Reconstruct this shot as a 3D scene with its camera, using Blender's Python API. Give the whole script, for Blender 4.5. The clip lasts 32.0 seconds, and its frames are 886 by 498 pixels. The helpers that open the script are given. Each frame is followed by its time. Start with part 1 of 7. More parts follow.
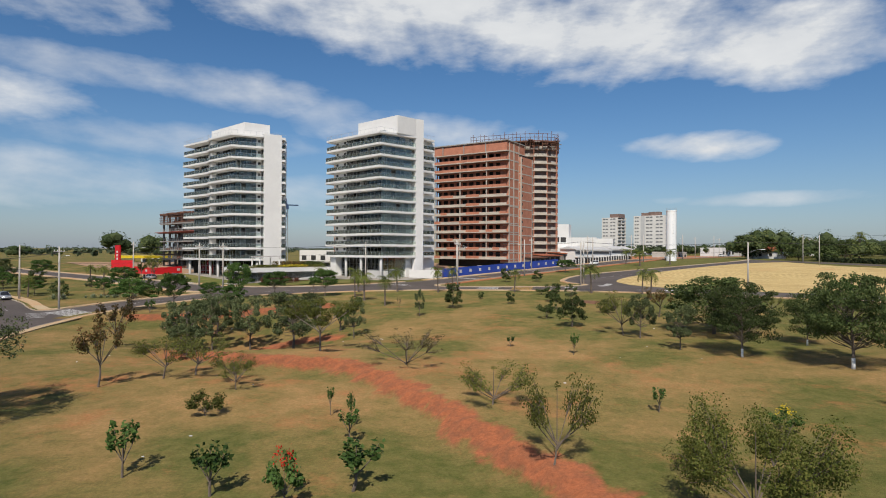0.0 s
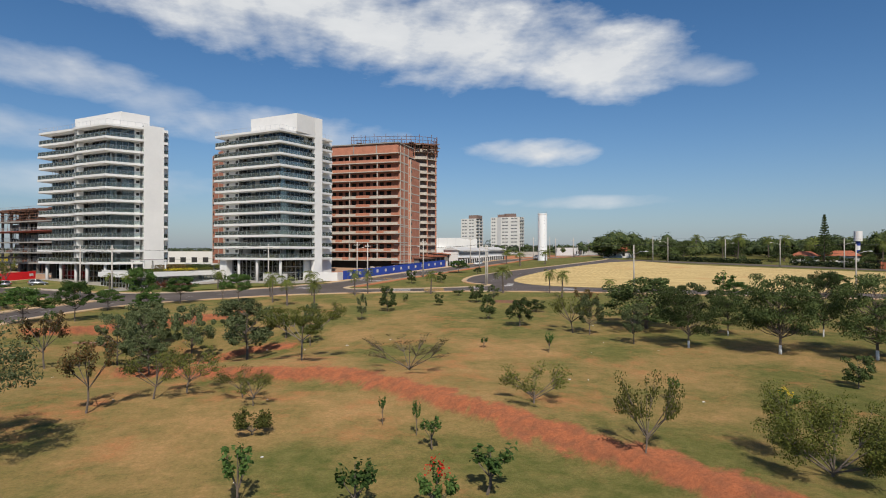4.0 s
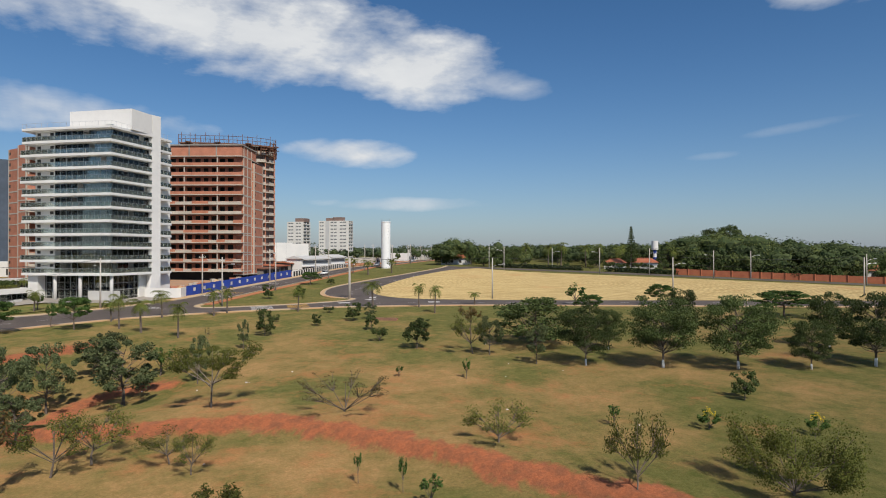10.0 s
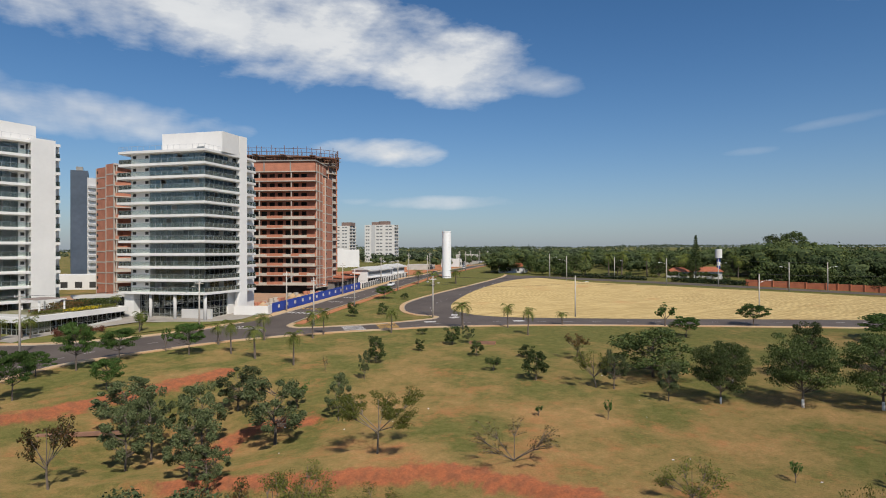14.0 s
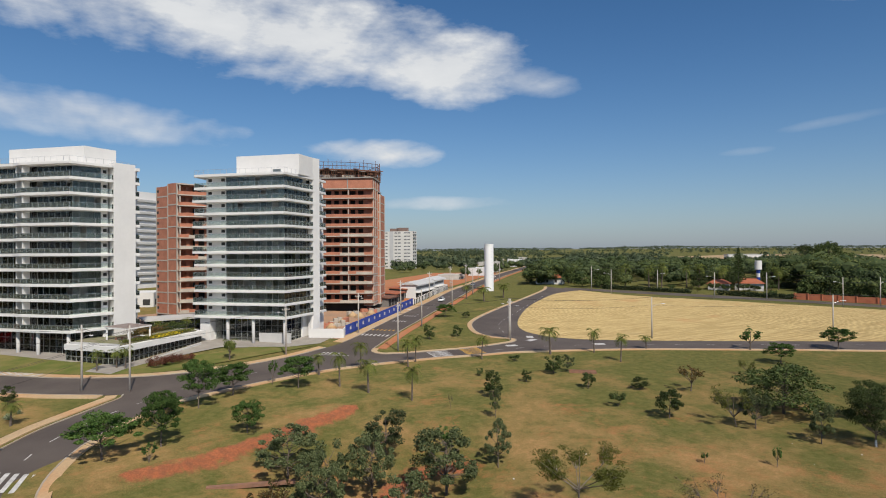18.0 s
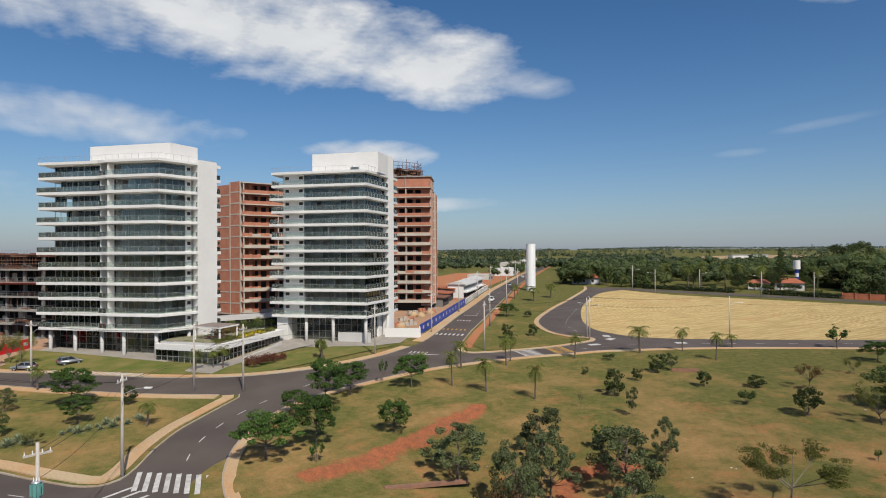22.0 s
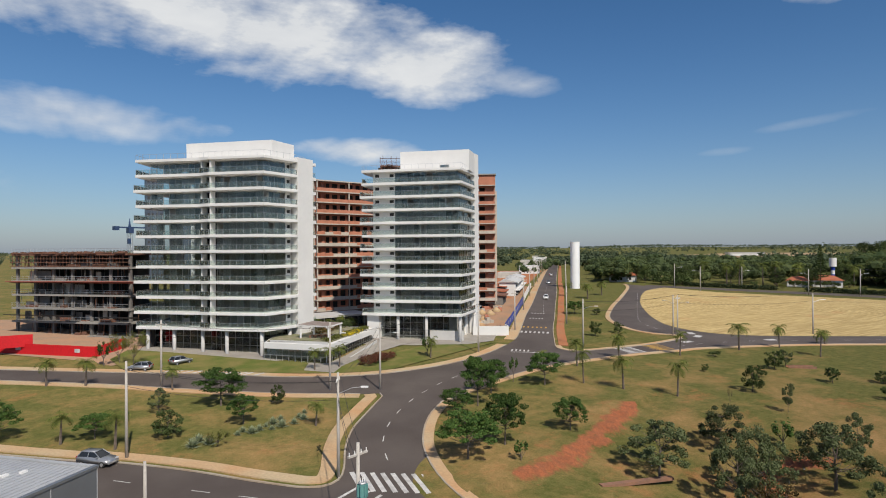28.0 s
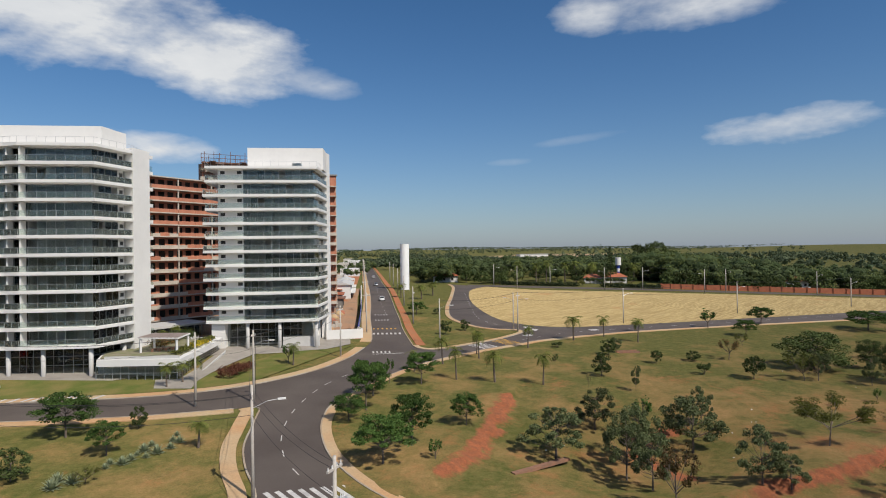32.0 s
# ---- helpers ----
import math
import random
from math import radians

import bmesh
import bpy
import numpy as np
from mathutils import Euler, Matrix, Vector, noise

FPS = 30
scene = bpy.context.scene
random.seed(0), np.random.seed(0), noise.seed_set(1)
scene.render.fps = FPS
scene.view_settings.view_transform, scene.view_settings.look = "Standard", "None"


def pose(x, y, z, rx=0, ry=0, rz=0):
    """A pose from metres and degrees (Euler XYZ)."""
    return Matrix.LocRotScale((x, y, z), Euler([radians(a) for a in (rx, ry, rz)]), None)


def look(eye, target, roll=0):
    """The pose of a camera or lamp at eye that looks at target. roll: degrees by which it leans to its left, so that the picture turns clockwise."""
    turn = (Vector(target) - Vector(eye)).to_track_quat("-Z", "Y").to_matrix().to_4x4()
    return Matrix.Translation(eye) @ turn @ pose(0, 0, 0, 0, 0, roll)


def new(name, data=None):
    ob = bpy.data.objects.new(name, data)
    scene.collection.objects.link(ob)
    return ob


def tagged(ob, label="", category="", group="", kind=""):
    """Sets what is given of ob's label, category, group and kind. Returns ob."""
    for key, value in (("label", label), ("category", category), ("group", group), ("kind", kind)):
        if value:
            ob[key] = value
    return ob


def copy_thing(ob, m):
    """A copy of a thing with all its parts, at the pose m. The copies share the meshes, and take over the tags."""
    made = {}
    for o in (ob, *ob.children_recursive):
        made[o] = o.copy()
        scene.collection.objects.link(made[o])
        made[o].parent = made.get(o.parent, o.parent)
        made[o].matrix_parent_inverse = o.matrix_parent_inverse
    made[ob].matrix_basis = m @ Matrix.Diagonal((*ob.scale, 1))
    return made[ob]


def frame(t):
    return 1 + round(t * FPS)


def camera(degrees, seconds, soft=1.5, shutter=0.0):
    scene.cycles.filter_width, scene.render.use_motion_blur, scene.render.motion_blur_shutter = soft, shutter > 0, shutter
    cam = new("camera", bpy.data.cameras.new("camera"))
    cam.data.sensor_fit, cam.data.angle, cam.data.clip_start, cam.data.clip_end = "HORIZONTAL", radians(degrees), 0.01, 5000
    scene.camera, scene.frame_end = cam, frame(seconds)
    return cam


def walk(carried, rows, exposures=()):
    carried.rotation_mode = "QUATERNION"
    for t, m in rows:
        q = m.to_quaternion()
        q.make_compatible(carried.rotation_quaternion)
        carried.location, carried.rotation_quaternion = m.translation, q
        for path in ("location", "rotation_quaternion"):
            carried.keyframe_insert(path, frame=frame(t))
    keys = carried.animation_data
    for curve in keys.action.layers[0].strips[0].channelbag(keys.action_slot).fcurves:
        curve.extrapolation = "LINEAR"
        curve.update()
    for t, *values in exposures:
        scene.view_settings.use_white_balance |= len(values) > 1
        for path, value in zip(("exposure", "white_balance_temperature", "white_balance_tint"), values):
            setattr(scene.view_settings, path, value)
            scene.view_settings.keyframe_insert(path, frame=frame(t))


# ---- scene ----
cam = camera(72.6, 32.0, 1.0)
PATH = [
    (0, (0.964, -1.209, 8.363), (0.9486, 0.7911, 8.3732), 0.24),
    (0.5, (-2.053, -1.239, 8.322), (-2.0682, 0.7613, 8.3351), 0.27),
    (1, (-4.922, -0.982, 8.220), (-4.9352, 1.0178, 8.2324), 0.25),
    (1.5, (-7.719, -0.759, 8.126), (-7.7334, 1.2405, 8.1408), 0.19),
    (2, (-10.439, -0.830, 8.112), (-10.3418, 1.1672, 8.1253), 0.19),
    (2.5, (-12.900, -0.980, 8.118), (-12.6631, 1.0061, 8.1294), 0.23),
    (4.5, (-13.609, -0.924, 9.659), (-13.0360, 0.9918, 9.6666), 0.04),
    (5, (-13.801, -0.855, 10.390), (-13.1168, 1.0249, 10.3971), 0.09),
    (5.5, (-14.281, -0.685, 11.002), (-13.4933, 1.1536, 11.0108), 0.10),
    (6, (-15.111, -0.292, 11.477), (-14.2213, 1.4986, 11.4859), 0.08),
    (6.5, (-16.137, 0.318, 11.818), (-15.1382, 2.0507, 11.8273), 0.06),
    (7, (-17.258, 1.064, 11.959), (-16.2088, 2.7661, 11.9700), 0.04),
    (7.5, (-18.372, 1.807, 11.946), (-17.3225, 3.5096, 11.9561), 0.02),
    (8, (-19.346, 2.468, 11.901), (-18.2945, 4.1689, 11.9118), 0.01),
    (8.5, (-20.236, 3.051, 11.893), (-19.1823, 4.7507, 11.9044), -0.00),
    (9, (-21.161, 3.591, 11.919), (-20.1075, 5.2906, 11.9311), -0.01),
    (9.5, (-22.155, 4.174, 11.940), (-21.0992, 5.8728, 11.9509), -0.01),
    (10, (-23.207, 4.788, 11.942), (-22.1663, 6.4960, 11.9534), -0.01),
    (10.5, (-24.267, 5.382, 11.926), (-23.3218, 7.1446, 11.9391), -0.01),
    (11, (-25.358, 5.999, 11.906), (-24.4178, 7.7639, 11.9189), -0.01),
    (11.5, (-26.577, 6.688, 11.972), (-25.6355, 8.4524, 11.9837), -0.01),
    (12, (-27.937, 7.477, 12.317), (-26.9939, 9.2411, 12.3276), -0.01),
    (12.5, (-29.379, 8.314, 13.063), (-28.4356, 10.0780, 13.0729), -0.04),
    (13, (-30.876, 9.074, 14.145), (-29.9304, 10.8369, 14.1547), -0.07),
    (13.5, (-32.363, 9.797, 15.379), (-31.4147, 11.5581, 15.3877), -0.10),
    (14, (-33.858, 10.649, 16.619), (-32.9078, 12.4083, 16.6251), -0.13),
    (14.5, (-35.511, 11.615, 17.867), (-34.5608, 13.3744, 17.8723), -0.16),
    (16.5, (-42.810, 15.946, 21.973), (-41.8553, 17.7037, 21.9816), -0.20),
    (17, (-45.190, 17.271, 21.916), (-44.2323, 19.0266, 21.9247), -0.22),
    (17.5, (-47.623, 18.665, 21.860), (-46.6653, 20.4208, 21.8691), -0.25),
    (18, (-50.021, 20.056, 21.812), (-49.0627, 21.8111, 21.8202), -0.29),
    (18.5, (-52.235, 21.338, 21.757), (-51.2753, 23.0924, 21.7649), -0.32),
    (19, (-54.300, 22.544, 21.691), (-53.3361, 24.2960, 21.6992), -0.33),
    (19.5, (-56.388, 23.782, 21.653), (-55.4221, 25.5333, 21.6606), -0.33),
    (20, (-58.525, 25.085, 21.635), (-57.5581, 26.8357, 21.6436), -0.32),
    (20.5, (-60.631, 26.433, 21.589), (-59.6622, 28.1827, 21.5970), -0.31),
    (21, (-62.702, 27.797, 21.500), (-61.7307, 29.5456, 21.5086), -0.30),
    (21.5, (-64.720, 29.123, 21.408), (-63.7465, 30.8705, 21.4185), -0.29),
    (22, (-66.698, 30.391, 21.340), (-65.7232, 32.1375, 21.3516), -0.30),
    (22.5, (-68.703, 31.577, 21.342), (-67.7268, 33.3224, 21.3532), -0.30),
    (23, (-70.638, 32.626, 21.411), (-69.6592, 34.3703, 21.4218), -0.30),
    (23.5, (-72.389, 33.580, 21.462), (-71.4090, 35.3233, 21.4723), -0.30),
    (24, (-74.169, 34.585, 21.492), (-73.1845, 36.3260, 21.5016), -0.31),
    (24.5, (-76.210, 35.771, 21.489), (-75.2243, 37.5116, 21.4992), -0.31),
    (25, (-78.429, 37.136, 21.440), (-77.4443, 38.8762, 21.4504), -0.32),
    (25.5, (-80.516, 38.450, 21.409), (-79.5323, 40.1909, 21.4192), -0.31),
    (26, (-82.285, 39.485, 21.463), (-81.2969, 41.2243, 21.4713), -0.31),
    (26.5, (-83.894, 40.288, 21.623), (-82.9027, 42.0247, 21.6292), -0.30),
    (28.5, (-88.190, 42.890, 21.436), (-87.1607, 44.6043, 21.4422), -0.35),
    (29, (-89.267, 43.557, 21.448), (-88.1993, 45.2481, 21.4561), -0.34),
    (29.5, (-90.555, 44.468, 21.453), (-89.4031, 46.1030, 21.4612), -0.40),
    (30, (-91.992, 45.696, 21.390), (-90.7571, 47.2696, 21.3988), -0.46),
    (30.5, (-93.352, 47.075, 21.278), (-92.0466, 48.5902, 21.2888), -0.53),
    (31, (-94.487, 48.354, 21.204), (-93.1131, 49.8081, 21.2158), -0.60),
    (31.5, (-95.399, 49.473, 21.200), (-93.9521, 50.8536, 21.2121), -0.65),
    (32, (-96.171, 50.517, 21.280), (-94.6597, 51.8271, 21.2889), -0.73),
]
walk(cam, [(t, look(eye, target, roll)) for t, eye, target, roll in PATH])

# ---- world, sun ----
SUN_EL, SUN_AZ = radians(47), radians(186)
world = bpy.data.worlds.new("sky")
scene.world = world
world.use_nodes = True
wn, wl = world.node_tree.nodes, world.node_tree.links
wn.clear()


def wnode(kind):
    return wn.new(kind)


def wmath(op, a, b=None, clamp=False):
    n = wn.new("ShaderNodeMath")
    n.operation, n.use_clamp = op, clamp
    for i, v in enumerate((a, b)):
        if v is None:
            continue
        if isinstance(v, (int, float)):
            n.inputs[i].default_value = v
        else:
            wl.new(v, n.inputs[i])
    return n.outputs[0]


sky = wnode("ShaderNodeTexSky")
sky.sky_type = "NISHITA"
sky.sun_disc = False
sky.sun_elevation, sky.sun_rotation = SUN_EL, SUN_AZ
sky.air_density, sky.dust_density, sky.ozone_density = 0.9, 0.25, 4.0
deep = wnode("ShaderNodeHueSaturation")
deep.inputs["Saturation"].default_value = 1.2
wl.new(sky.outputs[0], deep.inputs["Color"])
coords = wnode("ShaderNodeTexCoord")
split = wnode("ShaderNodeSeparateXYZ")
wl.new(coords.outputs["Generated"], split.inputs[0])
azimuth = wmath("MULTIPLY", wmath("ARCTAN2", split.outputs[0], split.outputs[1]), 57.2958)
elevation = wmath("MULTIPLY", wmath("ARCSINE", split.outputs[2]), 57.2958)
stretch = wnode("ShaderNodeCombineXYZ")
wl.new(wmath("MULTIPLY", azimuth, 0.055), stretch.inputs[0])
wl.new(wmath("MULTIPLY", elevation, 0.13), stretch.inputs[1])
puffs = wnode("ShaderNodeTexNoise")
puffs.inputs["Scale"].default_value, puffs.inputs["Detail"].default_value, puffs.inputs["Roughness"].default_value = 2.2, 8, 0.56
wl.new(stretch.outputs[0], puffs.inputs["Vector"])
wisps = wnode("ShaderNodeTexNoise")
wisps.inputs["Scale"].default_value, wisps.inputs["Detail"].default_value = 9.0, 6
wl.new(stretch.outputs[0], wisps.inputs["Vector"])
ragged = wmath("ADD", wmath("MULTIPLY", wmath("SUBTRACT", puffs.outputs[0], 0.5), 2.3), wmath("MULTIPLY", wmath("SUBTRACT", wisps.outputs[0], 0.5), 0.7))
# clouds: azimuth, elevation, half width, half height, slope, strength
CLOUDS = [
    (-3, 22.0, 22, 5.0, -0.05, 1.0), (13, 20.0, 16, 4.9, -0.08, 1.05), (28, 17.5, 10, 4.0, -0.12, 1.0), (37.0, 15.6, 5, 1.5, -0.10, 0.5),
    (22.5, 9.3, 6.5, 1.5, -0.02, 0.85), (-2, 11.0, 12, 2.0, -0.05, 0.6), (-34, 22, 10, 4.6, -0.1, 0.8), (-19, 14.2, 9, 2.0, -0.05, 0.55),
    (-30, 14.8, 10, 1.6, -0.02, 0.55), (-24, 9.5, 12, 1.7, 0.0, 0.42), (-38, 6.0, 16, 2.6, 0.0, 0.5), (-16, 5.5, 12, 1.8, 0.0, 0.36), (-11, 12.5, 4, 2.2, 0.0, 0.35),
    (72, 21.2, 9, 2.6, 0.05, 0.7), (63, 20.6, 4, 1.8, 0.05, 0.7), (79, 9.9, 6.5, 1.6, 0.03, 0.9), (62, 10.2, 4, 0.5, 0.1, 0.17), (55.5, 8.3, 2, 0.35, 0.05, 0.14),
    # clouds from (-85, 25) on are unseen, added to raise the fill light
    (28, 4.6, 8, 0.7, 0.0, 0.5), (-48, 12, 18, 3, 0, 0.8), (105, 18, 18, 4, 0, 0.8), (-85, 25, 26, 8, 0, 1.2), (150, 34, 40, 10, 0, 1.2), (-140, 38, 36, 10, 0, 1.2), (60, 50, 40, 10, 0, 1.1), (-40, 55, 40, 9, 0, 1.1),
]
cover = None
for ca, ce, cw, ch, cs, strength in CLOUDS:
    da = wmath("SUBTRACT", azimuth, ca)
    de = wmath("SUBTRACT", wmath("SUBTRACT", elevation, ce), wmath("MULTIPLY", da, cs))
    da, de = wmath("DIVIDE", da, cw), wmath("DIVIDE", de, ch)
    d2 = wmath("ADD", wmath("MULTIPLY", da, da), wmath("MULTIPLY", de, de))
    one = wmath("MULTIPLY", wmath("SUBTRACT", wmath("ADD", 1.0, ragged), d2), strength, True)
    cover = one if cover is None else wmath("MAXIMUM", cover, one)
cover = wmath("POWER", cover, 1.1, True)
cloud = wnode("ShaderNodeMixRGB")
cloud.inputs[1].default_value = (6.0, 6.4, 7.0, 1)
cloud.inputs[2].default_value = (10.0, 10.0, 9.8, 1)
wl.new(puffs.outputs[0], cloud.inputs[0])
mix = wnode("ShaderNodeMixRGB")
wl.new(wmath("MULTIPLY", cover, 0.96), mix.inputs[0])
haze = wnode("ShaderNodeMixRGB")
haze.inputs[2].default_value = (2.62, 3.14, 4.05, 1)
wl.new(wmath("MULTIPLY", wmath("POWER", 2.718, wmath("MULTIPLY", wmath("ABSOLUTE", elevation), -0.2)), 0.85), haze.inputs[0])
wl.new(deep.outputs[0], haze.inputs[1])
wl.new(haze.outputs[0], mix.inputs[1])
wl.new(cloud.outputs[0], mix.inputs[2])
background = wnode("ShaderNodeBackground")
background.inputs[1].default_value = 0.089
wl.new(mix.outputs[0], background.inputs[0])
wl.new(background.outputs[0], wnode("ShaderNodeOutputWorld").inputs[0])

sun = new("sun", bpy.data.lights.new("sun", "SUN"))
sun.data.energy, sun.data.angle, sun.data.color = 4.15, radians(0.6), (1.0, 0.925, 0.81)
sun.matrix_world = look((0, 0, 0), (math.sin(SUN_AZ) * -math.cos(SUN_EL), -math.cos(SUN_AZ) * math.cos(SUN_EL), -math.sin(SUN_EL)))
scene.view_settings.exposure = 0.0


# ---- materials ----
def nodes_of(name):
    m = bpy.data.materials.new(name)
    m.use_nodes = True
    return m, m.node_tree.nodes, m.node_tree.links, m.node_tree.nodes["Principled BSDF"]


def surface(name, a, b, scale=1.0, rough=0.8, metal=0.0, bump=0.0, fine=12.0, spread=0.25, contrast=(0.35, 0.65), spec=0.5, per_object=0.0):
    """Two colours mixed by broad noise, broken by finer noise, with a bump."""
    m, n, l, p = nodes_of(name)
    tc = n.new("ShaderNodeTexCoord")
    big, small = n.new("ShaderNodeTexNoise"), n.new("ShaderNodeTexNoise")
    big.inputs["Scale"].default_value, big.inputs["Detail"].default_value = scale, 5
    small.inputs["Scale"].default_value, small.inputs["Detail"].default_value = scale * fine, 4
    l.new(tc.outputs["Object"], big.inputs["Vector"])
    l.new(tc.outputs["Object"], small.inputs["Vector"])
    ramp = n.new("ShaderNodeMapRange")
    ramp.inputs[1].default_value, ramp.inputs[2].default_value = contrast
    l.new(big.outputs[0], ramp.inputs[0])
    mixed = n.new("ShaderNodeMixRGB")
    mixed.inputs[1].default_value, mixed.inputs[2].default_value = (*a, 1), (*b, 1)
    l.new(ramp.outputs[0], mixed.inputs[0])
    grain = n.new("ShaderNodeHueSaturation")
    value = n.new("ShaderNodeMapRange")
    value.inputs[3].default_value, value.inputs[4].default_value = 1 - spread, 1 + spread
    l.new(small.outputs[0], value.inputs[0])
    out = value.outputs[0]
    if per_object:
        info, rnd, mul = n.new("ShaderNodeObjectInfo"), n.new("ShaderNodeMapRange"), n.new("ShaderNodeMath")
        rnd.inputs[3].default_value, rnd.inputs[4].default_value = 1 - per_object, 1 + per_object
        mul.operation = "MULTIPLY"
        l.new(info.outputs["Random"], rnd.inputs[0])
        l.new(out, mul.inputs[0])
        l.new(rnd.outputs[0], mul.inputs[1])
        out = mul.outputs[0]
    l.new(out, grain.inputs["Value"])
    l.new(mixed.outputs[0], grain.inputs["Color"])
    l.new(grain.outputs[0], p.inputs["Base Color"])
    p.inputs["Roughness"].default_value, p.inputs["Metallic"].default_value = rough, metal
    p.inputs["Specular IOR Level"].default_value = spec
    if rough > 0.92:
        p.inputs["Diffuse Roughness"].default_value = 0.9
    if bump:
        b_ = n.new("ShaderNodeBump")
        b_.inputs["Strength"].default_value, b_.inputs["Distance"].default_value = bump, 0.05
        l.new(small.outputs[0], b_.inputs["Height"])
        l.new(b_.outputs[0], p.inputs["Normal"])
    return m


def leaf_material(name, a, b, spread=0.35):
    """Leaves: colour varies leaf by leaf; some light comes through."""
    m, n, l, p = nodes_of(name)
    geo, info = n.new("ShaderNodeNewGeometry"), n.new("ShaderNodeObjectInfo")
    mixed = n.new("ShaderNodeMixRGB")
    mixed.inputs[1].default_value, mixed.inputs[2].default_value = (*a, 1), (*b, 1)
    l.new(geo.outputs["Random Per Island"], mixed.inputs[0])
    hsv, value = n.new("ShaderNodeHueSaturation"), n.new("ShaderNodeMapRange")
    value.inputs[3].default_value, value.inputs[4].default_value = 1 - spread, 1 + spread
    l.new(info.outputs["Random"], value.inputs[0])
    l.new(value.outputs[0], hsv.inputs["Value"])
    l.new(mixed.outputs[0], hsv.inputs["Color"])
    l.new(hsv.outputs[0], p.inputs["Base Color"])
    p.inputs["Roughness"].default_value = 0.7
    p.inputs["Specular IOR Level"].default_value = 0.14
    thin, blend = n.new("ShaderNodeBsdfTranslucent"), n.new("ShaderNodeMixShader")
    blend.inputs[0].default_value = 0.22
    l.new(hsv.outputs[0], thin.inputs[0])
    l.new(p.outputs[0], blend.inputs[1])
    l.new(thin.outputs[0], blend.inputs[2])
    l.new(blend.outputs[0], n["Material Output"].inputs[0])
    return m


def glass(name, tint, reflect=1.5, rough=0.02, pale_film=0.0):
    m, n, l, p = nodes_of(name)
    n.remove(p)
    clear, shine, f, mixs = n.new("ShaderNodeBsdfTransparent"), n.new("ShaderNodeBsdfGlossy"), n.new("ShaderNodeFresnel"), n.new("ShaderNodeMixShader")
    clear.inputs[0].default_value = (*tint, 1)
    shine.inputs[0].default_value, shine.inputs[1].default_value = (0.92, 0.90, 0.87, 1), rough
    f.inputs[0].default_value = reflect
    l.new(f.outputs[0], mixs.inputs[0])
    l.new(clear.outputs[0], mixs.inputs[1])
    l.new(shine.outputs[0], mixs.inputs[2])
    # a pale diffuse film stands in for light reflected by the glass
    film, over = n.new("ShaderNodeBsdfDiffuse"), n.new("ShaderNodeMixShader")
    film.inputs[0].default_value = (0.50, 0.58, 0.56, 1)
    over.inputs[0].default_value = pale_film
    l.new(mixs.outputs[0], over.inputs[1])
    l.new(film.outputs[0], over.inputs[2])
    l.new(over.outputs[0], n["Material Output"].inputs[0])
    return m


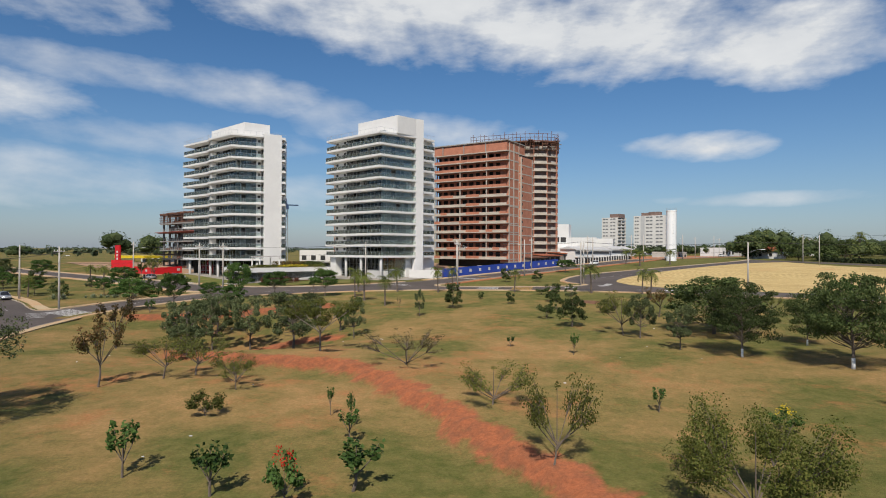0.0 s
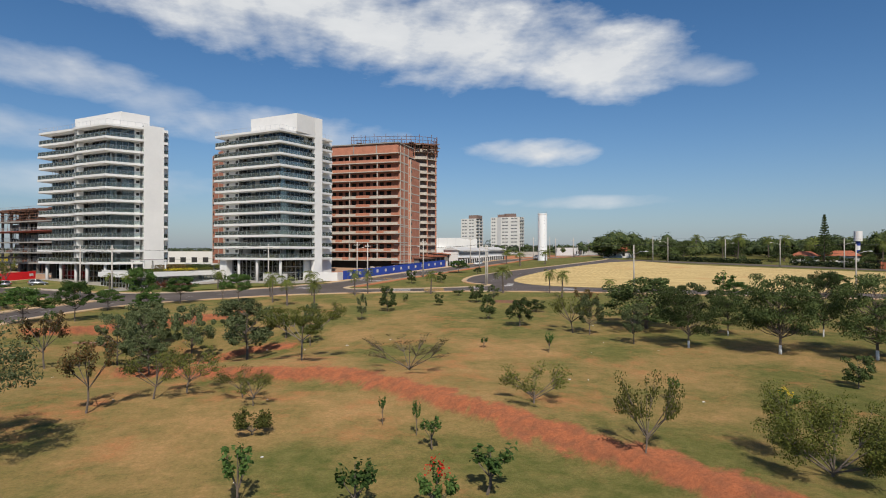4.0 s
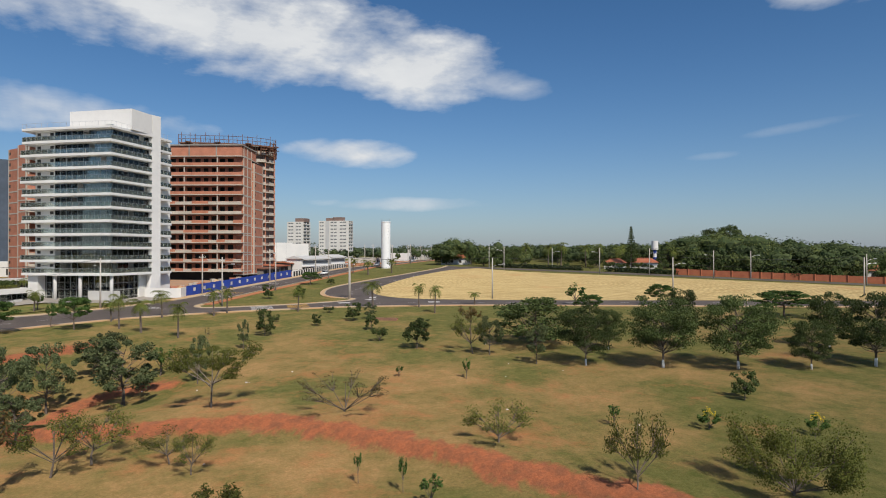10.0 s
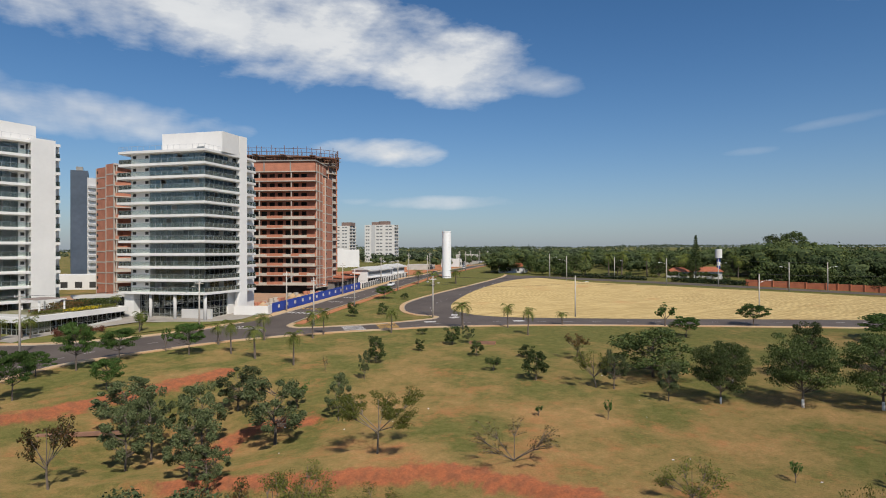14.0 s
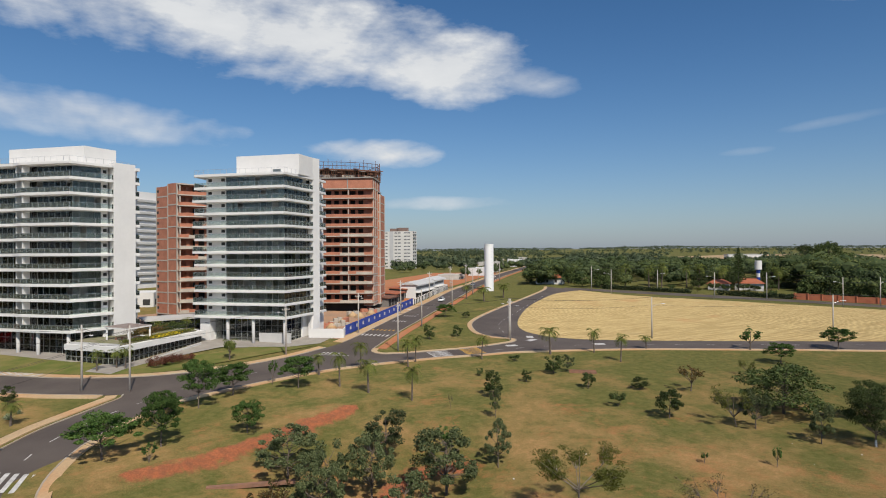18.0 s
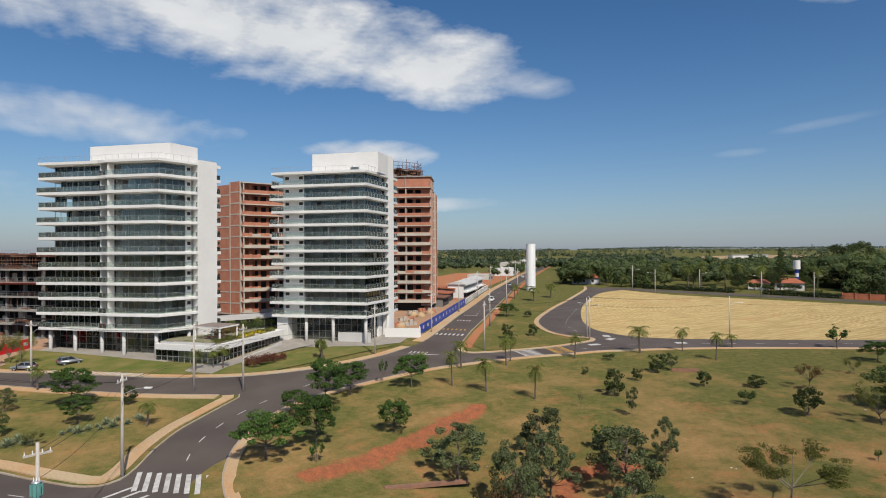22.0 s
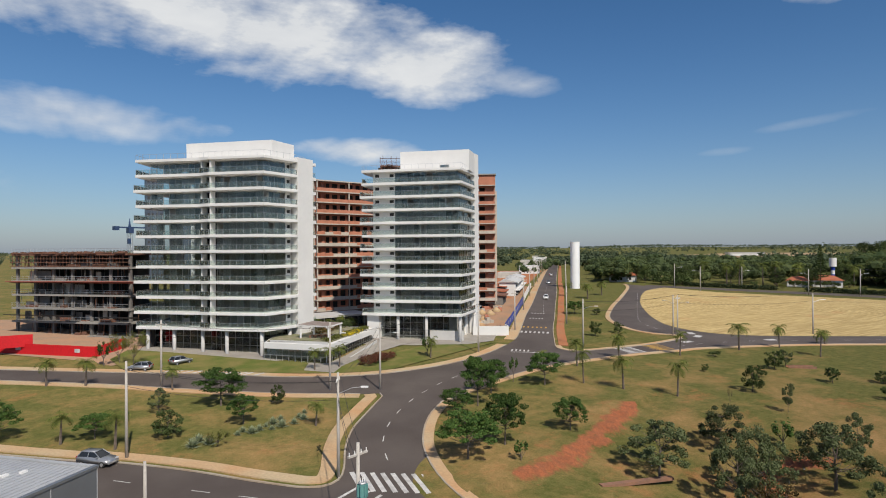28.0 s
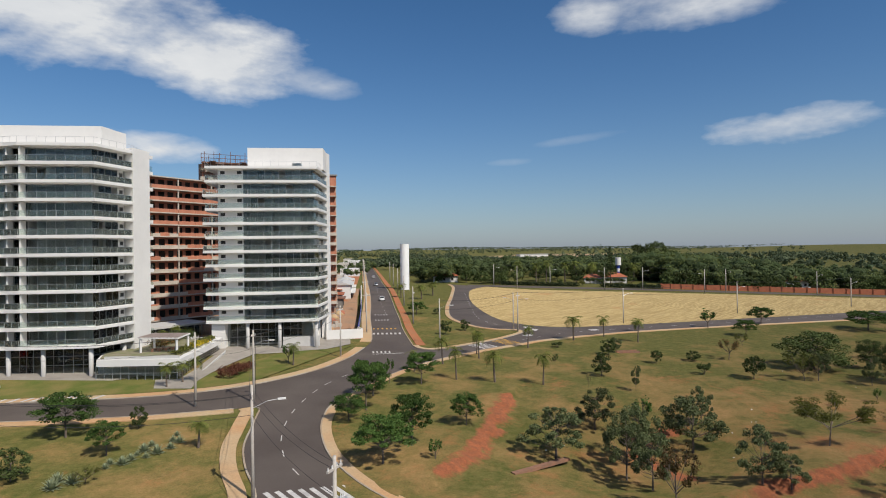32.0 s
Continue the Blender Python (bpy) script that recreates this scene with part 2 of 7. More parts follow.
def ground_material():
    """Dry park grass with bare red earth where the attribute says so."""
    m, n, l, p = nodes_of("dry_grass")
    tc, att = n.new("ShaderNodeTexCoord"), n.new("ShaderNodeAttribute")
    att.attribute_name = "earth"

    def noise_at(scale, detail=5, rough=0.55):
        t = n.new("ShaderNodeTexNoise")
        t.inputs["Scale"].default_value, t.inputs["Detail"].default_value, t.inputs["Roughness"].default_value = scale, detail, rough
        l.new(tc.outputs["Object"], t.inputs["Vector"])
        return t.outputs[0]

    def blend(fac, a, b, lo=0.35, hi=0.65):
        r, x = n.new("ShaderNodeMapRange"), n.new("ShaderNodeMixRGB")
        r.inputs[1].default_value, r.inputs[2].default_value = lo, hi
        l.new(fac, r.inputs[0])
        l.new(r.outputs[0], x.inputs[0])
        for i, c in ((1, a), (2, b)):
            if isinstance(c, tuple):
                x.inputs[i].default_value = (*c, 1)
            else:
                l.new(c, x.inputs[i])
        return x.outputs[0]

    green = blend(noise_at(0.9, 6), (0.080, 0.086, 0.023), (0.130, 0.117, 0.038))
    dry = blend(noise_at(1.7, 6), (0.300, 0.180, 0.078), (0.240, 0.155, 0.062))
    # grass stays greener towards the tree rows on the east side
    east, shade_map, less = n.new("ShaderNodeSeparateXYZ"), n.new("ShaderNodeMapRange"), n.new("ShaderNodeMath")
    l.new(tc.outputs["Object"], east.inputs[0])
    shade_map.inputs[1].default_value, shade_map.inputs[2].default_value = 5, 55
    shade_map.inputs[4].default_value = 0.085
    north, both = n.new("ShaderNodeMapRange"), n.new("ShaderNodeMath")
    north.inputs[1].default_value, north.inputs[2].default_value, north.inputs[4].default_value = 50, 125, 0.11
    both.operation = "ADD"
    l.new(east.outputs[1], north.inputs[0])
    l.new(east.outputs[0], shade_map.inputs[0])
    l.new(shade_map.outputs[0], both.inputs[0])
    south, meadow = n.new("ShaderNodeMapRange"), n.new("ShaderNodeMath")
    south.inputs[1].default_value, south.inputs[2].default_value, south.inputs[4].default_value = 46, 26, 0.12
    meadow.operation = "ADD"
    l.new(east.outputs[1], south.inputs[0])
    l.new(north.outputs[0], meadow.inputs[0])
    l.new(south.outputs[0], meadow.inputs[1])
    l.new(meadow.outputs[0], both.inputs[1])
    less.operation = "SUBTRACT"
    l.new(noise_at(0.085, 9, 0.72), less.inputs[0])
    l.new(both.outputs[0], less.inputs[1])
    grass = blend(less.outputs[0], green, dry, 0.36, 0.60)
    bare = blend(noise_at(0.6, 6), (0.334, 0.135, 0.059), (0.269, 0.142, 0.060))
    less2 = n.new("ShaderNodeMath")
    less2.operation = "SUBTRACT"
    l.new(noise_at(0.13, 9, 0.76), less2.inputs[0])
    l.new(both.outputs[0], less2.inputs[1])
    patchy = blend(less2.outputs[0], grass, bare, 0.48, 0.66)
    red = blend(noise_at(1.2, 6), (0.340, 0.115, 0.053), (0.221, 0.089, 0.047))
    add = n.new("ShaderNodeMath")
    add.operation = "ADD"
    shift = n.new("ShaderNodeMath")
    shift.operation = "MULTIPLY_ADD"
    shift.inputs[1].default_value, shift.inputs[2].default_value = 1.1, -0.55
    l.new(noise_at(1.3, 8, 0.7), shift.inputs[0])
    l.new(att.outputs["Fac"], add.inputs[0])
    l.new(shift.outputs[0], add.inputs[1])
    colour = blend(add.outputs[0], patchy, red, 0.28, 0.66)
    tuft = n.new("ShaderNodeHueSaturation")
    v = n.new("ShaderNodeMapRange")
    v.inputs[3].default_value, v.inputs[4].default_value = 0.35, 1.65
    fine = noise_at(5.0, 7, 0.75)
    l.new(fine, v.inputs[0])
    l.new(v.outputs[0], tuft.inputs["Value"])
    l.new(colour, tuft.inputs["Color"])
    l.new(tuft.outputs[0], p.inputs["Base Color"])
    p.inputs["Roughness"].default_value, p.inputs["Specular IOR Level"].default_value = 0.95, 0.1
    p.inputs["Diffuse Roughness"].default_value = 1.0
    bp = n.new("ShaderNodeBump")
    bp.inputs["Strength"].default_value, bp.inputs["Distance"].default_value = 0.7, 0.12
    l.new(fine, bp.inputs["Height"])
    l.new(bp.outputs[0], p.inputs["Normal"])
    return m


M = {}
M["ground"] = ground_material()
M["asphalt"] = surface("asphalt", (0.078, 0.060, 0.051), (0.108, 0.086, 0.073), 0.12, 0.85, bump=0.3, fine=120, spread=0.18)
M["paving"] = surface("sandy_paving", (0.50, 0.375, 0.225), (0.52, 0.30, 0.145), 0.12, 0.9, bump=0.3, fine=30)
M["kerb"] = surface("kerb_concrete", (0.42, 0.37, 0.30), (0.36, 0.27, 0.19), 0.3, 0.9, fine=20)
M["paint"] = surface("road_paint", (0.62, 0.60, 0.57), (0.42, 0.40, 0.38), 1.2, 0.8, fine=9, spread=0.2)
M["yellow_paint"] = surface("yellow_road_paint", (0.62, 0.36, 0.05), (0.5, 0.28, 0.06), 1.2, 0.8, fine=9)
M["lawn"] = surface("green_lawn", (0.085, 0.105, 0.024), (0.160, 0.135, 0.048), 0.25, 0.95, bump=0.6, fine=30, spread=0.35, spec=0.1)
M["straw"] = surface("mown_straw", (0.50, 0.375, 0.175), (0.36, 0.26, 0.115), 0.35, 0.95, bump=0.7, fine=14, spread=0.3, spec=0.1)
# the straw lies in mown swaths
sn, sl = M["straw"].node_tree.nodes, M["straw"].node_tree.links
swath = sn.new("ShaderNodeMapping")
swath.inputs["Rotation"].default_value = (0, 0, 0.55)
swath.inputs["Scale"].default_value = (0.35, 3.2, 1)
sl.new(sn["Texture Coordinate"].outputs["Object"], swath.inputs[0])
for one in ("Noise Texture", "Noise Texture.001"):
    sl.new(swath.outputs[0], sn[one].inputs["Vector"])
# rings of the mower round the field
rings, spot, wave_range, wave_mix = sn.new("ShaderNodeTexWave"), sn.new("ShaderNodeMapping"), sn.new("ShaderNodeMapRange"), sn.new("ShaderNodeHueSaturation")
rings.wave_type, rings.rings_direction = "RINGS", "Z"
rings.inputs["Scale"].default_value, rings.inputs["Distortion"].default_value, rings.inputs["Detail"].default_value, rings.inputs["Detail Scale"].default_value = 0.21, 9.0, 5.0, 1.0
spot.inputs["Location"].default_value = (-105, -150, 0)
sl.new(sn["Texture Coordinate"].outputs["Object"], spot.inputs[0])
sl.new(spot.outputs[0], rings.inputs["Vector"])
wave_range.inputs[3].default_value, wave_range.inputs[4].default_value = 0.86, 1.08
sl.new(rings.outputs["Fac"], wave_range.inputs[0])
sl.new(wave_range.outputs[0], wave_mix.inputs["Value"])
straw_shader = sn["Principled BSDF"]
sl.new(straw_shader.inputs["Base Color"].links[0].from_socket, wave_mix.inputs["Color"])
# thin places where the soil shows
soil, soil_range, soil_mix = sn.new("ShaderNodeTexNoise"), sn.new("ShaderNodeMapRange"), sn.new("ShaderNodeMixRGB")
soil.inputs["Scale"].default_value, soil.inputs["Detail"].default_value = 0.07, 6
soil_range.inputs[1].default_value, soil_range.inputs[2].default_value, soil_range.inputs[4].default_value = 0.62, 0.74, 0.6
sl.new(sn["Texture Coordinate"].outputs["Object"], soil.inputs["Vector"])
sl.new(soil.outputs[0], soil_range.inputs[0])
sl.new(soil_range.outputs[0], soil_mix.inputs[0])
sl.new(wave_mix.outputs[0], soil_mix.inputs[1])
soil_mix.inputs[2].default_value = (0.40, 0.20, 0.09, 1)
sl.new(soil_mix.outputs[0], straw_shader.inputs["Base Color"])
M["earth"] = surface("red_earth", (0.36, 0.13, 0.06), (0.30, 0.15, 0.08), 0.2, 0.95, bump=0.5, fine=14, spec=0.1)
M["site_soil"] = surface("site_soil", (0.34, 0.20, 0.125), (0.27, 0.185, 0.13), 0.25, 0.95, bump=0.5, fine=14, spec=0.1)
M["forecourt"] = surface("forecourt_paving", (0.34, 0.31, 0.27), (0.28, 0.25, 0.22), 0.4, 0.9, fine=8)
M["white"] = surface("white_render", (0.76, 0.745, 0.72), (0.70, 0.685, 0.665), 0.15, 0.75, fine=10, spread=0.04)
M["greywall"] = surface("pale_grey_render", (0.56, 0.55, 0.53), (0.5, 0.49, 0.48), 0.2, 0.8, fine=10, spread=0.05)
M["inside"] = surface("interior_plaster", (0.62, 0.61, 0.59), (0.46, 0.46, 0.45), 0.3, 0.9)
M["curtain"] = surface("grey_green_curtain", (0.20, 0.22, 0.21), (0.14, 0.15, 0.15), 0.8, 0.9)
# raw concrete darkened for shade in the frame's bays; also shed walls
M["concrete_dark"] = surface("darkened_concrete", (0.235, 0.215, 0.195), (0.15, 0.14, 0.13), 0.35, 0.9, bump=0.2, fine=14)
# near-black in place of shade in rooms and holes; also dark window glass
M["dark"] = surface("shade_black", (0.03, 0.03, 0.03), (0.05, 0.047, 0.045), 0.4, 0.9)
M["glass"] = glass("tinted_glass", (0.82, 0.86, 0.85), 1.5, 0.02, 0.015)
M["rail_glass"] = glass("railing_glass", (0.84, 0.90, 0.885), 1.45, 0.03, 0.04)
M["alu"] = surface("grey_aluminium", (0.46, 0.47, 0.48), (0.52, 0.52, 0.52), 2, 0.45, 0.6)
M["concrete"] = surface("raw_concrete", (0.33, 0.31, 0.28), (0.25, 0.235, 0.215), 0.3, 0.9, bump=0.2, fine=14)
M["concrete_pale"] = surface("pale_concrete", (0.52, 0.46, 0.39), (0.43, 0.38, 0.32), 0.3, 0.9, fine=12)
M["pole"] = surface("pole_concrete", (0.50, 0.46, 0.41), (0.43, 0.39, 0.35), 0.6, 0.9, fine=10)
M["cladding"] = surface("grey_metal_cladding", (0.20, 0.215, 0.23), (0.18, 0.19, 0.205), 0.3, 0.45, 0.4, fine=6, spread=0.05)
M["brick"] = surface("clay_block", (0.50, 0.205, 0.125), (0.41, 0.165, 0.10), 0.6, 0.9, bump=0.3, fine=10, spread=0.2)
M["blue"] = surface("blue_hoarding", (0.015, 0.05, 0.30), (0.02, 0.06, 0.36), 0.3, 0.5)
M["redboard"] = surface("red_hoarding", (0.62, 0.012, 0.018), (0.55, 0.01, 0.015), 0.3, 0.5)
M["bed_soil"] = surface("roof_garden_soil", (0.20, 0.17, 0.12), (0.13, 0.14, 0.06), 0.8, 0.95)
M["timber_slat"] = surface("greyed_timber_slats", (0.34, 0.28, 0.25), (0.28, 0.22, 0.20), 1.0, 0.85)
M["timber"] = surface("old_red_timber", (0.30, 0.15, 0.09), (0.22, 0.12, 0.08), 1.2, 0.9, fine=8)
M["rust"] = surface("rusty_formwork", (0.21, 0.09, 0.055), (0.15, 0.08, 0.055), 1.0, 0.85)
M["bark"] = surface("bark", (0.17, 0.13, 0.10), (0.10, 0.08, 0.065), 2.0, 0.95, bump=0.4)
M["pale_bark"] = surface("pale_bark", (0.24, 0.20, 0.16), (0.16, 0.13, 0.10), 2.0, 0.9)
M["black"] = surface("black_rubber", (0.02, 0.02, 0.02), (0.03, 0.03, 0.03), 3, 0.7)
M["leafA"] = leaf_material("bright_leaves", (0.040, 0.085, 0.018), (0.095, 0.150, 0.038))
M["leafE"] = leaf_material("grey_green_leaves", (0.058, 0.080, 0.030), (0.155, 0.175, 0.080))
M["leafD"] = leaf_material("dark_leaves", (0.038, 0.060, 0.018), (0.098, 0.122, 0.040))
M["leafY"] = leaf_material("yellow_green_leaves", (0.085, 0.10, 0.024), (0.15, 0.15, 0.035))
M["leafV"] = leaf_material("fine_olive_leaves", (0.070, 0.090, 0.018), (0.160, 0.162, 0.036))
M["leafR"] = leaf_material("red_brown_leaves", (0.07, 0.08, 0.025), (0.17, 0.085, 0.035))
M["leafB"] = leaf_material("dry_olive_twigs", (0.085, 0.070, 0.028), (0.14, 0.115, 0.045))
M["leafH"] = leaf_material("russet_leaves", (0.09, 0.035, 0.022), (0.20, 0.075, 0.045))
M["leafP"] = leaf_material("palm_fronds", (0.085, 0.125, 0.028), (0.185, 0.195, 0.045))
# aerial haze is mixed into this paler leaf colour
M["far_wood"] = leaf_material("hazy_far_leaves", (0.060, 0.085, 0.045), (0.12, 0.145, 0.080), 0.2)
M["wood"] = leaf_material("far_woods_leaves", (0.05, 0.078, 0.028), (0.12, 0.15, 0.06), 0.25)
M["wood_light"] = leaf_material("pale_woods_leaves", (0.085, 0.115, 0.030), (0.17, 0.19, 0.065), 0.25)
M["wood_dark"] = leaf_material("deep_woods_leaves", (0.034, 0.052, 0.022), (0.085, 0.108, 0.048), 0.25)


# ---- building helpers ----
def part(name, bm, material, parent=None, label="", smooth=False):
    me = bpy.data.meshes.new(name)
    bm.to_mesh(me)
    bm.free()
    return mesh_part(name, me, material, parent, label, smooth)


def mesh_part(name, me, material, parent=None, label="", smooth=False):
    for one in material if isinstance(material, (list, tuple)) else (material,):
        me.materials.append(one)
    if smooth:
        me.polygons.foreach_set("use_smooth", [True] * len(me.polygons))
    ob = new(name, me)
    if parent:
        ob.parent = parent
    if label:
        tagged(ob, label)
    return ob


def thing(name, label, category, m=None, group="", kind=""):
    ob = new(name)
    ob.empty_display_size = 0.1
    if m:
        ob.matrix_world = m
    return tagged(ob, label, category, group, kind)


def add_box(bm, x0, y0, z0, x1, y1, z1, m=None, mi=0):
    v = [bm.verts.new((x, y, z)) for z in (z0, z1) for x, y in ((x0, y0), (x1, y0), (x1, y1), (x0, y1))]
    for f in ((3, 2, 1, 0), (4, 5, 6, 7), (0, 1, 5, 4), (1, 2, 6, 5), (2, 3, 7, 6), (3, 0, 4, 7)):
        bm.faces.new([v[i] for i in f]).material_index = mi
    if m:
        bmesh.ops.transform(bm, matrix=m, verts=v)
    return v


def box(*args):
    bm = bmesh.new()
    add_box(bm, *args)
    return bm


def add_prism(bm, outline, z0, z1, mi=0):
    lo, hi = [bm.verts.new((x, y, z0)) for x, y in outline], [bm.verts.new((x, y, z1)) for x, y in outline]
    bm.faces.new(hi).material_index = mi
    bm.faces.new(lo[::-1]).material_index = mi
    for i in range(len(outline)):
        j = (i + 1) % len(outline)
        bm.faces.new((lo[i], lo[j], hi[j], hi[i])).material_index = mi


def ccw(outline):
    area = sum(a[0] * b[1] - b[0] * a[1] for a, b in zip(outline, outline[1:] + outline[:1]))
    return list(outline) if area > 0 else list(outline)[::-1]


def prism(outline, z0, z1):
    bm = bmesh.new()
    add_prism(bm, ccw(outline), z0, z1)
    return bm


def add_tube(bm, a, b, r0, r1, sides=8, caps=True, mi=0):
    a, b = Vector(a), Vector(b)
    q = (b - a).to_track_quat("Z", "Y")
    rings = []
    for c, r in ((a, r0), (b, r1)):
        rings.append([bm.verts.new(c + q @ Vector((r * math.cos(k * math.tau / sides), r * math.sin(k * math.tau / sides), 0))) for k in range(sides)])
    for k in range(sides):
        bm.faces.new((rings[0][k], rings[0][(k + 1) % sides], rings[1][(k + 1) % sides], rings[1][k])).material_index = mi
    if caps:
        bm.faces.new(rings[0][::-1]).material_index = mi
        bm.faces.new(rings[1]).material_index = mi


def tube(*args, **kw):
    bm = bmesh.new()
    add_tube(bm, *args, **kw)
    return bm


def smooth_line(points, step=2.0, closed=False):
    """Catmull-Rom through the points."""
    pts = [Vector(p) for p in points]
    out = []
    n = len(pts)
    for i in range(n if closed else n - 1):
        p0 = pts[(i - 1) % n] if closed or i else pts[0]
        p1, p2 = pts[i], pts[(i + 1) % n]
        p3 = pts[(i + 2) % n] if closed or i + 2 < n else pts[-1]
        k = max(1, int((p2 - p1).length / step))
        for j in range(k):
            t = j / k
            out.append(tuple(0.5 * (2 * p1 + (p2 - p0) * t + (2 * p0 - 5 * p1 + 4 * p2 - p3) * t * t + (3 * p1 - p0 - 3 * p2 + p3) * t ** 3)))
    if not closed:
        out.append(tuple(pts[-1]))
    return out


def offset_line(line, d):
    """The line moved to its left by d."""
    out = []
    for i, p in enumerate(line):
        a, b = Vector(line[max(0, i - 1)]), Vector(line[min(len(line) - 1, i + 1)])
        t = (b - a).normalized()
        out.append((p[0] - t.y * d, p[1] + t.x * d))
    return out


# ---- ground ----
GULLY = smooth_line([(-30, 66), (-22, 61.5), (-16, 58.5), (-10.7, 57), (-6.5, 52.8), (-2.8, 46.5), (0.5, 41), (2.4, 36.5), (4.3, 32.5), (7, 28), (10, 20)], 1.0)
BANK = smooth_line([(-48, 92.2), (-43, 93), (-36.5, 95.2), (-30, 98.3), (-25, 100.6), (-20, 103)], 1.0)
BANK2 = smooth_line([(-27, 74), (-24, 79), (-20, 83), (-14, 80)], 1.0)
GX, GY = np.array(GULLY), np.array(BANK)
GZ = np.array(BANK2)


def near(x, y, line):
    """Distance to a line of points and the side of it."""
    d = np.hypot(x[..., None] - line[:, 0], y[..., None] - line[:, 1])
    i = np.minimum(d.argmin(-1), len(line) - 2)
    a, b = line[i], line[i + 1]
    side = (b[..., 0] - a[..., 0]) * (y - a[..., 1]) - (b[..., 1] - a[..., 1]) * (x - a[..., 0])
    return d.min(-1), np.sign(side)


def base_height(x, y):
    sx, sy = np.clip(x, -140, 160) / 100, np.clip(y, 20, 235) / 100
    z = -4.299 + 1.848 * sx + 3.028 * sy + 0.120 * sx * sx + -0.367 * sx * sy + 0.353 * sy * sy
    # a long low ridge closes the horizon, higher towards the east
    away = np.clip((np.hypot(x, y - 100) - 950) / 2300, 0, 1)
    bearing = np.arctan2(x, y)
    ridge = (15 + 13 * np.clip(bearing * 1.6 + 0.3, 0, 1)) * (0.85 + 0.12 * np.sin(bearing * 9) + 0.07 * np.sin(bearing * 23 + 1))
    z = z + ridge * away * away * (3 - 2 * away)
    return z - 3.217 * np.exp(-((x + 27) ** 2 / 225 + (y - 81) ** 2 / 144))


def ground_z(x, y):
    return float(base_height(np.float64(x), np.float64(y)))


def build_ground():
    def axis(lo, hi, step, far):
        mid = list(np.arange(lo, hi + step / 2, step))
        out, s = [], step
        v = hi
        while v < far:
            s *= 1.35
            v += s
            out.append(v)
        low, s, v = [], step, lo
        while v > -far:
            s *= 1.35
            v -= s
            low.append(v)
        return np.array(low[::-1] + mid + out)

    xs, ys = axis(-110, 130, 0.7, 4800), axis(10, 170, 0.7, 4800)
    X, Y = np.meshgrid(xs, ys)
    Z = base_height(X, Y)
    earth = np.zeros_like(X)
    inside = (X > -60) & (X < 60) & (Y > 10) & (Y < 112)
    px, py = X[inside], Y[inside]
    for line, drop, wide in ((GX, 1.2, 1.15), (GY, 0.9, 1.15), (GZ, 0.4, 1.5)):
        d, side = near(px, py, line)
        s = d * side
        close = np.nonzero(d < 7)[0]
        for i in close:
            ragged_edge = noise.fractal((px[i] * 0.35, py[i] * 0.35, 0.0), 0.8, 2.0, 4)
            s[i] += 1.1 * ragged_edge
            d[i] = abs(s[i] - 0.5) + 0.5 * noise.noise((px[i] * 0.9, py[i] * 0.9, 4.0))
        Z[inside] += drop * (1 / (1 + np.exp(-s / 0.5)) - 0.5) * np.exp(-(d / 7) ** 2)
        earth[inside] = np.maximum(earth[inside], np.clip(1.05 - d / wide * 0.62, 0, 1))
    nx, ny = len(xs), len(ys)
    verts = np.stack([X, Y, Z], -1).reshape(-1, 3)
    i = np.arange((ny - 1) * (nx - 1))
    q = (i // (nx - 1)) * nx + i % (nx - 1)
    faces = np.stack([q, q + 1, q + nx + 1, q + nx], -1)
    me = bpy.data.meshes.new("ground")
    me.from_pydata(verts.tolist(), [], faces.tolist())
    att = me.attributes.new("earth", "FLOAT", "POINT")
    att.data.foreach_set("value", earth.ravel().astype(np.float32))
    ob = mesh_part("ground", me, M["ground"], smooth=True)
    tagged(ob, "dry grassy park ground with red earth scars", "ground", kind="structure")


build_ground()
from mathutils.geometry import delaunay_2d_cdt


def inside_poly(p, poly):
    x, y, hit = p[0], p[1], False
    for (x0, y0), (x1, y1) in zip(poly, poly[1:] + poly[:1]):
        if (y0 > y) != (y1 > y) and x < (x1 - x0) * (y - y0) / (y1 - y0) + x0:
            hit = not hit
    return hit


def sheet_mesh(outline, up, step=6.0, skirt=0.0):
    """A sheet that follows the ground inside an outline, with a down-turned edge."""
    poly = ccw(outline)
    xs, ys = [p[0] for p in poly], [p[1] for p in poly]
    pts = [Vector(p[:2]) for p in poly]
    n = len(pts)
    gx = np.arange(min(xs) + step / 2, max(xs), step)
    gy = np.arange(min(ys) + step / 2, max(ys), step)
    if len(gx) * len(gy) < 6000:
        pts += [Vector((a, b)) for a in gx for b in gy if inside_poly((a, b), poly)]
    v, e, f, *_ = delaunay_2d_cdt(pts, [(i, (i + 1) % n) for i in range(n)], [], 1, 0.01)
    verts = [(p.x, p.y, ground_z(p.x, p.y) + up) for p in v]
    faces = [list(t) for t in f]
    faces = [t for t in faces if inside_poly((sum(v[i].x for i in t) / 3, sum(v[i].y for i in t) / 3), poly)]
    if skirt:
        k = len(verts)
        verts += [(p[0], p[1], ground_z(*p[:2]) + up - skirt) for p in poly]
        verts += [(p[0], p[1], ground_z(*p[:2]) + up) for p in poly]
        faces += [(k + i, k + (i + 1) % n, k + n + (i + 1) % n, k + n + i) for i in range(n)]
    me = bpy.data.meshes.new("sheet")
    me.from_pydata(verts, [], faces)
    return me


def sheet(name, outline, material, up, label, category, step=6.0, skirt=0.0, kind="structure"):
    ob = mesh_part(name, sheet_mesh(outline, up, step, skirt), material)
    return tagged(ob, label, category, kind=kind)


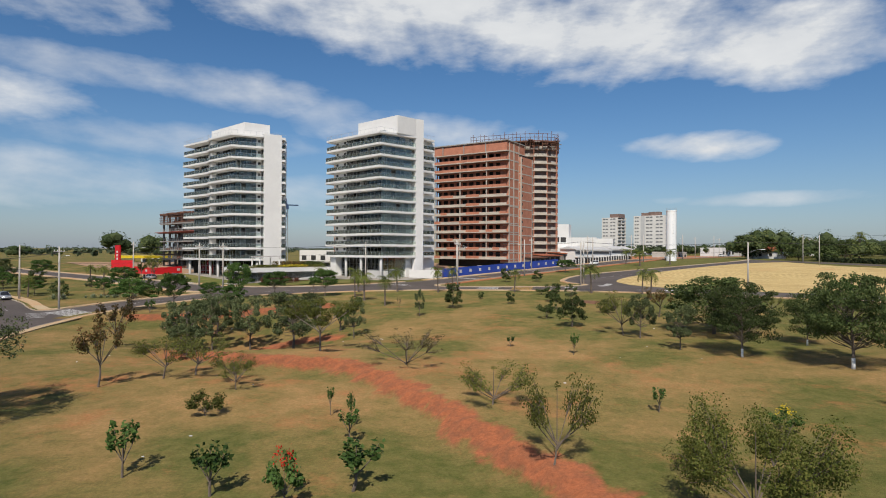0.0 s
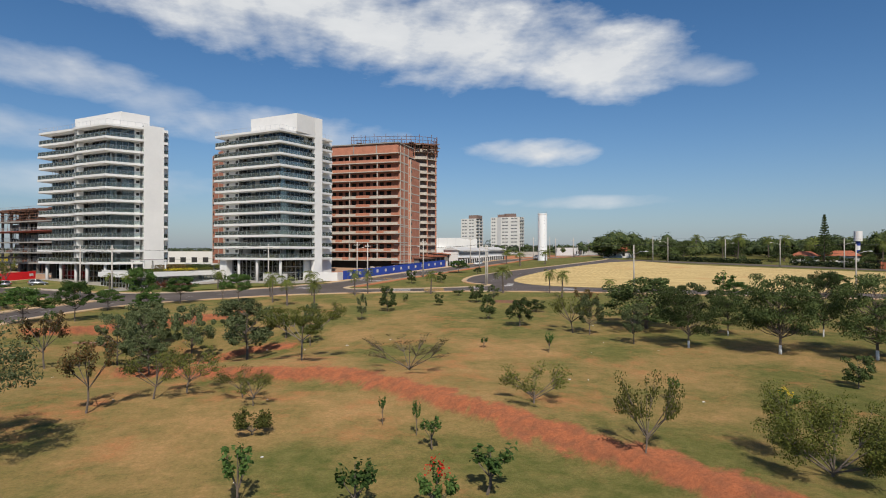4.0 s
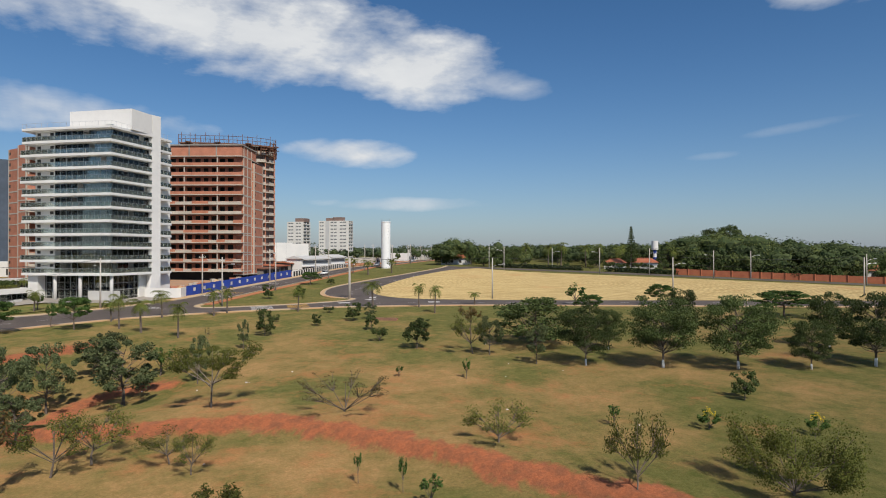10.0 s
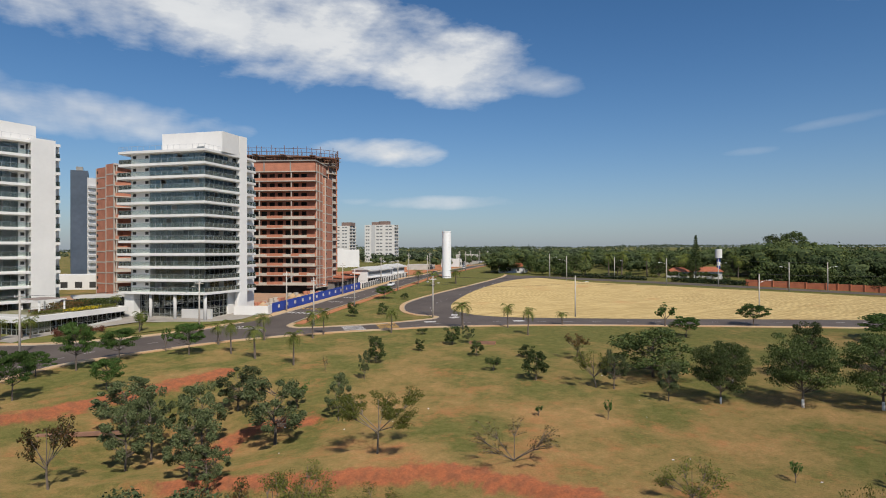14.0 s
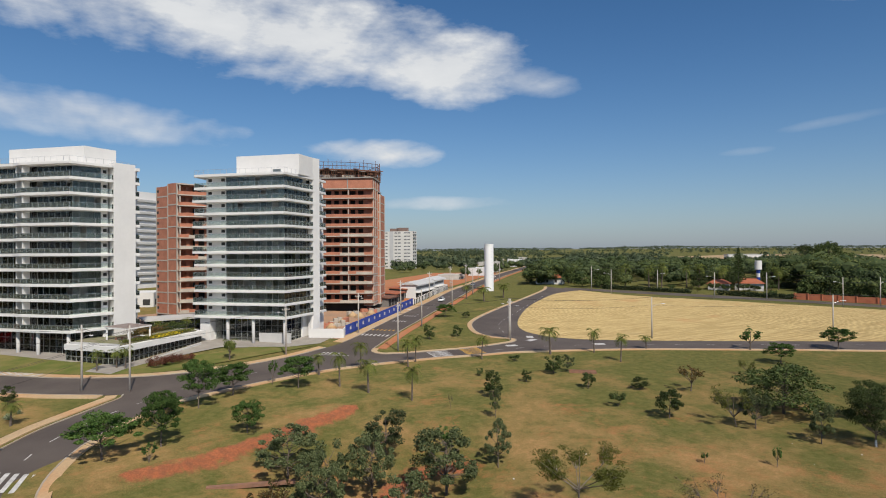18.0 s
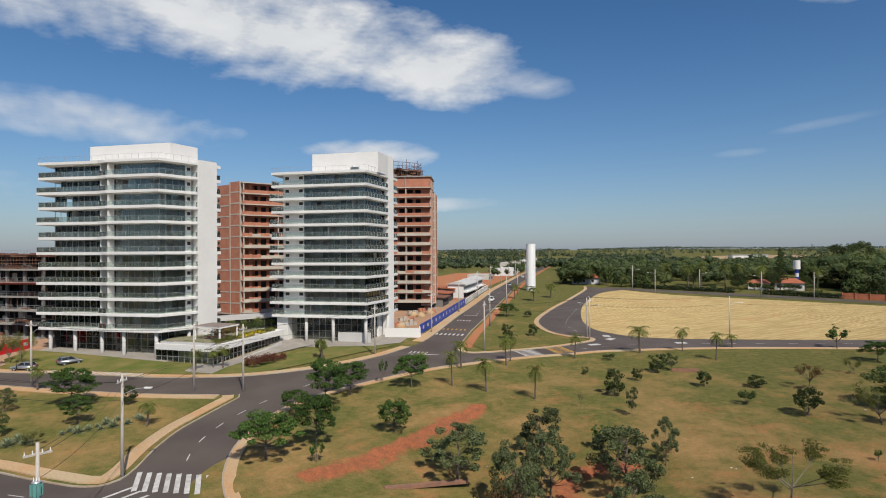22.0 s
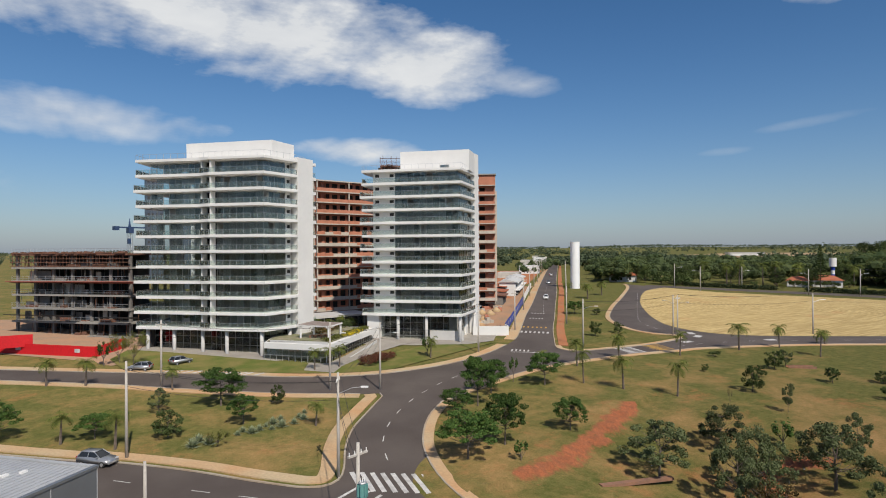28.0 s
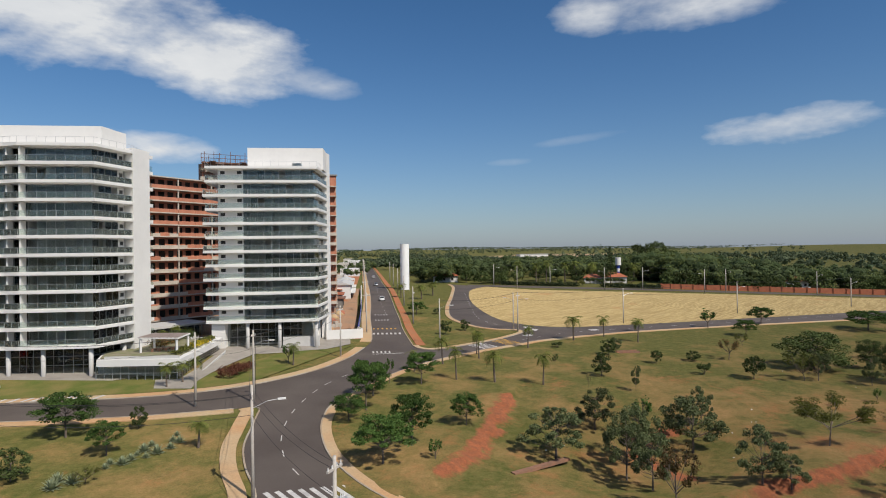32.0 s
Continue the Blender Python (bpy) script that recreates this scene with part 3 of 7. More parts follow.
# kerb lines of the streets
B_UP = smooth_line([(-190, 232), (-120, 186), (-88, 164.5), (-70.3, 152.9), (-59.6, 145), (-51, 140.4), (-42.4, 138.2), (-30.4, 138.8), (-19, 142.6), (-9.3, 148.3)], 2)
A_DIR = Vector((0.665, 0.747))
A_LEFT = smooth_line([(-9.3, 148.3), (-4, 152.2), (3, 159.5), (22, 181), (40.4, 201), (70.5, 234.8), (118, 289), (250, 439), (450, 666)], 4)
A_RIGHT = smooth_line([(446, 651), (246, 424), (114, 274), (73.2, 226.8), (42.8, 192.6), (26.4, 174), (12.4, 158.4), (-0.6, 142.6)], 4)
TIP = smooth_line([(-0.6, 142.6), (-2.2, 139.6), (-1.2, 136.4), (3, 134.8)], 0.7)
MED_LOW = smooth_line([(3, 134.8), (15.5, 133.2), (25, 133.4)], 2)
NOSE = smooth_line([(25, 133.4), (31, 134.4), (33.2, 137.5), (30.4, 142)], 0.8)
MED_R = smooth_line([(30.4, 142), (30.2, 149), (37.7, 163.3), (55.4, 179.4), (81.5, 199.6), (108, 221), (118, 232)], 2)
FIELD_L = smooth_line([(121, 214), (103.5, 208.5), (76.2, 187.2), (55.5, 166), (44, 150.5), (41.6, 140), (46, 130.5), (61.5, 119.5), (101.3, 95.8), (150, 66), (230, 18)], 2)
B_LOW_R = smooth_line([(225, 8), (144, 56), (90.5, 90.5), (78, 98.5), (50, 115), (27, 124.6), (17.5, 126.4), (5.5, 128.4), (-11.3, 128.9), (-22.4, 126.9), (-33.8, 123.2), (-40.4, 120.6), (-44.9, 116.9), (-48.3, 113.2), (-51.4, 108.7), (-53.7, 104.5), (-55.5, 99.5), (-56.6, 94.5), (-56.9, 89), (-56.6, 80), (-54, 65), (-48, 40), (-40, 0)], 2)
S_LEFT = smooth_line([(-52, -2), (-59, 38), (-65.5, 64), (-68.5, 80), (-73, 92.5), (-84, 103.5), (-101, 119.5), (-150, 165)], 2)
D_UP = smooth_line([(-144, 168), (-94.2, 124), (-88, 119.4), (-82.6, 114.7), (-77.7, 109.8), (-73.6, 105.0), (-69.8, 101)], 2)
ISLE_TIP = smooth_line([(-69.8, 101), (-67.6, 99.8), (-65.5, 100.5), (-63.9, 103), (-61.6, 108.5), (-58.4, 114.2), (-54.5, 119.1), (-51.1, 123.2), (-49.0, 125.8), (-48.7, 127.3), (-51.5, 128.6)], 1)
B_LOW_L = smooth_line([(-51.5, 128.6), (-62.5, 135.2), (-75.5, 145.5), (-88.2, 156.0), (-120, 178), (-190, 224)], 2)
ROAD = B_UP + A_LEFT[1:] + A_RIGHT + TIP[1:] + MED_LOW[1:] + NOSE[1:] + MED_R[1:] + FIELD_L + B_LOW_R + S_LEFT + D_UP + ISLE_TIP[1:] + B_LOW_L[1:]
sheet("road", ROAD, M["asphalt"], 0.03, "dark asphalt streets meeting at a wide junction", "road")
FAR_ROAD = smooth_line([(116, 220), (121, 214), (134, 193), (150, 166), (172, 126), (215, 45)], 4)
sheet("road_2", FAR_ROAD + offset_line(FAR_ROAD, 9)[::-1], M["asphalt"], 0.026, "dark asphalt street along the straw field", "road")


def strip(line, d0, d1):
    return offset_line(line, d0) + offset_line(line, d1)[::-1]


def pavement(line, side, gap, width, material=None, label="sandy concrete pavement along the kerb"):
    """Kerb stone at the road's edge, then a grass verge if gap, then the paved band. side: 1 left of the line."""
    ob = sheet("pavement", strip(line, side * (0.2 + gap), side * (0.2 + gap + width)), material or M["paving"], 0.13, label, "pavement", 4, 0.14)
    sheet("kerb", strip(line, 0, side * 0.2), M["kerb"], 0.16, "low pale concrete kerb", "kerb", 4, 0.18)
    return ob


pavement(B_UP, 1, 0, 1.9, label="reddish sandy pavement in front of the towers")
pavement(D_UP + ISLE_TIP[1:-3], 1, 0.7, 1.7)
pavement(B_LOW_L, 1, 0.1, 1.6)
pavement(B_LOW_R, 1, 0, 1.2, label="pale concrete pavement round the park")
pavement(A_RIGHT, 1, 0.7, 2.0, M["earth"], "red earth footway beside the street")
pavement(A_LEFT[1:], 1, 0, 2.4, label="sandy pavement in front of the hoarding")
pavement(TIP + MED_LOW[1:] + NOSE[1:] + MED_R[1:], 1, 0, 1.1)
pavement(S_LEFT, 1, 0.5, 1.7)

# lawns and the straw field
FIELD = FIELD_L
sheet("straw_field", FIELD + [(206, 46), (164, 124), (141, 165), (125, 191)], M["straw"], 0.05, "mown golden straw field beside the streets", "field", 5)
sheet("lawn", [p for p in offset_line(B_UP, 2.1)[20:-16] if p[0] > -84] + [(-10, 151.6), (-16.5, 152.6), (-24, 156.2), (-33, 153.5), (-41, 150), (-47, 150), (-53, 152.5), (-60, 160), (-66.6, 167.2), (-73.6, 174.6), (-80.5, 181), (-84, 173)], M["lawn"], 0.17, "watered green lawn in front of the towers", "lawn", 5)


# ---- road markings ----
def marking(name, cx, cy, length, width, angle, material="paint", label="worn white road marking", up=0.042):
    c, s = math.cos(angle), math.sin(angle)
    pts = [(cx + c * a - s * b, cy + s * a + c * b) for a, b in ((-length / 2, -width / 2), (length / 2, -width / 2), (length / 2, width / 2), (-length / 2, width / 2))]
    me = bpy.data.meshes.new(name)
    me.from_pydata([(x, y, ground_z(x, y) + up) for x, y in pts], [], [(0, 1, 2, 3)])
    return mesh_part(name, me, M[material])


def zebra(cx, cy, along, count, pitch, length, width, material="paint", label="white striped pedestrian crossing on asphalt", lean=math.pi / 2):
    """Stripes set side by side across a road; along is the way across the road."""
    t = thing("pedestrian_crossing", label, "crossing", pose(cx, cy, ground_z(cx, cy)), kind="structure")
    for k in range(count):
        d = (k - (count - 1) / 2) * pitch
        ob = marking("stripe", cx + math.cos(along) * d, cy + math.sin(along) * d, length, width, along + lean, material)
        ob.parent = t
        ob.matrix_parent_inverse = t.matrix_world.inverted()
    return t


zebra(-60.45, 96.95, math.radians(-34.2), 9, 1.08, 4.9, 0.5, lean=math.radians(115))
zebra(6.0, 157.6, math.radians(-42), 7, 1.05, 2.4, 0.5, lean=math.radians(90))
zebra(10.6, 163.2, math.radians(-42), 6, 1.1, 1.7, 0.4, "yellow_paint", "worn yellow striped speed hump on asphalt")
zebra(9.6, 130.0, math.radians(80), 7, 1.1, 4.4, 0.5)
zebra(17.2, 130.2, math.radians(78), 7, 1.1, 4.4, 0.45, "yellow_paint", "yellow striped speed hump on asphalt")
dashes = thing("lane_marking", "dashed white centre lines on the asphalt", "road marking", kind="structure")
for line, every in ((smooth_line([(-59.2, 102), (-57.4, 107.5), (-53.8, 113.6), (-48.6, 119.6), (-42.2, 125), (-34.5, 129.8), (-26, 133)], 1), 5), (smooth_line([(30, 183), (46, 202), (70, 229.5), (116, 281)], 1), 7), (smooth_line([(22, 129), (40, 125), (70, 109), (120, 80)], 1), 6), (smooth_line([(36, 146), (42, 157), (60, 174), (95, 205)], 1), 5), (smooth_line([(-130, 156), (-86, 112.5), (-72, 99)], 1), 6)):
    for k in range(2, len(line) - 2, every):
        a, b = Vector(line[k]), Vector(line[k + 1])
        ob = marking("dash", a[0], a[1], 2.0, 0.13, math.atan2((b - a).y, (b - a).x))
        ob.parent = dashes
for cx, cy, ang in ((28, 131.2, 170), (46.5, 123.2, 155), (38, 137.8, 60), (36, 134.4, 20)):
    ob = marking("lettering_bar", cx, cy, 2.6, 1.6, math.radians(ang))
    ob.parent = dashes
for cx, cy in ((20.2, 174.4), (27.0, 181.9), (-10.2, 142.3)):
    for k in range(5):
        ob = marking("lettering_bar", cx + (k - 2) * 0.62, cy - (k - 2) * 0.56, 1.7, 0.34, math.radians(48))
        ob.parent = dashes
ob = marking("stop_line", -10.2, 140.2, 6.4, 0.35, math.radians(-36))
ob.parent = dashes
drive = [p for p in smooth_line(offset_line(B_UP, 1.15), 1.1) if -76.5 < p[0] < -60.5]
for a, b in zip(drive, drive[1:]):
    ob = marking("bay_stripe", a[0], a[1], 2.1, 0.5, math.atan2(b[1] - a[1], b[0] - a[0]) + 1.1, up=0.15)
    ob.parent = dashes
for k in range(5):
    ob = marking("hatch", -66.0 + 0.75 * k, 97.2 - 1.3 * k, 3.6 - 0.3 * k, 0.35, math.radians(28))
    ob.parent = dashes


# ---- white apartment towers ----
def place_uv(ox, oy, z=0.0, angle=-42.6):
    return pose(ox, oy, z, 0, 0, angle)


def panel(bm, a, b, z0, z1, thick, mi=0):
    """An upright slab from a to b (plan), thick to its left side."""
    a, b = Vector(a), Vector(b)
    t = (b - a).normalized()
    nrm = Vector((-t.y, t.x)) * thick
    v = [bm.verts.new((p.x, p.y, z)) for z in (z0, z1) for p in (a, b, b + nrm, a + nrm)]
    for f in ((3, 2, 1, 0), (4, 5, 6, 7), (0, 1, 5, 4), (1, 2, 6, 5), (2, 3, 7, 6), (3, 0, 4, 7)):
        bm.faces.new([v[i] for i in f]).material_index = mi


def cut_line(pts, every):
    """Points along a polyline about every so many metres, keeping its corners."""
    out = [pts[0]]
    for a, b in zip(pts, pts[1:]):
        n = max(1, round((Vector(b) - Vector(a)).length / every))
        out += [tuple(Vector(a).lerp(Vector(b), (k + 1) / n)) for k in range(n)]
    return out


def white_tower(name, m, slab, facade, plain, core, penthouse, columns, fins, z1, floors=12, alt=0.5, FLOOR=3.1, roof_room=4.75):
    """slab: plan of the balcony slabs (first point the left tip, going along the front); facade: the glazed line set back;
    plain: (from, to) metres of it that are plastered; all in the tower's own plan."""
    t = thing(name, "white apartment tower with glazed balconies on every storey", "apartment building", m, "white towers")
    nfront = len(facade)
    for k in range(floors):
        z = z1 + k * FLOOR
        s = list(slab)
        if k % 2 and k < floors - 1:
            a, b = Vector(s[0]), Vector(s[1])
            s[0] = tuple(a + (a - b).normalized() * alt)
            s[-1] = tuple(Vector(s[-1]) + Vector((-alt, 0)))
        bm = prism(s, z - 0.14, z + 0.42)
        bmesh.ops.bevel(bm, geom=[e for e in bm.edges if abs(e.verts[0].co.z - e.verts[1].co.z) < 0.01], offset=0.03, segments=1, affect="EDGES")
        ob = part("balcony_slab" if k < floors - 1 else "roof_slab", bm, M["white"], t)
        # railing: clear panes with slim posts and a top rail
        edge = cut_line([s[-1]] + list(s[:nfront + 1]), 1.55)
        inset = offset_line(edge, 0.12)
        posts = bmesh.new()
        panes, uprights = [], []
        for a, b in zip(inset, inset[1:]):
            if k < floors - 1:
                bm = bmesh.new()
                panel(bm, Vector(a).lerp(Vector(b), 0.02), Vector(a).lerp(Vector(b), 0.98), z + 0.46, z + 1.42, 0.012)
                panes.append(bm)
            uprights.append(box(a[0] - 0.02, a[1] - 0.02, z + 0.42, a[0] + 0.02, a[1] + 0.02, z + 1.42))
        ring = [[posts.verts.new((p[0], p[1], z + 1.42)), posts.verts.new((p[0], p[1], z + 1.46)), posts.verts.new((q[0], q[1], z + 1.46)), posts.verts.new((q[0], q[1], z + 1.42))] for p, q in zip(inset, offset_line(inset, 0.03))]
        for r0, r1 in zip(ring, ring[1:]):
            for i in range(4):
                posts.faces.new((r0[i], r1[i], r1[(i + 1) % 4], r0[(i + 1) % 4]))
        rail = part("railing", posts, M["alu"], t, "slim aluminium balcony railing")
        for bm in panes:
            part("railing_pane", bm, M["rail_glass"], rail).visible_shadow = False
        for bm in uprights:
            part("post", bm, M["alu"], rail)
    # storeys behind the balconies
    for k in range(floors - 1):
        z = z1 + k * FLOOR + 0.42
        top = z + FLOOR - 0.42
        line = cut_line(facade, 1.5)
        run = 0.0
        frame_bm = bmesh.new()
        rnd = random.Random(k * 7 + len(name) + int(z1 * 10))
        solid = 0
        for a, b in zip(line, line[1:]):
            mid = run + (Vector(b) - Vector(a)).length / 2
            run += (Vector(b) - Vector(a)).length
            if any(p0 <= mid <= p1 for p0, p1 in plain):
                wall_bm = bmesh.new()
                solid += 1
                if solid % 2:
                    c, d = Vector(a).lerp(Vector(b), 0.3), Vector(a).lerp(Vector(b), 0.85)
                    panel(wall_bm, a, c, z, top, 0.2)
                    panel(wall_bm, d, b, z, top, 0.2)
                    panel(wall_bm, c, d, z, z + 1.35, 0.2)
                    panel(wall_bm, c, d, z + 2.05, top, 0.2)
                    g = bmesh.new()
                    panel(g, c, d, z + 1.35, z + 2.05, 0.02)
                    part("window", g, M["dark"], t, "small dark bathroom window")
                else:
                    panel(wall_bm, a, b, z, top, 0.2)
                part("wall", wall_bm, M["white"], t)
                continue
            # a storey-high pane; now and then it stands open, with the dark room behind
            panel(frame_bm, a, Vector(a).lerp(Vector(b), 0.055), z, top, 0.07)
            panel(frame_bm, a, b, top - 0.3, top, 0.09)
            panel(frame_bm, a, b, z, z + 0.07, 0.07)
            if rnd.random() > 0.1:
                g = bmesh.new()
                panel(g, a, b, z + 0.07, top - 0.3, 0.02)
                part("window_pane", g, M["glass"], t).visible_shadow = False
                if rnd.random() < 0.3:
                    g = bmesh.new()
                    ia, ib = offset_line([a, b], 0.4)
                    panel(g, ia, ib, z + 0.1, top - 0.3, 0.03)
                    part("blind", g, M["greywall" if rnd.random() < 0.4 else "curtain"], t, "drawn roller blind")
        part("window_frame", frame_bm, M["alu"], t, "pale aluminium window frames")
        # partition walls
        for i in range(3, len(line) - 2, 4):
            inner = bmesh.new()
            a, b = Vector(line[i]), Vector(line[i + 1])
            nrm = Vector((-(b - a).y, (b - a).x)).normalized()
            panel(inner, a + nrm * 0.15, a + nrm * 4.5, z, top, 0.15)
            part("partition", inner, M["inside"], t)
    # back wall, closing the rooms
    back = offset_line(facade[core["back_from"]:], 4.6)
    bm = bmesh.new()
    for a, b in zip(back, back[1:]):
        panel(bm, a, b, z1, z1 + (floors - 1) * FLOOR, 0.2)
    part("rear_wall", bm, M["inside"], t, "plain inner wall of the flats")
    part("rear_block", prism(core["rear"], z1 - 6.2, z1 + (floors - 1) * FLOOR), M["white"], t)
    for lo, hi, outline in core["walls"]:
        bm = prism(outline, lo, hi)
        part("white_wall", bm, M["white"], t, "tall blank white end wall")
    bm = prism(penthouse, z1 + (floors - 1) * FLOOR + 0.42, z1 + (floors - 1) * FLOOR + 0.4 + roof_room)
    part("rooftop_room", bm, M["white"], t, "blank white rooftop plant room")
    for x, y in columns:
        bm = tube((x, y, z1 - 7.2), (x, y, z1), 0.36, 0.36, sides=12)
        part("column", bm, M["greywall"], t, "round grey ground-floor column", smooth=True)
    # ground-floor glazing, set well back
    # hall shade is put into the wall's near-black colour
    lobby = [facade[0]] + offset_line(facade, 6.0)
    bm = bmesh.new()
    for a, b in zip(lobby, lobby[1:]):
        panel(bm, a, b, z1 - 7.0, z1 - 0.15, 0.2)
    part("lobby_wall", bm, M["dark"], t, "rear wall of the entrance hall, coloured near-black as shade")
    line = cut_line(offset_line(facade, 1.2), 1.6)
    bars = bmesh.new()
    for a, b in zip(line, line[1:]):
        panel(bars, a, Vector(a).lerp(Vector(b), 0.06), z1 - 6.9, z1, 0.1)
        for zz in (1.9, 3.4, 4.9):
            panel(bars, a, b, z1 - zz, z1 - zz + 0.1, 0.08)
        g = bmesh.new()
        panel(g, a, b, z1 - 6.9, z1, 0.02)
        part("shopfront_pane", g, M["glass"], t).visible_shadow = False
    part("shopfront_frame", bars, M["alu"], t)
    for fx, fy, fw in fins:
        for k in range(floors - 1):
            part("dividing_wall", box(fx, fy, z1 + k * FLOOR + 0.43, fx + fw, fy + 1.6, z1 + (k + 1) * FLOOR - 0.23), M["white"], t, "white wall between balconies")
    return t


T2 = place_uv(-11.4, 159.2)
tower_2 = white_tower("apartment_tower", T2,
            [(-23.9, -6.9), (-20.0, -7.3), (-0.8, -6.9), (0.35, 5.1), (0.2, 12.5), (-23.6, 12.5), (-24.4, -2.6)],
            [(-21.6, -5.5), (-16.4, -5.6), (-1.7, -5.5), (-0.7, 5.2)],
            [(0.0, 5.2)],
            {"rear": [(-21.4, 3.2), (-1.6, 3.2), (-1.3, 14), (-21.4, 14)], "back_from": 0,
             "walls": [(-1.0, 44.6, [(-1.2, 5.2), (0.3, 5.1), (0.8, 7.5), (-1.2, 7.9)])]},
            [(-16.2, -1.6), (0.1, -1.6), (0.28, 5.0), (-1.2, 7.4), (-16.2, 7.2)],
            [(-15.6, -6.2), (-9.0, -6.3), (-1.4, -5.9)], [], 6.95, FLOOR=2.95)
part("rooftop_window", box(-6.6, -1.64, 40.2, -4.6, -1.5, 41.2, Matrix.Identity(4)), M["glass"], tower_2, "small rooftop window")
part("entrance_wall", prism([(-23.0, -6.0), (-20.2, -6.2), (-20.0, -2.0), (-22.8, -1.6)], -0.2, 6.75), M["white"], tower_2, "white ground-floor wall")
bm = bmesh.new()
foot = [(0.45, 3.2, -0.6), (0.85, 7.45, -0.6), (0.85, 7.45, 6.7), (0.38, 5.0, 6.7)]
front = [bm.verts.new(p) for p in foot]
rear = [bm.verts.new((p[0] - 0.5, p[1], p[2])) for p in foot]
bm.faces.new(front), bm.faces.new(rear[::-1])
for i in range(4):
    bm.faces.new((front[i], rear[i], rear[(i + 1) % 4], front[(i + 1) % 4]))
part("flared_base", bm, M["white"], tower_2, "slanting white base of the end wall")
part("ground_floor_wall", prism([(-8.6, -4.6), (-0.9, -4.5), (-0.9, -3.9), (-8.6, -4.0)], -0.4, 3.4), M["greywall"], tower_2, "low grey-white wall behind the columns")
T1 = place_uv(-55.3, 165.0)
tower_1 = white_tower("apartment_tower", T1,
            [(-28.2, -4.5), (-14, -3.9), (-11.5, -4.6), (0.6, -4.3), (3.7, 3.4), (3.4, 11), (-28.5, 11), (-29.8, 2)],
            [(-26.6, -1.9), (-13.6, -1.7), (-11.0, -2.4), (-0.8, -2.2), (2.0, 4.0)],
            [(30.9, 33.6)],
            {"rear": [(-20, 7.2), (1.5, 5.0), (3.0, 11.4), (-20, 11.4)], "back_from": 1,
             "walls": [(-1.2, 41.0, [(1.8, 4.6), (3.75, 3.8), (4.9, 8.7), (2.0, 9.6)])]},
            [(-19.5, 0.0), (0, 0), (1.4, 7.0), (-19.5, 7.0)],
            [(-26.4, -3.2), (-20.4, -3.0), (-14.0, -2.8), (-8.2, -3.4), (-0.6, -3.4), (2.4, 2.6)], [(-13.9, -3.4, 0.25), (-11.4, -4.2, 0.25)], 5.9, roof_room=3.7)
for k in range(12):
    z = 5.9 + k * 3.1
    part("rear_balcony", prism([(4.85, 8.7), (5.15, 9.7), (2.3, 10.5), (2.0, 9.6)], z - 0.22, z + 0.42), M["white"], tower_1, "white end of a rear balcony")
    if k < 11:
        part("rear_railing", prism([(4.95, 9.2), (5.08, 9.6), (3.0, 10.2), (2.9, 9.9)], z + 0.42, z + 1.4), M["rail_glass"], tower_1)

# ---- brick tower under construction ----
T3 = thing("unfinished_tower", "unfinished brick and concrete apartment tower with open window holes", "building site", kind="", group="building sites")


def wing(parent, a, b, z0, z1, floors, depth, bays, seed=0):
    """Facade from a to b (plan) with open bays between slabs and brick parapets; depth runs to its left."""
    a, b = Vector(a), Vector(b)
    length = (b - a).length
    m = Matrix.Translation((a.x, a.y, 0)) @ Matrix.Rotation(math.atan2((b - a).y, (b - a).x), 4, "Z")
    rnd = random.Random(seed)
    h = (z1 - z0) / floors
    for k in range(floors):
        z = z0 + k * h
        bm = box(-0.3, -1.5, z, length + 0.2, depth, z + 0.28, m)
        part("floor_slab", bm, M["concrete_pale"], parent, "raw concrete floor slab")
        if k == floors - 1:
            break
        w = length / bays
        bricks = bmesh.new()
        for i in range(bays):
            x0, x1 = i * w, (i + 1) * w
            brick_front = k > 7 or rnd.random() < 0.2 or i in (bays // 2, bays // 2 + 1)
            box_bay = i % 7 in (4,)
            y0 = -1.5 if box_bay else -1.38
            if brick_front:
                part("parapet", box(x0, y0, z + 0.28, x1 - 0.03, y0 + 0.14, z + 1.15, m), M["brick"], parent)
            else:
                part("parapet", box(x0, y0, z + 0.28, x1 - 0.03, y0 + 0.14, z + 0.95, m), M["concrete_pale"], parent)
            # wall behind the balcony with two openings
            hole = w * rnd.uniform(0.56, 0.72)
            s = (w - hole) / 2
            add_box(bricks, x0, 0, z + 0.28, x0 + s, 0.18, z + h, m)
            add_box(bricks, x1 - s, 0, z + 0.28, x1, 0.18, z + h, m)
            add_box(bricks, x0 + s, 0, z + h - 0.45, x1 - s, 0.18, z + h, m)
            if rnd.random() < 0.3:
                add_box(bricks, x0 + s, 0, z + 0.28, x1 - s, 0.18, z + 1.2, m)
        part("brick_wall", bricks, M["brick"], parent, "red clay block infill")
        for i in range(0, bays + 1, 4):
            part("pillar", box(min(i * w, length - 0.3), -1.3, z + 0.28, min(i * w, length - 0.3) + 0.3, -1.0, z + h, m), M["concrete_pale"], parent)
    # room shade put in as a near-black block behind the holes
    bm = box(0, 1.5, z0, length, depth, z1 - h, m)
    part("inner_core", bm, M["dark"], parent, "near-black core standing for the unlit rooms")
    return m, h


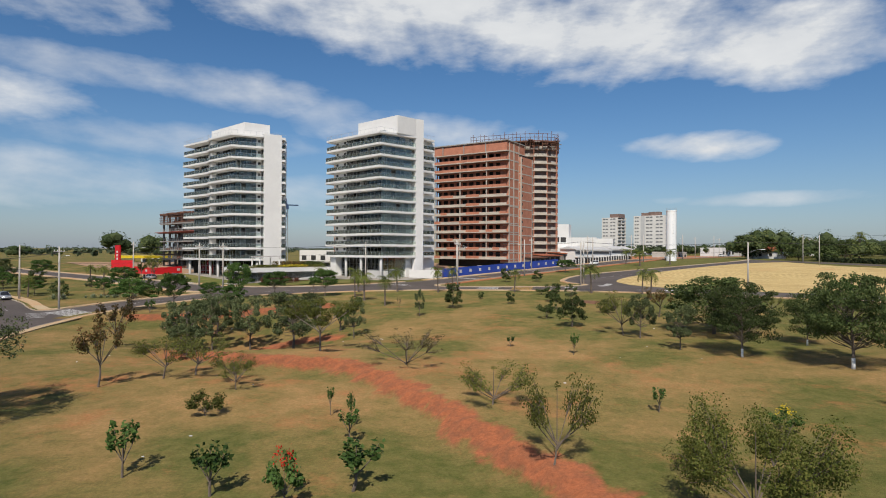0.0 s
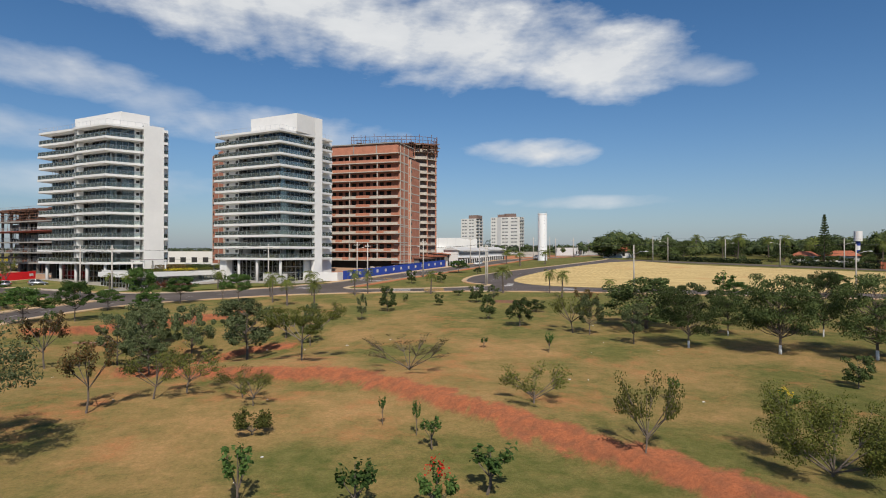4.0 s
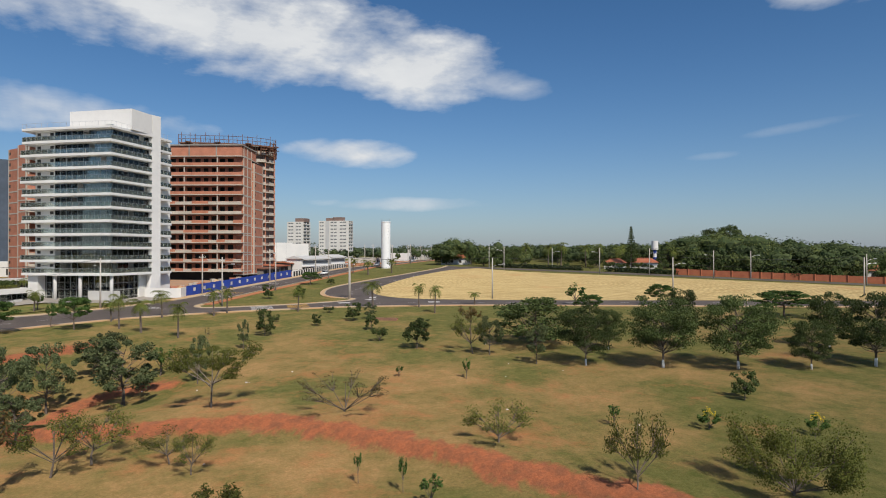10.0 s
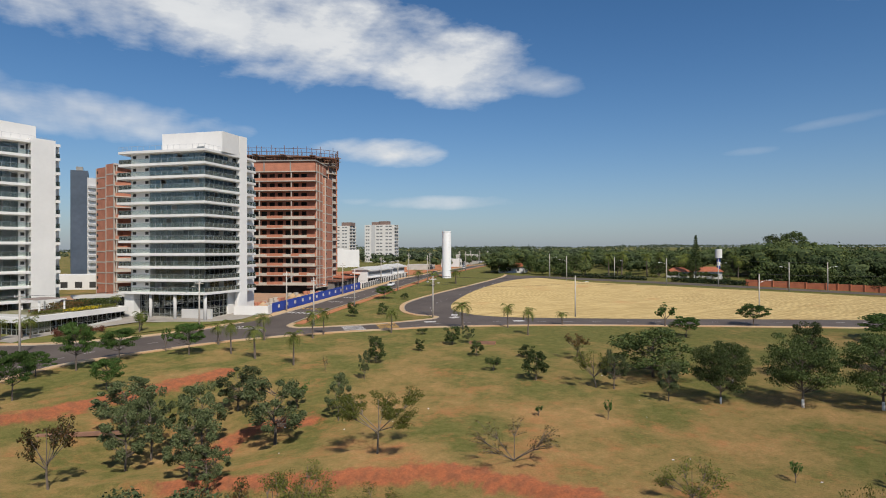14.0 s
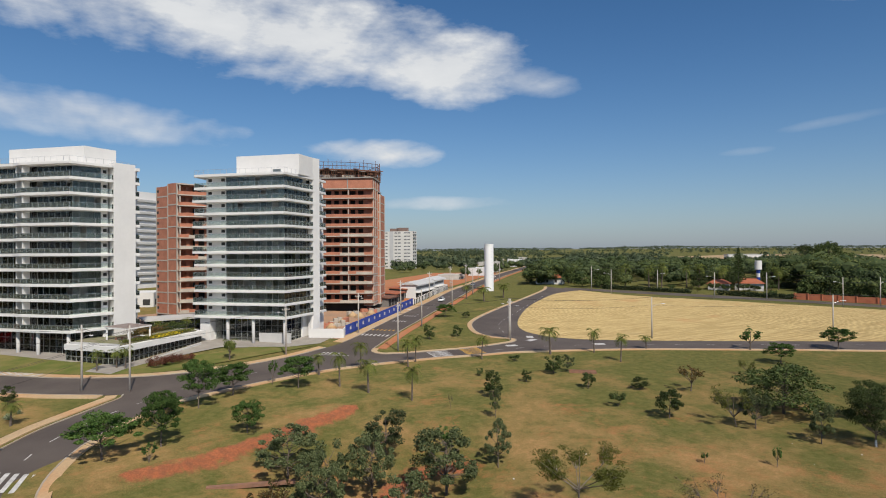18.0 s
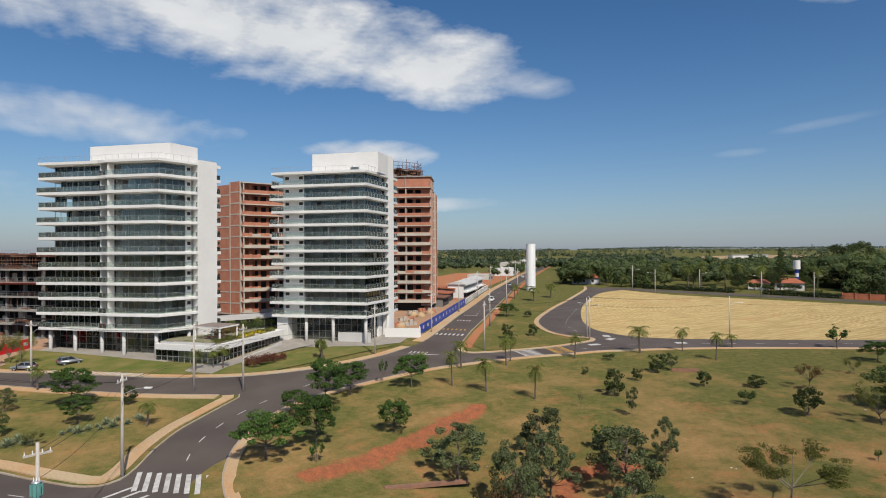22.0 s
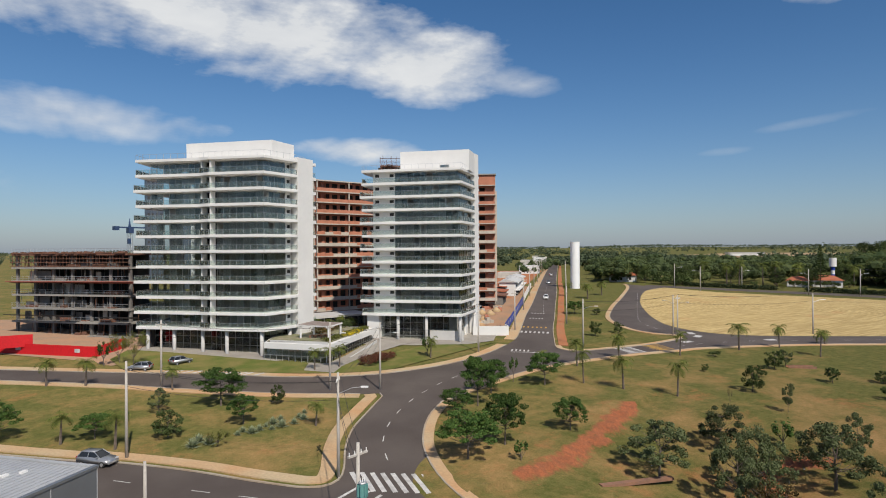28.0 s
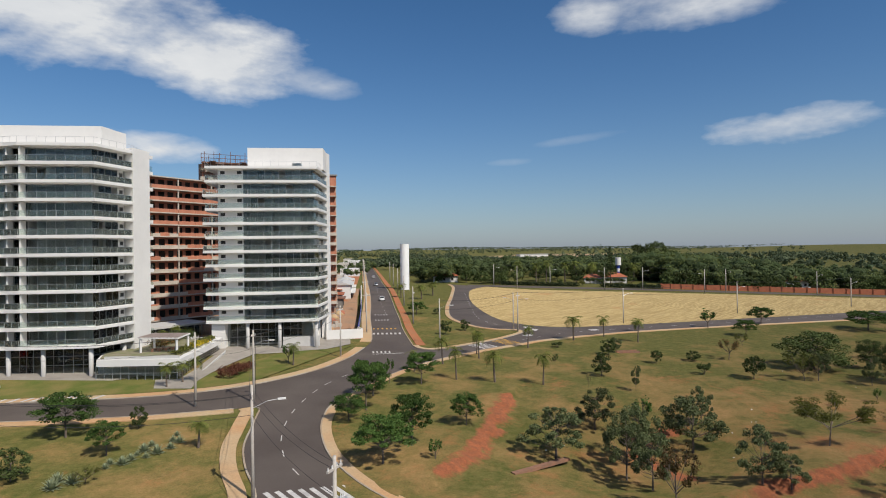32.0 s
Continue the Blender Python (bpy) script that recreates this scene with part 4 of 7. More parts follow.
Z3 = 3.2
FA, FB = (-3.0, 209.5), (20.6, 194.6)
wing(T3, FA, FB, 6.0, 44.13, 13, 14, 11, 1)
length3 = (Vector(FB) - Vector(FA)).length
m3 = Matrix.Translation((*FA, 0)) @ Matrix.Rotation(math.atan2(FB[1] - FA[1], FB[0] - FA[0]), 4, "Z")
part("top_band", box(-0.3, -1.35, 41.5, length3 + 0.1, 12, 44.5, m3), M["brick"], T3, "red block parapet of the top storey")
part("roof_slab", box(-0.6, -1.8, 44.5, length3 + 0.4, 12, 44.85, m3), M["concrete"], T3)
for k in range(3):
    part("band_pillar", box(length3 * (0.12 + 0.3 * k), -1.5, 41.5, length3 * (0.12 + 0.3 * k) + 0.35, -1.2, 44.5, m3), M["concrete"], T3)
LA, LB = (-34.3, 201.6), (-10.0, 205.0)
wing(T3, LA, LB, 5.0, 43.6, 13, 13, 10, 2)


def brick_end(parent, m, x0, y0, x1, y1, z0, z1, floors, windows=True):
    """Blank clay-block stair block banded by concrete beams, with near-black blocks for small holes."""
    h = (z1 - z0) / floors
    for k in range(floors):
        z = z0 + k * h
        part("brick_wall", box(x0, y0, z + 0.35, x1, y1, z + h, m), M["brick"], parent, "red clay block wall")
        part("ring_beam", box(x0 - 0.06, y0 - 0.06, z, x1 + 0.06, y1 + 0.06, z + 0.35, m), M["concrete_pale"], parent, "pale concrete ring beam")
        if windows:
            # hole shade painted as a near-black block on the solid wall
            part("opening", box(x0 + 0.25, y0 - 0.012, z + 1.4, x0 + 1.2, y0 + 0.2, z + 2.2, m), M["dark"], parent, "near-black block in place of a window hole")
    for x in (x0 - 0.08, x1 - 0.3):
        part("corner_pillar", box(x, y0 - 0.09, z0, x + 0.38, y0 + 0.3, z1, m), M["concrete_pale"], parent)


side_wall = Matrix.Translation((*FB, 0)) @ Matrix.Rotation(math.radians(58), 4, "Z")
brick_end(T3, side_wall, 0.3, -0.15, 3.6, 3, 5.0, 44.4, 13, False)
brick_end(T3, side_wall, 3.7, -0.15, 7.6, 3, 5.0, 44.4, 13, False)
brick_end(T3, side_wall, 7.7, -1.0, 16.5, 3, 5.0, 40.4, 12)
ml = Matrix.Translation((-39.2, 211.6, 0)) @ Matrix.Rotation(math.atan2(-10.0, 4.9), 4, "Z")
brick_end(T3, ml, 0.0, 0.0, 6.2, 8, 4.4, 40.6, 12)
brick_end(T3, ml, 6.3, -0.3, 11.0, 6, 4.4, 41.2, 12, False)
# solid near-black block in place of the shade under the tower
part("ground_floor_void", prism([(-2, 210.5), (20.0, 196.5), (30, 212), (10, 222)], 1.0, 6.0), M["dark"], T3, "near-black block in place of the shaded ground floor")

# a second unfinished tower behind, with curved balconies
# clay-block colour dimmed to carry the shade of the recessed bays
M["block_dim"] = surface("dimmed_clay_blocks", (0.30, 0.19, 0.15), (0.20, 0.15, 0.13), 0.5, 0.9, fine=9)
T7 = thing("unfinished_tower", "unfinished curved concrete tower with scaffold round its top", "building site", group="building sites")
CURVE = smooth_line([(10.8, 258.6), (20, 254.5), (31, 250.5), (40, 249.5), (45.5, 251.5), (47.8, 256), (47.5, 266)], 1.6)
INNER = [(p[0] * 0.985 + 0.4, p[1] + 1.6) for p in CURVE[:-4]] + [(46, 258), (45.8, 266)]
part("inner_core", prism(INNER + [(20, 272)], 4, 52.5), M["block_dim"], T7, "unplastered block walls in a dimmed colour behind the balconies")
for k in range(16):
    z = 5.6 + k * 3.05
    part("curved_slab", prism(CURVE + [(20, 272)], z, z + 0.35), M["concrete_pale"], T7, "curved raw concrete floor slab")
    for i in range(0, len(CURVE) - 3, 4):
        bm = bmesh.new()
        a, b = Vector(CURVE[i]), Vector(CURVE[i + 3])
        panel(bm, a, b, z + 0.35, z + 1.25, 0.15)
        part("parapet", bm, M["concrete_pale"], T7)
    for i in range(1, len(CURVE), 3):
        x, y = CURVE[i]
        part("pillar", box(x - 0.2, y + 0.15, z + 0.35, x + 0.2, y + 0.55, z + 3.05), M["brick"], T7)
for i, (x, y) in enumerate(smooth_line(CURVE, 0.8)):
    part("scaffold_upright", tube((x, y - 1.7 + 0.25 * (i % 2), 50.0 + 0.5 * (i % 3)), (x, y - 2.3, 55.4 + 0.7 * math.sin(i * 1.7)), 0.07, 0.07, sides=4), M["rust"], T7)
    if i % 3 == 0:
        part("scaffold_board", box(x - 1.0, y - 2.2, 52.2 + 0.9 * (i % 4), x + 1.2, y - 0.8, 52.35 + 0.9 * (i % 4)), M["timber" if i % 2 else "concrete"], T7)
for i, (x, y) in enumerate(CURVE):
    part("scaffold_post", tube((x, y - 0.9, 50.5), (x, y - 0.9, 58.0 + 0.9 * math.sin(i * 2.3)), 0.1, 0.1, sides=5), M["rust"], T7)
    if i:
        px, py = CURVE[i - 1]
        for z in (52.6, 54.4, 56.2, 57.6):
            part("scaffold_rail", tube((px, py - 0.9, z), (x, y - 0.9, z), 0.09, 0.09, sides=4), M["rust"], T7)
        if i % 2:
            part("scaffold_brace", tube((px, py - 0.9, 52.6), (x, y - 0.9, 55), 0.05, 0.05, sides=4), M["rust"], T7)
part("formwork_deck", prism([(p[0], p[1] - 1.3) for p in CURVE] + [(20, 272)], 54.3, 54.8), M["rust"], T7, "rusty formwork deck")
# near-black fill stands for shade in the open top storey
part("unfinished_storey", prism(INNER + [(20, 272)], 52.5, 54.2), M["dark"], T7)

# ---- concrete frame under construction ----
T6 = thing("unfinished_block", "grey concrete frame of a block under construction", "building site", place_uv(-79.9, 194.0, 0, -43.5), "building sites")


def frame_block(t, length, depth, z0, storeys, h):
    for k in range(storeys + 1):
        z = z0 + k * h
        left = -length if k != 1 else -11
        part("floor_slab", box(left, 0, z, 0, depth, z + 0.42), M["concrete"] if k < storeys else M["rust"], t, "raw concrete floor slab")
        if k == storeys:
            break
        for i in range(7):
            x = -length + 0.4 + i * (length - 0.8) / 6
            for y in (1.3, depth - 0.5):
                part("column", box(x - 0.28, y - 0.28, z + 0.42, x + 0.28, y + 0.28, z + h), M["concrete_dark"], t)
        clutter = random.Random(40 + k)
        if 1 < k < storeys - 1:
            bm = bmesh.new()
            for i in range(int(length / 1.6)):
                add_box(bm, -length + i * 1.6, 0.06, z + 0.42, -length + i * 1.6 + 0.06, 0.1, z + 1.5)
            add_box(bm, -length, 0.06, z + 1.42, 0, 0.1, z + 1.48)
            add_box(bm, -length, 0.06, z + 0.9, 0, 0.1, z + 0.94)
            part("site_railing", bm, M["alu"], t, "thin temporary safety railing")
            for i in range(7):
                x = -length + clutter.uniform(0.5, length - 3.5)
                part("block_wall", box(x, 2.4, z + 0.42, x + clutter.uniform(1.2, 3.2), 2.6, z + clutter.uniform(1.3, h)), M["concrete_dark" if i % 3 else "concrete_pale"], t, "unplastered block wall")
        # near-black wall darkens the bays in place of real shade
        part("inner_wall", box(-length, depth * 0.33, z + 0.42, 0, depth * 0.33 + 0.3, z + h), M["dark"], t)
        part("side_wall", box(-length + 0.1, depth * 0.33, z + 0.42, -length + 0.4, depth, z + h), M["concrete_dark"], t)
        for i in range(46 if k in (0, 1, storeys - 1) else 22):
            x, y = -length + clutter.uniform(0.3, length - 0.3), clutter.uniform(0.4, depth * 0.3)
            part("prop", tube((x, y, z + 0.42), (x + clutter.uniform(-0.3, 0.3), y, z + h), 0.06, 0.06, sides=5), M["rust" if i % 2 else "concrete_dark"], t)
        for i in range(8):
            x = -length + clutter.uniform(0.5, length - 4)
            part("formwork_crate", box(x, 0.5 + clutter.uniform(0, 1.5), z + 0.42, x + clutter.uniform(1.0, 3.5), 2.4, z + clutter.uniform(0.6, 1.3)), M["rust" if i % 2 else "concrete_dark"], t)
    rnd = random.Random(6)
    top = z0 + storeys * h
    for i in range(int(length / 0.9)):
        x = -length + i * 0.9
        part("formwork_prop", tube((x, 0.25, top - h + 0.42), (x, 0.25, top), 0.06, 0.06, sides=5), M["rust"], t)
        part("guard_post", tube((x, 0.1, top), (x, 0.1, top + 1.6), 0.04, 0.04, sides=4), M["alu"], t)
        part("form_board", box(x, rnd.uniform(-0.5, 0), top + 0.42, x + rnd.uniform(0.5, 1.3), 0.6, top + rnd.uniform(0.5, 0.95)), M["rust"], t)
    for z in (0.9, 1.55):
        part("guard_rail", tube((-length, 0.1, top + z), (0, 0.1, top + z), 0.035, 0.035, sides=4), M["alu"], t)
    for z in (0.6, 1.5, 2.3):
        part("form_waler", box(-length - 0.4, -0.15, top - h + z, 0.6, 0.05, top - h + z + 0.12), M["rust"], t)
    # sloping catch platforms round the edge
    for za, mat, y1, x0, x1 in ((5.0, "redcanopy", -1.7, -length, 2.5), (2.55, "black", -2.2, -length, -13), (2.5, "black", -2.0, -7, 3.5)):
        z = z0 + za * h
        bm = bmesh.new()
        v = [bm.verts.new(p) for p in ((x0, 0, z), (x1, 0, z), (x1, y1, z + 0.5), (x0, y1, z + 0.35), (x0, 0, z - 0.12), (x1, 0, z - 0.12), (x1, y1, z + 0.38), (x0, y1, z + 0.23))]
        for f in ((0, 3, 2, 1), (4, 5, 6, 7), (0, 1, 5, 4), (1, 2, 6, 5), (2, 3, 7, 6), (3, 0, 4, 7)):
            bm.faces.new([v[i] for i in f])
        part("catch_platform", bm, M[mat], t, "sloping protective platform along the slab edge")


M["redcanopy"] = surface("red_primer_sheet", (0.42, 0.09, 0.06), (0.33, 0.11, 0.08), 0.5, 0.7)
frame_block(T6, 32, 20, -1.0, 7, 3.12)

def leaf_mesh(name, centres, size, rnd, facing=None, loose=0.7, aspect=1.5):
    """Small leaf-shaped faces at the given places, each an island of its own, turned more or less to the given directions."""
    c = np.asarray(centres, float)
    n = len(c)
    f = rnd.normal(size=(n, 3))
    f /= np.linalg.norm(f, axis=1, keepdims=True)
    if facing is not None:
        f = facing / (np.linalg.norm(facing, axis=1, keepdims=True) + 1e-9) + f * loose
        f /= np.linalg.norm(f, axis=1, keepdims=True)
    u = np.cross(f, rnd.normal(size=(n, 3)))
    u /= np.linalg.norm(u, axis=1, keepdims=True)
    w = np.cross(f, u)
    s = size * rnd.uniform(0.6, 1.35, (n, 1))
    a, b = u * s * aspect / 2, w * s / 2
    v = np.stack([c - a, c + b * 0.9 - a * 0.1, c + a, c - b * 0.9 - a * 0.1], 1).reshape(-1, 3)
    me = bpy.data.meshes.new(name)
    me.from_pydata(v.tolist(), [], np.arange(4 * n).reshape(-1, 4).tolist())
    return me


# ---- podium between the towers ----
podium = thing("podium", "low glazed podium with white fascia and roof garden", "podium")
POD = [(-58.6, 159.0), (-49.2, 149.0), (-31.6, 167.2), (-38, 176), (-52, 172)]
part("fascia", prism(POD, 3.0, 4.1), M["white"], podium, "broad white fascia")
part("roof_bed", prism([(-57.8, 159.6), (-49.2, 150.6), (-33.6, 166.8), (-38.6, 174), (-52, 170.5)], 4.1, 4.3), M["bed_soil"], podium, "roof garden paving and soil")
M["blooms"] = leaf_material("yellow_flowers", (0.55, 0.40, 0.02), (0.16, 0.17, 0.03))
nr = np.random.RandomState(14)
for name, (x0, y0), (x1, y1), count, wide, material, label in (("flower_bed", (-43.2, 157.4), (-38.0, 162.6), 900, 0.6, "blooms", "strip of yellow flowers"), ("ground_cover", (-48.4, 152.8), (-34.6, 166.6), 2200, 0.5, "leafY", "low green ground cover"), ("shrub_bed", (-46.6, 163.6), (-40.6, 169.6), 1400, 0.8, "leafR", "reddish roof-garden shrubs"), ("hedge", (-42, 170), (-36, 174), 1800, 1.0, "leafD", "dark roof-garden hedge")):
    u = nr.uniform(0, 1, (count, 1))
    c = np.array([[x0, y0, 4.3]]) * (1 - u) + np.array([[x1, y1, 4.3]]) * u + nr.normal(size=(count, 3)) * [wide, wide, 0]
    c[:, 2] += nr.uniform(0.05, 0.5 if wide < 0.7 else 1.3, count)
    mesh_part(name, leaf_mesh(name, c, 0.22, nr), M[material], podium, label)
line = cut_line([(-58.4, 160.0), (-49.2, 150.3), (-32.4, 167.8)], 1.3)
bars = bmesh.new()
for a, b in zip(line, line[1:]):
    g = bmesh.new()
    panel(g, a, b, ground_z(*a), 3.0, 0.02)
    part("glazing", g, M["glass"], podium).visible_shadow = False
    panel(bars, a, Vector(a).lerp(Vector(b), 0.09), ground_z(*a) - 0.1, 3.0, 0.12)
    panel(bars, a, b, 1.6, 1.7, 0.1)
part("mullion_grid", bars, M["alu"], podium)
part("inner_wall", prism([(-57, 163), (-49.2, 154), (-36, 168), (-38, 175), (-52, 171.5)], -1, 3.0), M["inside"], podium)
pergola = thing("pergola", "white roof-garden pergola with a slatted top", "pergola")
PERG = [(-51.7, 159.7), (-47.5, 153.6), (-43.1, 158.0), (-47.4, 163.6)]
e0, e1, e2, e3 = (Vector(p) for p in PERG)
for a, b in ((e0, e1), (e1, e2), (e2, e3), (e3, e0)):
    bm = bmesh.new()
    panel(bm, a, b, 6.75, 7.0, 0.25)
    part("beam", bm, M["white"], pergola)
for k in range(30):
    f = (k + 0.5) / 30
    bm = bmesh.new()
    panel(bm, e0.lerp(e1, f), e3.lerp(e2, f), 6.9, 7.04, 0.1)
    part("slat", bm, M["timber_slat"], pergola)
for p in (e0.lerp(e2, 0.05), e1.lerp(e3, 0.05), e2.lerp(e0, 0.05), e3.lerp(e1, 0.05)):
    part("post", box(p.x - 0.16, p.y - 0.16, 4.2, p.x + 0.16, p.y + 0.16, 6.75), M["white"], pergola)
for k in range(4):
    p = e0.lerp(e2, 0.3 + 0.13 * k)
    seat = thing("garden_bench", "dark bench under the pergola", "bench", pose(p.x, p.y, 4.3, 0, 0, 40))
    part("seat", box(-0.8, -0.25, 0.38, 0.8, 0.25, 0.46), M["timber"], seat)
    for q in (-0.7, 0.7):
        part("leg", box(q - 0.06, -0.2, 0, q + 0.06, 0.2, 0.38), M["timber"], seat)
parapet = bmesh.new()
for a, b in (((-57.6, 158.4), (-49.2, 149.6)),):
    panel(parapet, a, b, 4.1, 4.6, 0.15)
part("parapet", parapet, M["greywall"], podium)
ramp = thing("ramp", "sloping concrete ramp with a pale parapet up to the tower", "ramp", kind="structure")
for off, z0, z1, thick, mat in ((0.0, 0.3, 0.8, 0.2, "greywall"), (0.2, 0.15, 0.3, 1.6, "forecourt")):
    a, b = Vector((-43.6, 152.6)), Vector((-33.0, 163.6))
    t_ = (b - a).normalized()
    nrm = Vector((-t_.y, t_.x))
    p, q = a + nrm * off, b + nrm * off
    bm = bmesh.new()
    v = [bm.verts.new((c.x, c.y, z + rise)) for c, rise in ((p, 0), (q, 1.1), (q + nrm * thick, 1.1), (p + nrm * thick, 0)) for z in (z0, z1)]
    for f in ((0, 2, 4, 6), (7, 5, 3, 1), (0, 1, 3, 2), (2, 3, 5, 4), (4, 5, 7, 6), (6, 7, 1, 0)):
        bm.faces.new([v[i] for i in f])
    bmesh.ops.recalc_face_normals(bm, faces=bm.faces)
    part("parapet" if mat == "greywall" else "deck", bm, M[mat], ramp)
sheet("plaza", [(-54.6, 146.9), (-50.6, 142.7), (-47.6, 146.6), (-43, 150.4), (-37, 154.4), (-30, 158.5), (-26, 160), (-30, 168), (-38, 161), (-43.5, 155), (-49, 150), (-52, 152.2)], M["forecourt"], 0.2, "pale paved path between the lawns", "paving", 5)
sheet("plaza_2", [(-79, 168.5), (-72.5, 164.4), (-63, 160.5), (-58, 157), (-48, 157), (-30, 176), (-26, 184), (-50, 198), (-70, 198), (-79, 180)], M["forecourt"], 0.1, "pale paving under the apartment tower", "paving", 6)
sheet("plaza_3", [(-36, 164), (-27, 157.5), (-17, 152.8), (-9, 153.5), (-3.5, 160), (-12, 176), (-28, 178)], M["forecourt"], 0.1, "pale paving under the apartment tower", "paving", 6)
sheet("site_ground", [(-4, 157), (0, 157), (1.5, 164), (80, 250), (60, 262), (20, 226), (-10, 225), (-60, 215), (-110, 240), (-150, 236), (-88, 174), (-84, 167.5), (-79, 168), (-70, 198), (-28, 178), (-12, 176)], M["site_soil"], 0.06, "trampled brown building-site earth round the towers", "ground", 8)

sheet("bare_earth", [(42, 214), (92, 268), (190, 376), (150, 400), (60, 310), (22, 240), (30, 222)], M["earth"], 0.07, "strip of bare red earth beside the long street", "ground", 10)

pavilion = thing("glass_pavilion", "low glazed pavilion with a pale flat roof behind the podium", "pavilion")
PAV = [(-43.5, 184.0), (-24.0, 186.5), (-25.0, 196.0), (-44.5, 193.5)]
part("roof", prism(PAV, 5.0, 5.4), M["greywall"], pavilion, "pale flat roof slab")
# near-black inner block stands for the shade behind the panes
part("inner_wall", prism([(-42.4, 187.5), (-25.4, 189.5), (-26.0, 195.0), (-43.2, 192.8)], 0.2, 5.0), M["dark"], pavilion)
line = cut_line([(-43.2, 184.4), (-24.4, 186.8)], 1.9)
for a, b in zip(line, line[1:]):
    g, post = bmesh.new(), bmesh.new()
    panel(g, a, b, 0.3, 5.0, 0.02)
    part("pane", g, M["glass"], pavilion).visible_shadow = False
    panel(post, a, Vector(a).lerp(Vector(b), 0.07), 0.3, 5.0, 0.12)
    part("mullion", post, M["alu"], pavilion)

# ---- hoardings and walls ----
def hoarding(name, label, pts, height, material, every, plates):
    t = thing(name, label, "hoarding")
    line = cut_line(pts, every)
    for k, (a, b) in enumerate(zip(line, line[1:])):
        za = min(ground_z(*a), ground_z(*b))
        bm = bmesh.new()
        panel(bm, a, b, za - 0.2, za + height + 0.15, 0.06)
        p = part("board", bm, material, t)
        if k % plates == plates // 2:
            c, d = Vector(a).lerp(Vector(b), 0.3), Vector(a).lerp(Vector(b), 0.75)
            q = offset_line([c, d], -0.02)
            bm = bmesh.new()
            panel(bm, q[0], q[1], za + height * 0.42, za + height * 0.78, 0.015)
            part("plate", bm, M["paint"], p, "plain white sign plate")
    return t


hoarding("blue_hoarding", "dark blue site hoarding with white plates", [(-0.4, 160.8), (12.4, 174.6), (38.4, 203.4)], 2.3, M["blue"], 2.2, 2)
hoarding("red_hoarding", "bright red site hoarding round the concrete frame", [(-105, 191.6), (-100.5, 188.0), (-86.4, 176.6), (-80.8, 183.8)], 2.0, M["redboard"], 2.6, 5)
sitewall = thing("site_wall", "low white rendered wall beside the tower", "wall")
for a, b in (((-9.4, 161.4), (-2.2, 157.0)), ((-2.2, 157.0), (-0.5, 160.6))):
    bm = bmesh.new()
    panel(bm, a, b, 0.2, 3.6, 0.2)
    part("wall", bm, M["white"], sitewall)
part("billboard", box(-104, 186.2, 3.0, -97, 186.4, 5.4), M["redboard"], thing("site_sign", "red and white site sign above the hoarding", "sign"))

rnd_site = random.Random(31)
for k in range(16):
    x, y = rnd_site.uniform(-4, 4), rnd_site.uniform(0, 1)
    d = rnd_site.uniform(6, 44)
    x, y = -3 + 0.665 * d - rnd_site.uniform(2, 11) * 0.747, 160 + 0.747 * d + rnd_site.uniform(2, 11) * 0.665
    heap = thing("brick_pallet" if k % 3 else "sand_heap", "stack of red clay blocks on bare earth" if k % 3 else "heap of pale building sand", "building material", pose(x, y, ground_z(x, y), 0, 0, rnd_site.uniform(0, 90)), "building materials")
    if k % 3:
        for j in range(rnd_site.randint(2, 4)):
            part("pallet_load", box(j * 1.2 - 1.8, -0.5, 0, j * 1.2 - 0.7, 0.5, rnd_site.uniform(0.8, 1.6)), M["brick" if k % 2 else "concrete_pale"], heap)
    else:
        bm = tube((0, 0, -0.2), (0, 0, 1.3), 2.0, 0.25, sides=14)
        part("sand", bm, M["paving"], heap, smooth=True)

# ---- silo, water tower, far houses ----
silo = thing("water_silo", "tall white cylindrical water reservoir", "water reservoir", pose(86.7, 230.7, 0))
bm = bmesh.new()
add_tube(bm, (0, 0, 4.5), (0, 0, 24.3), 1.9, 1.9, 32)
add_tube(bm, (0, 0, 24.3), (0, 0, 24.7), 1.97, 1.97, 32)
M["silo_white"] = surface("silo_white_paint", (0.88, 0.88, 0.87), (0.84, 0.84, 0.83), 0.4, 0.6, fine=8, spread=0.03)
part("shaft", bm, M["silo_white"], silo, smooth=False)
bm = bmesh.new()
for k in range(12):
    a = k * math.tau / 12
    add_tube(bm, (1.8 * math.cos(a), 1.8 * math.sin(a), 24.7), (1.8 * math.cos(a), 1.8 * math.sin(a), 25.6), 0.03, 0.03, 4)
for k in range(16):
    add_tube(bm, (-0.25, -2.05, 5 + k * 1.2), (0.25, -2.05, 5 + k * 1.2), 0.03, 0.03, 4)
part("ladder_and_guard", bm, M["alu"], silo)
wt = thing("water_tower", "small blue and white water tower among trees", "water tower", pose(199.0, 186.6, 0))
for k in range(6):
    part("stem_ring", tube((0, 0, 3 + k * 1.7), (0, 0, 4.7 + k * 1.7), 0.75, 0.75, sides=16), M["blue"] if k % 2 else M["white"], wt)
part("tank", tube((0, 0, 13.2), (0, 0, 17.1), 1.45, 1.45, sides=20), M["white"], wt, "white round tank")
M["tile"] = surface("clay_roof_tiles", (0.40, 0.13, 0.06), (0.33, 0.10, 0.05), 0.6, 0.85, fine=12)


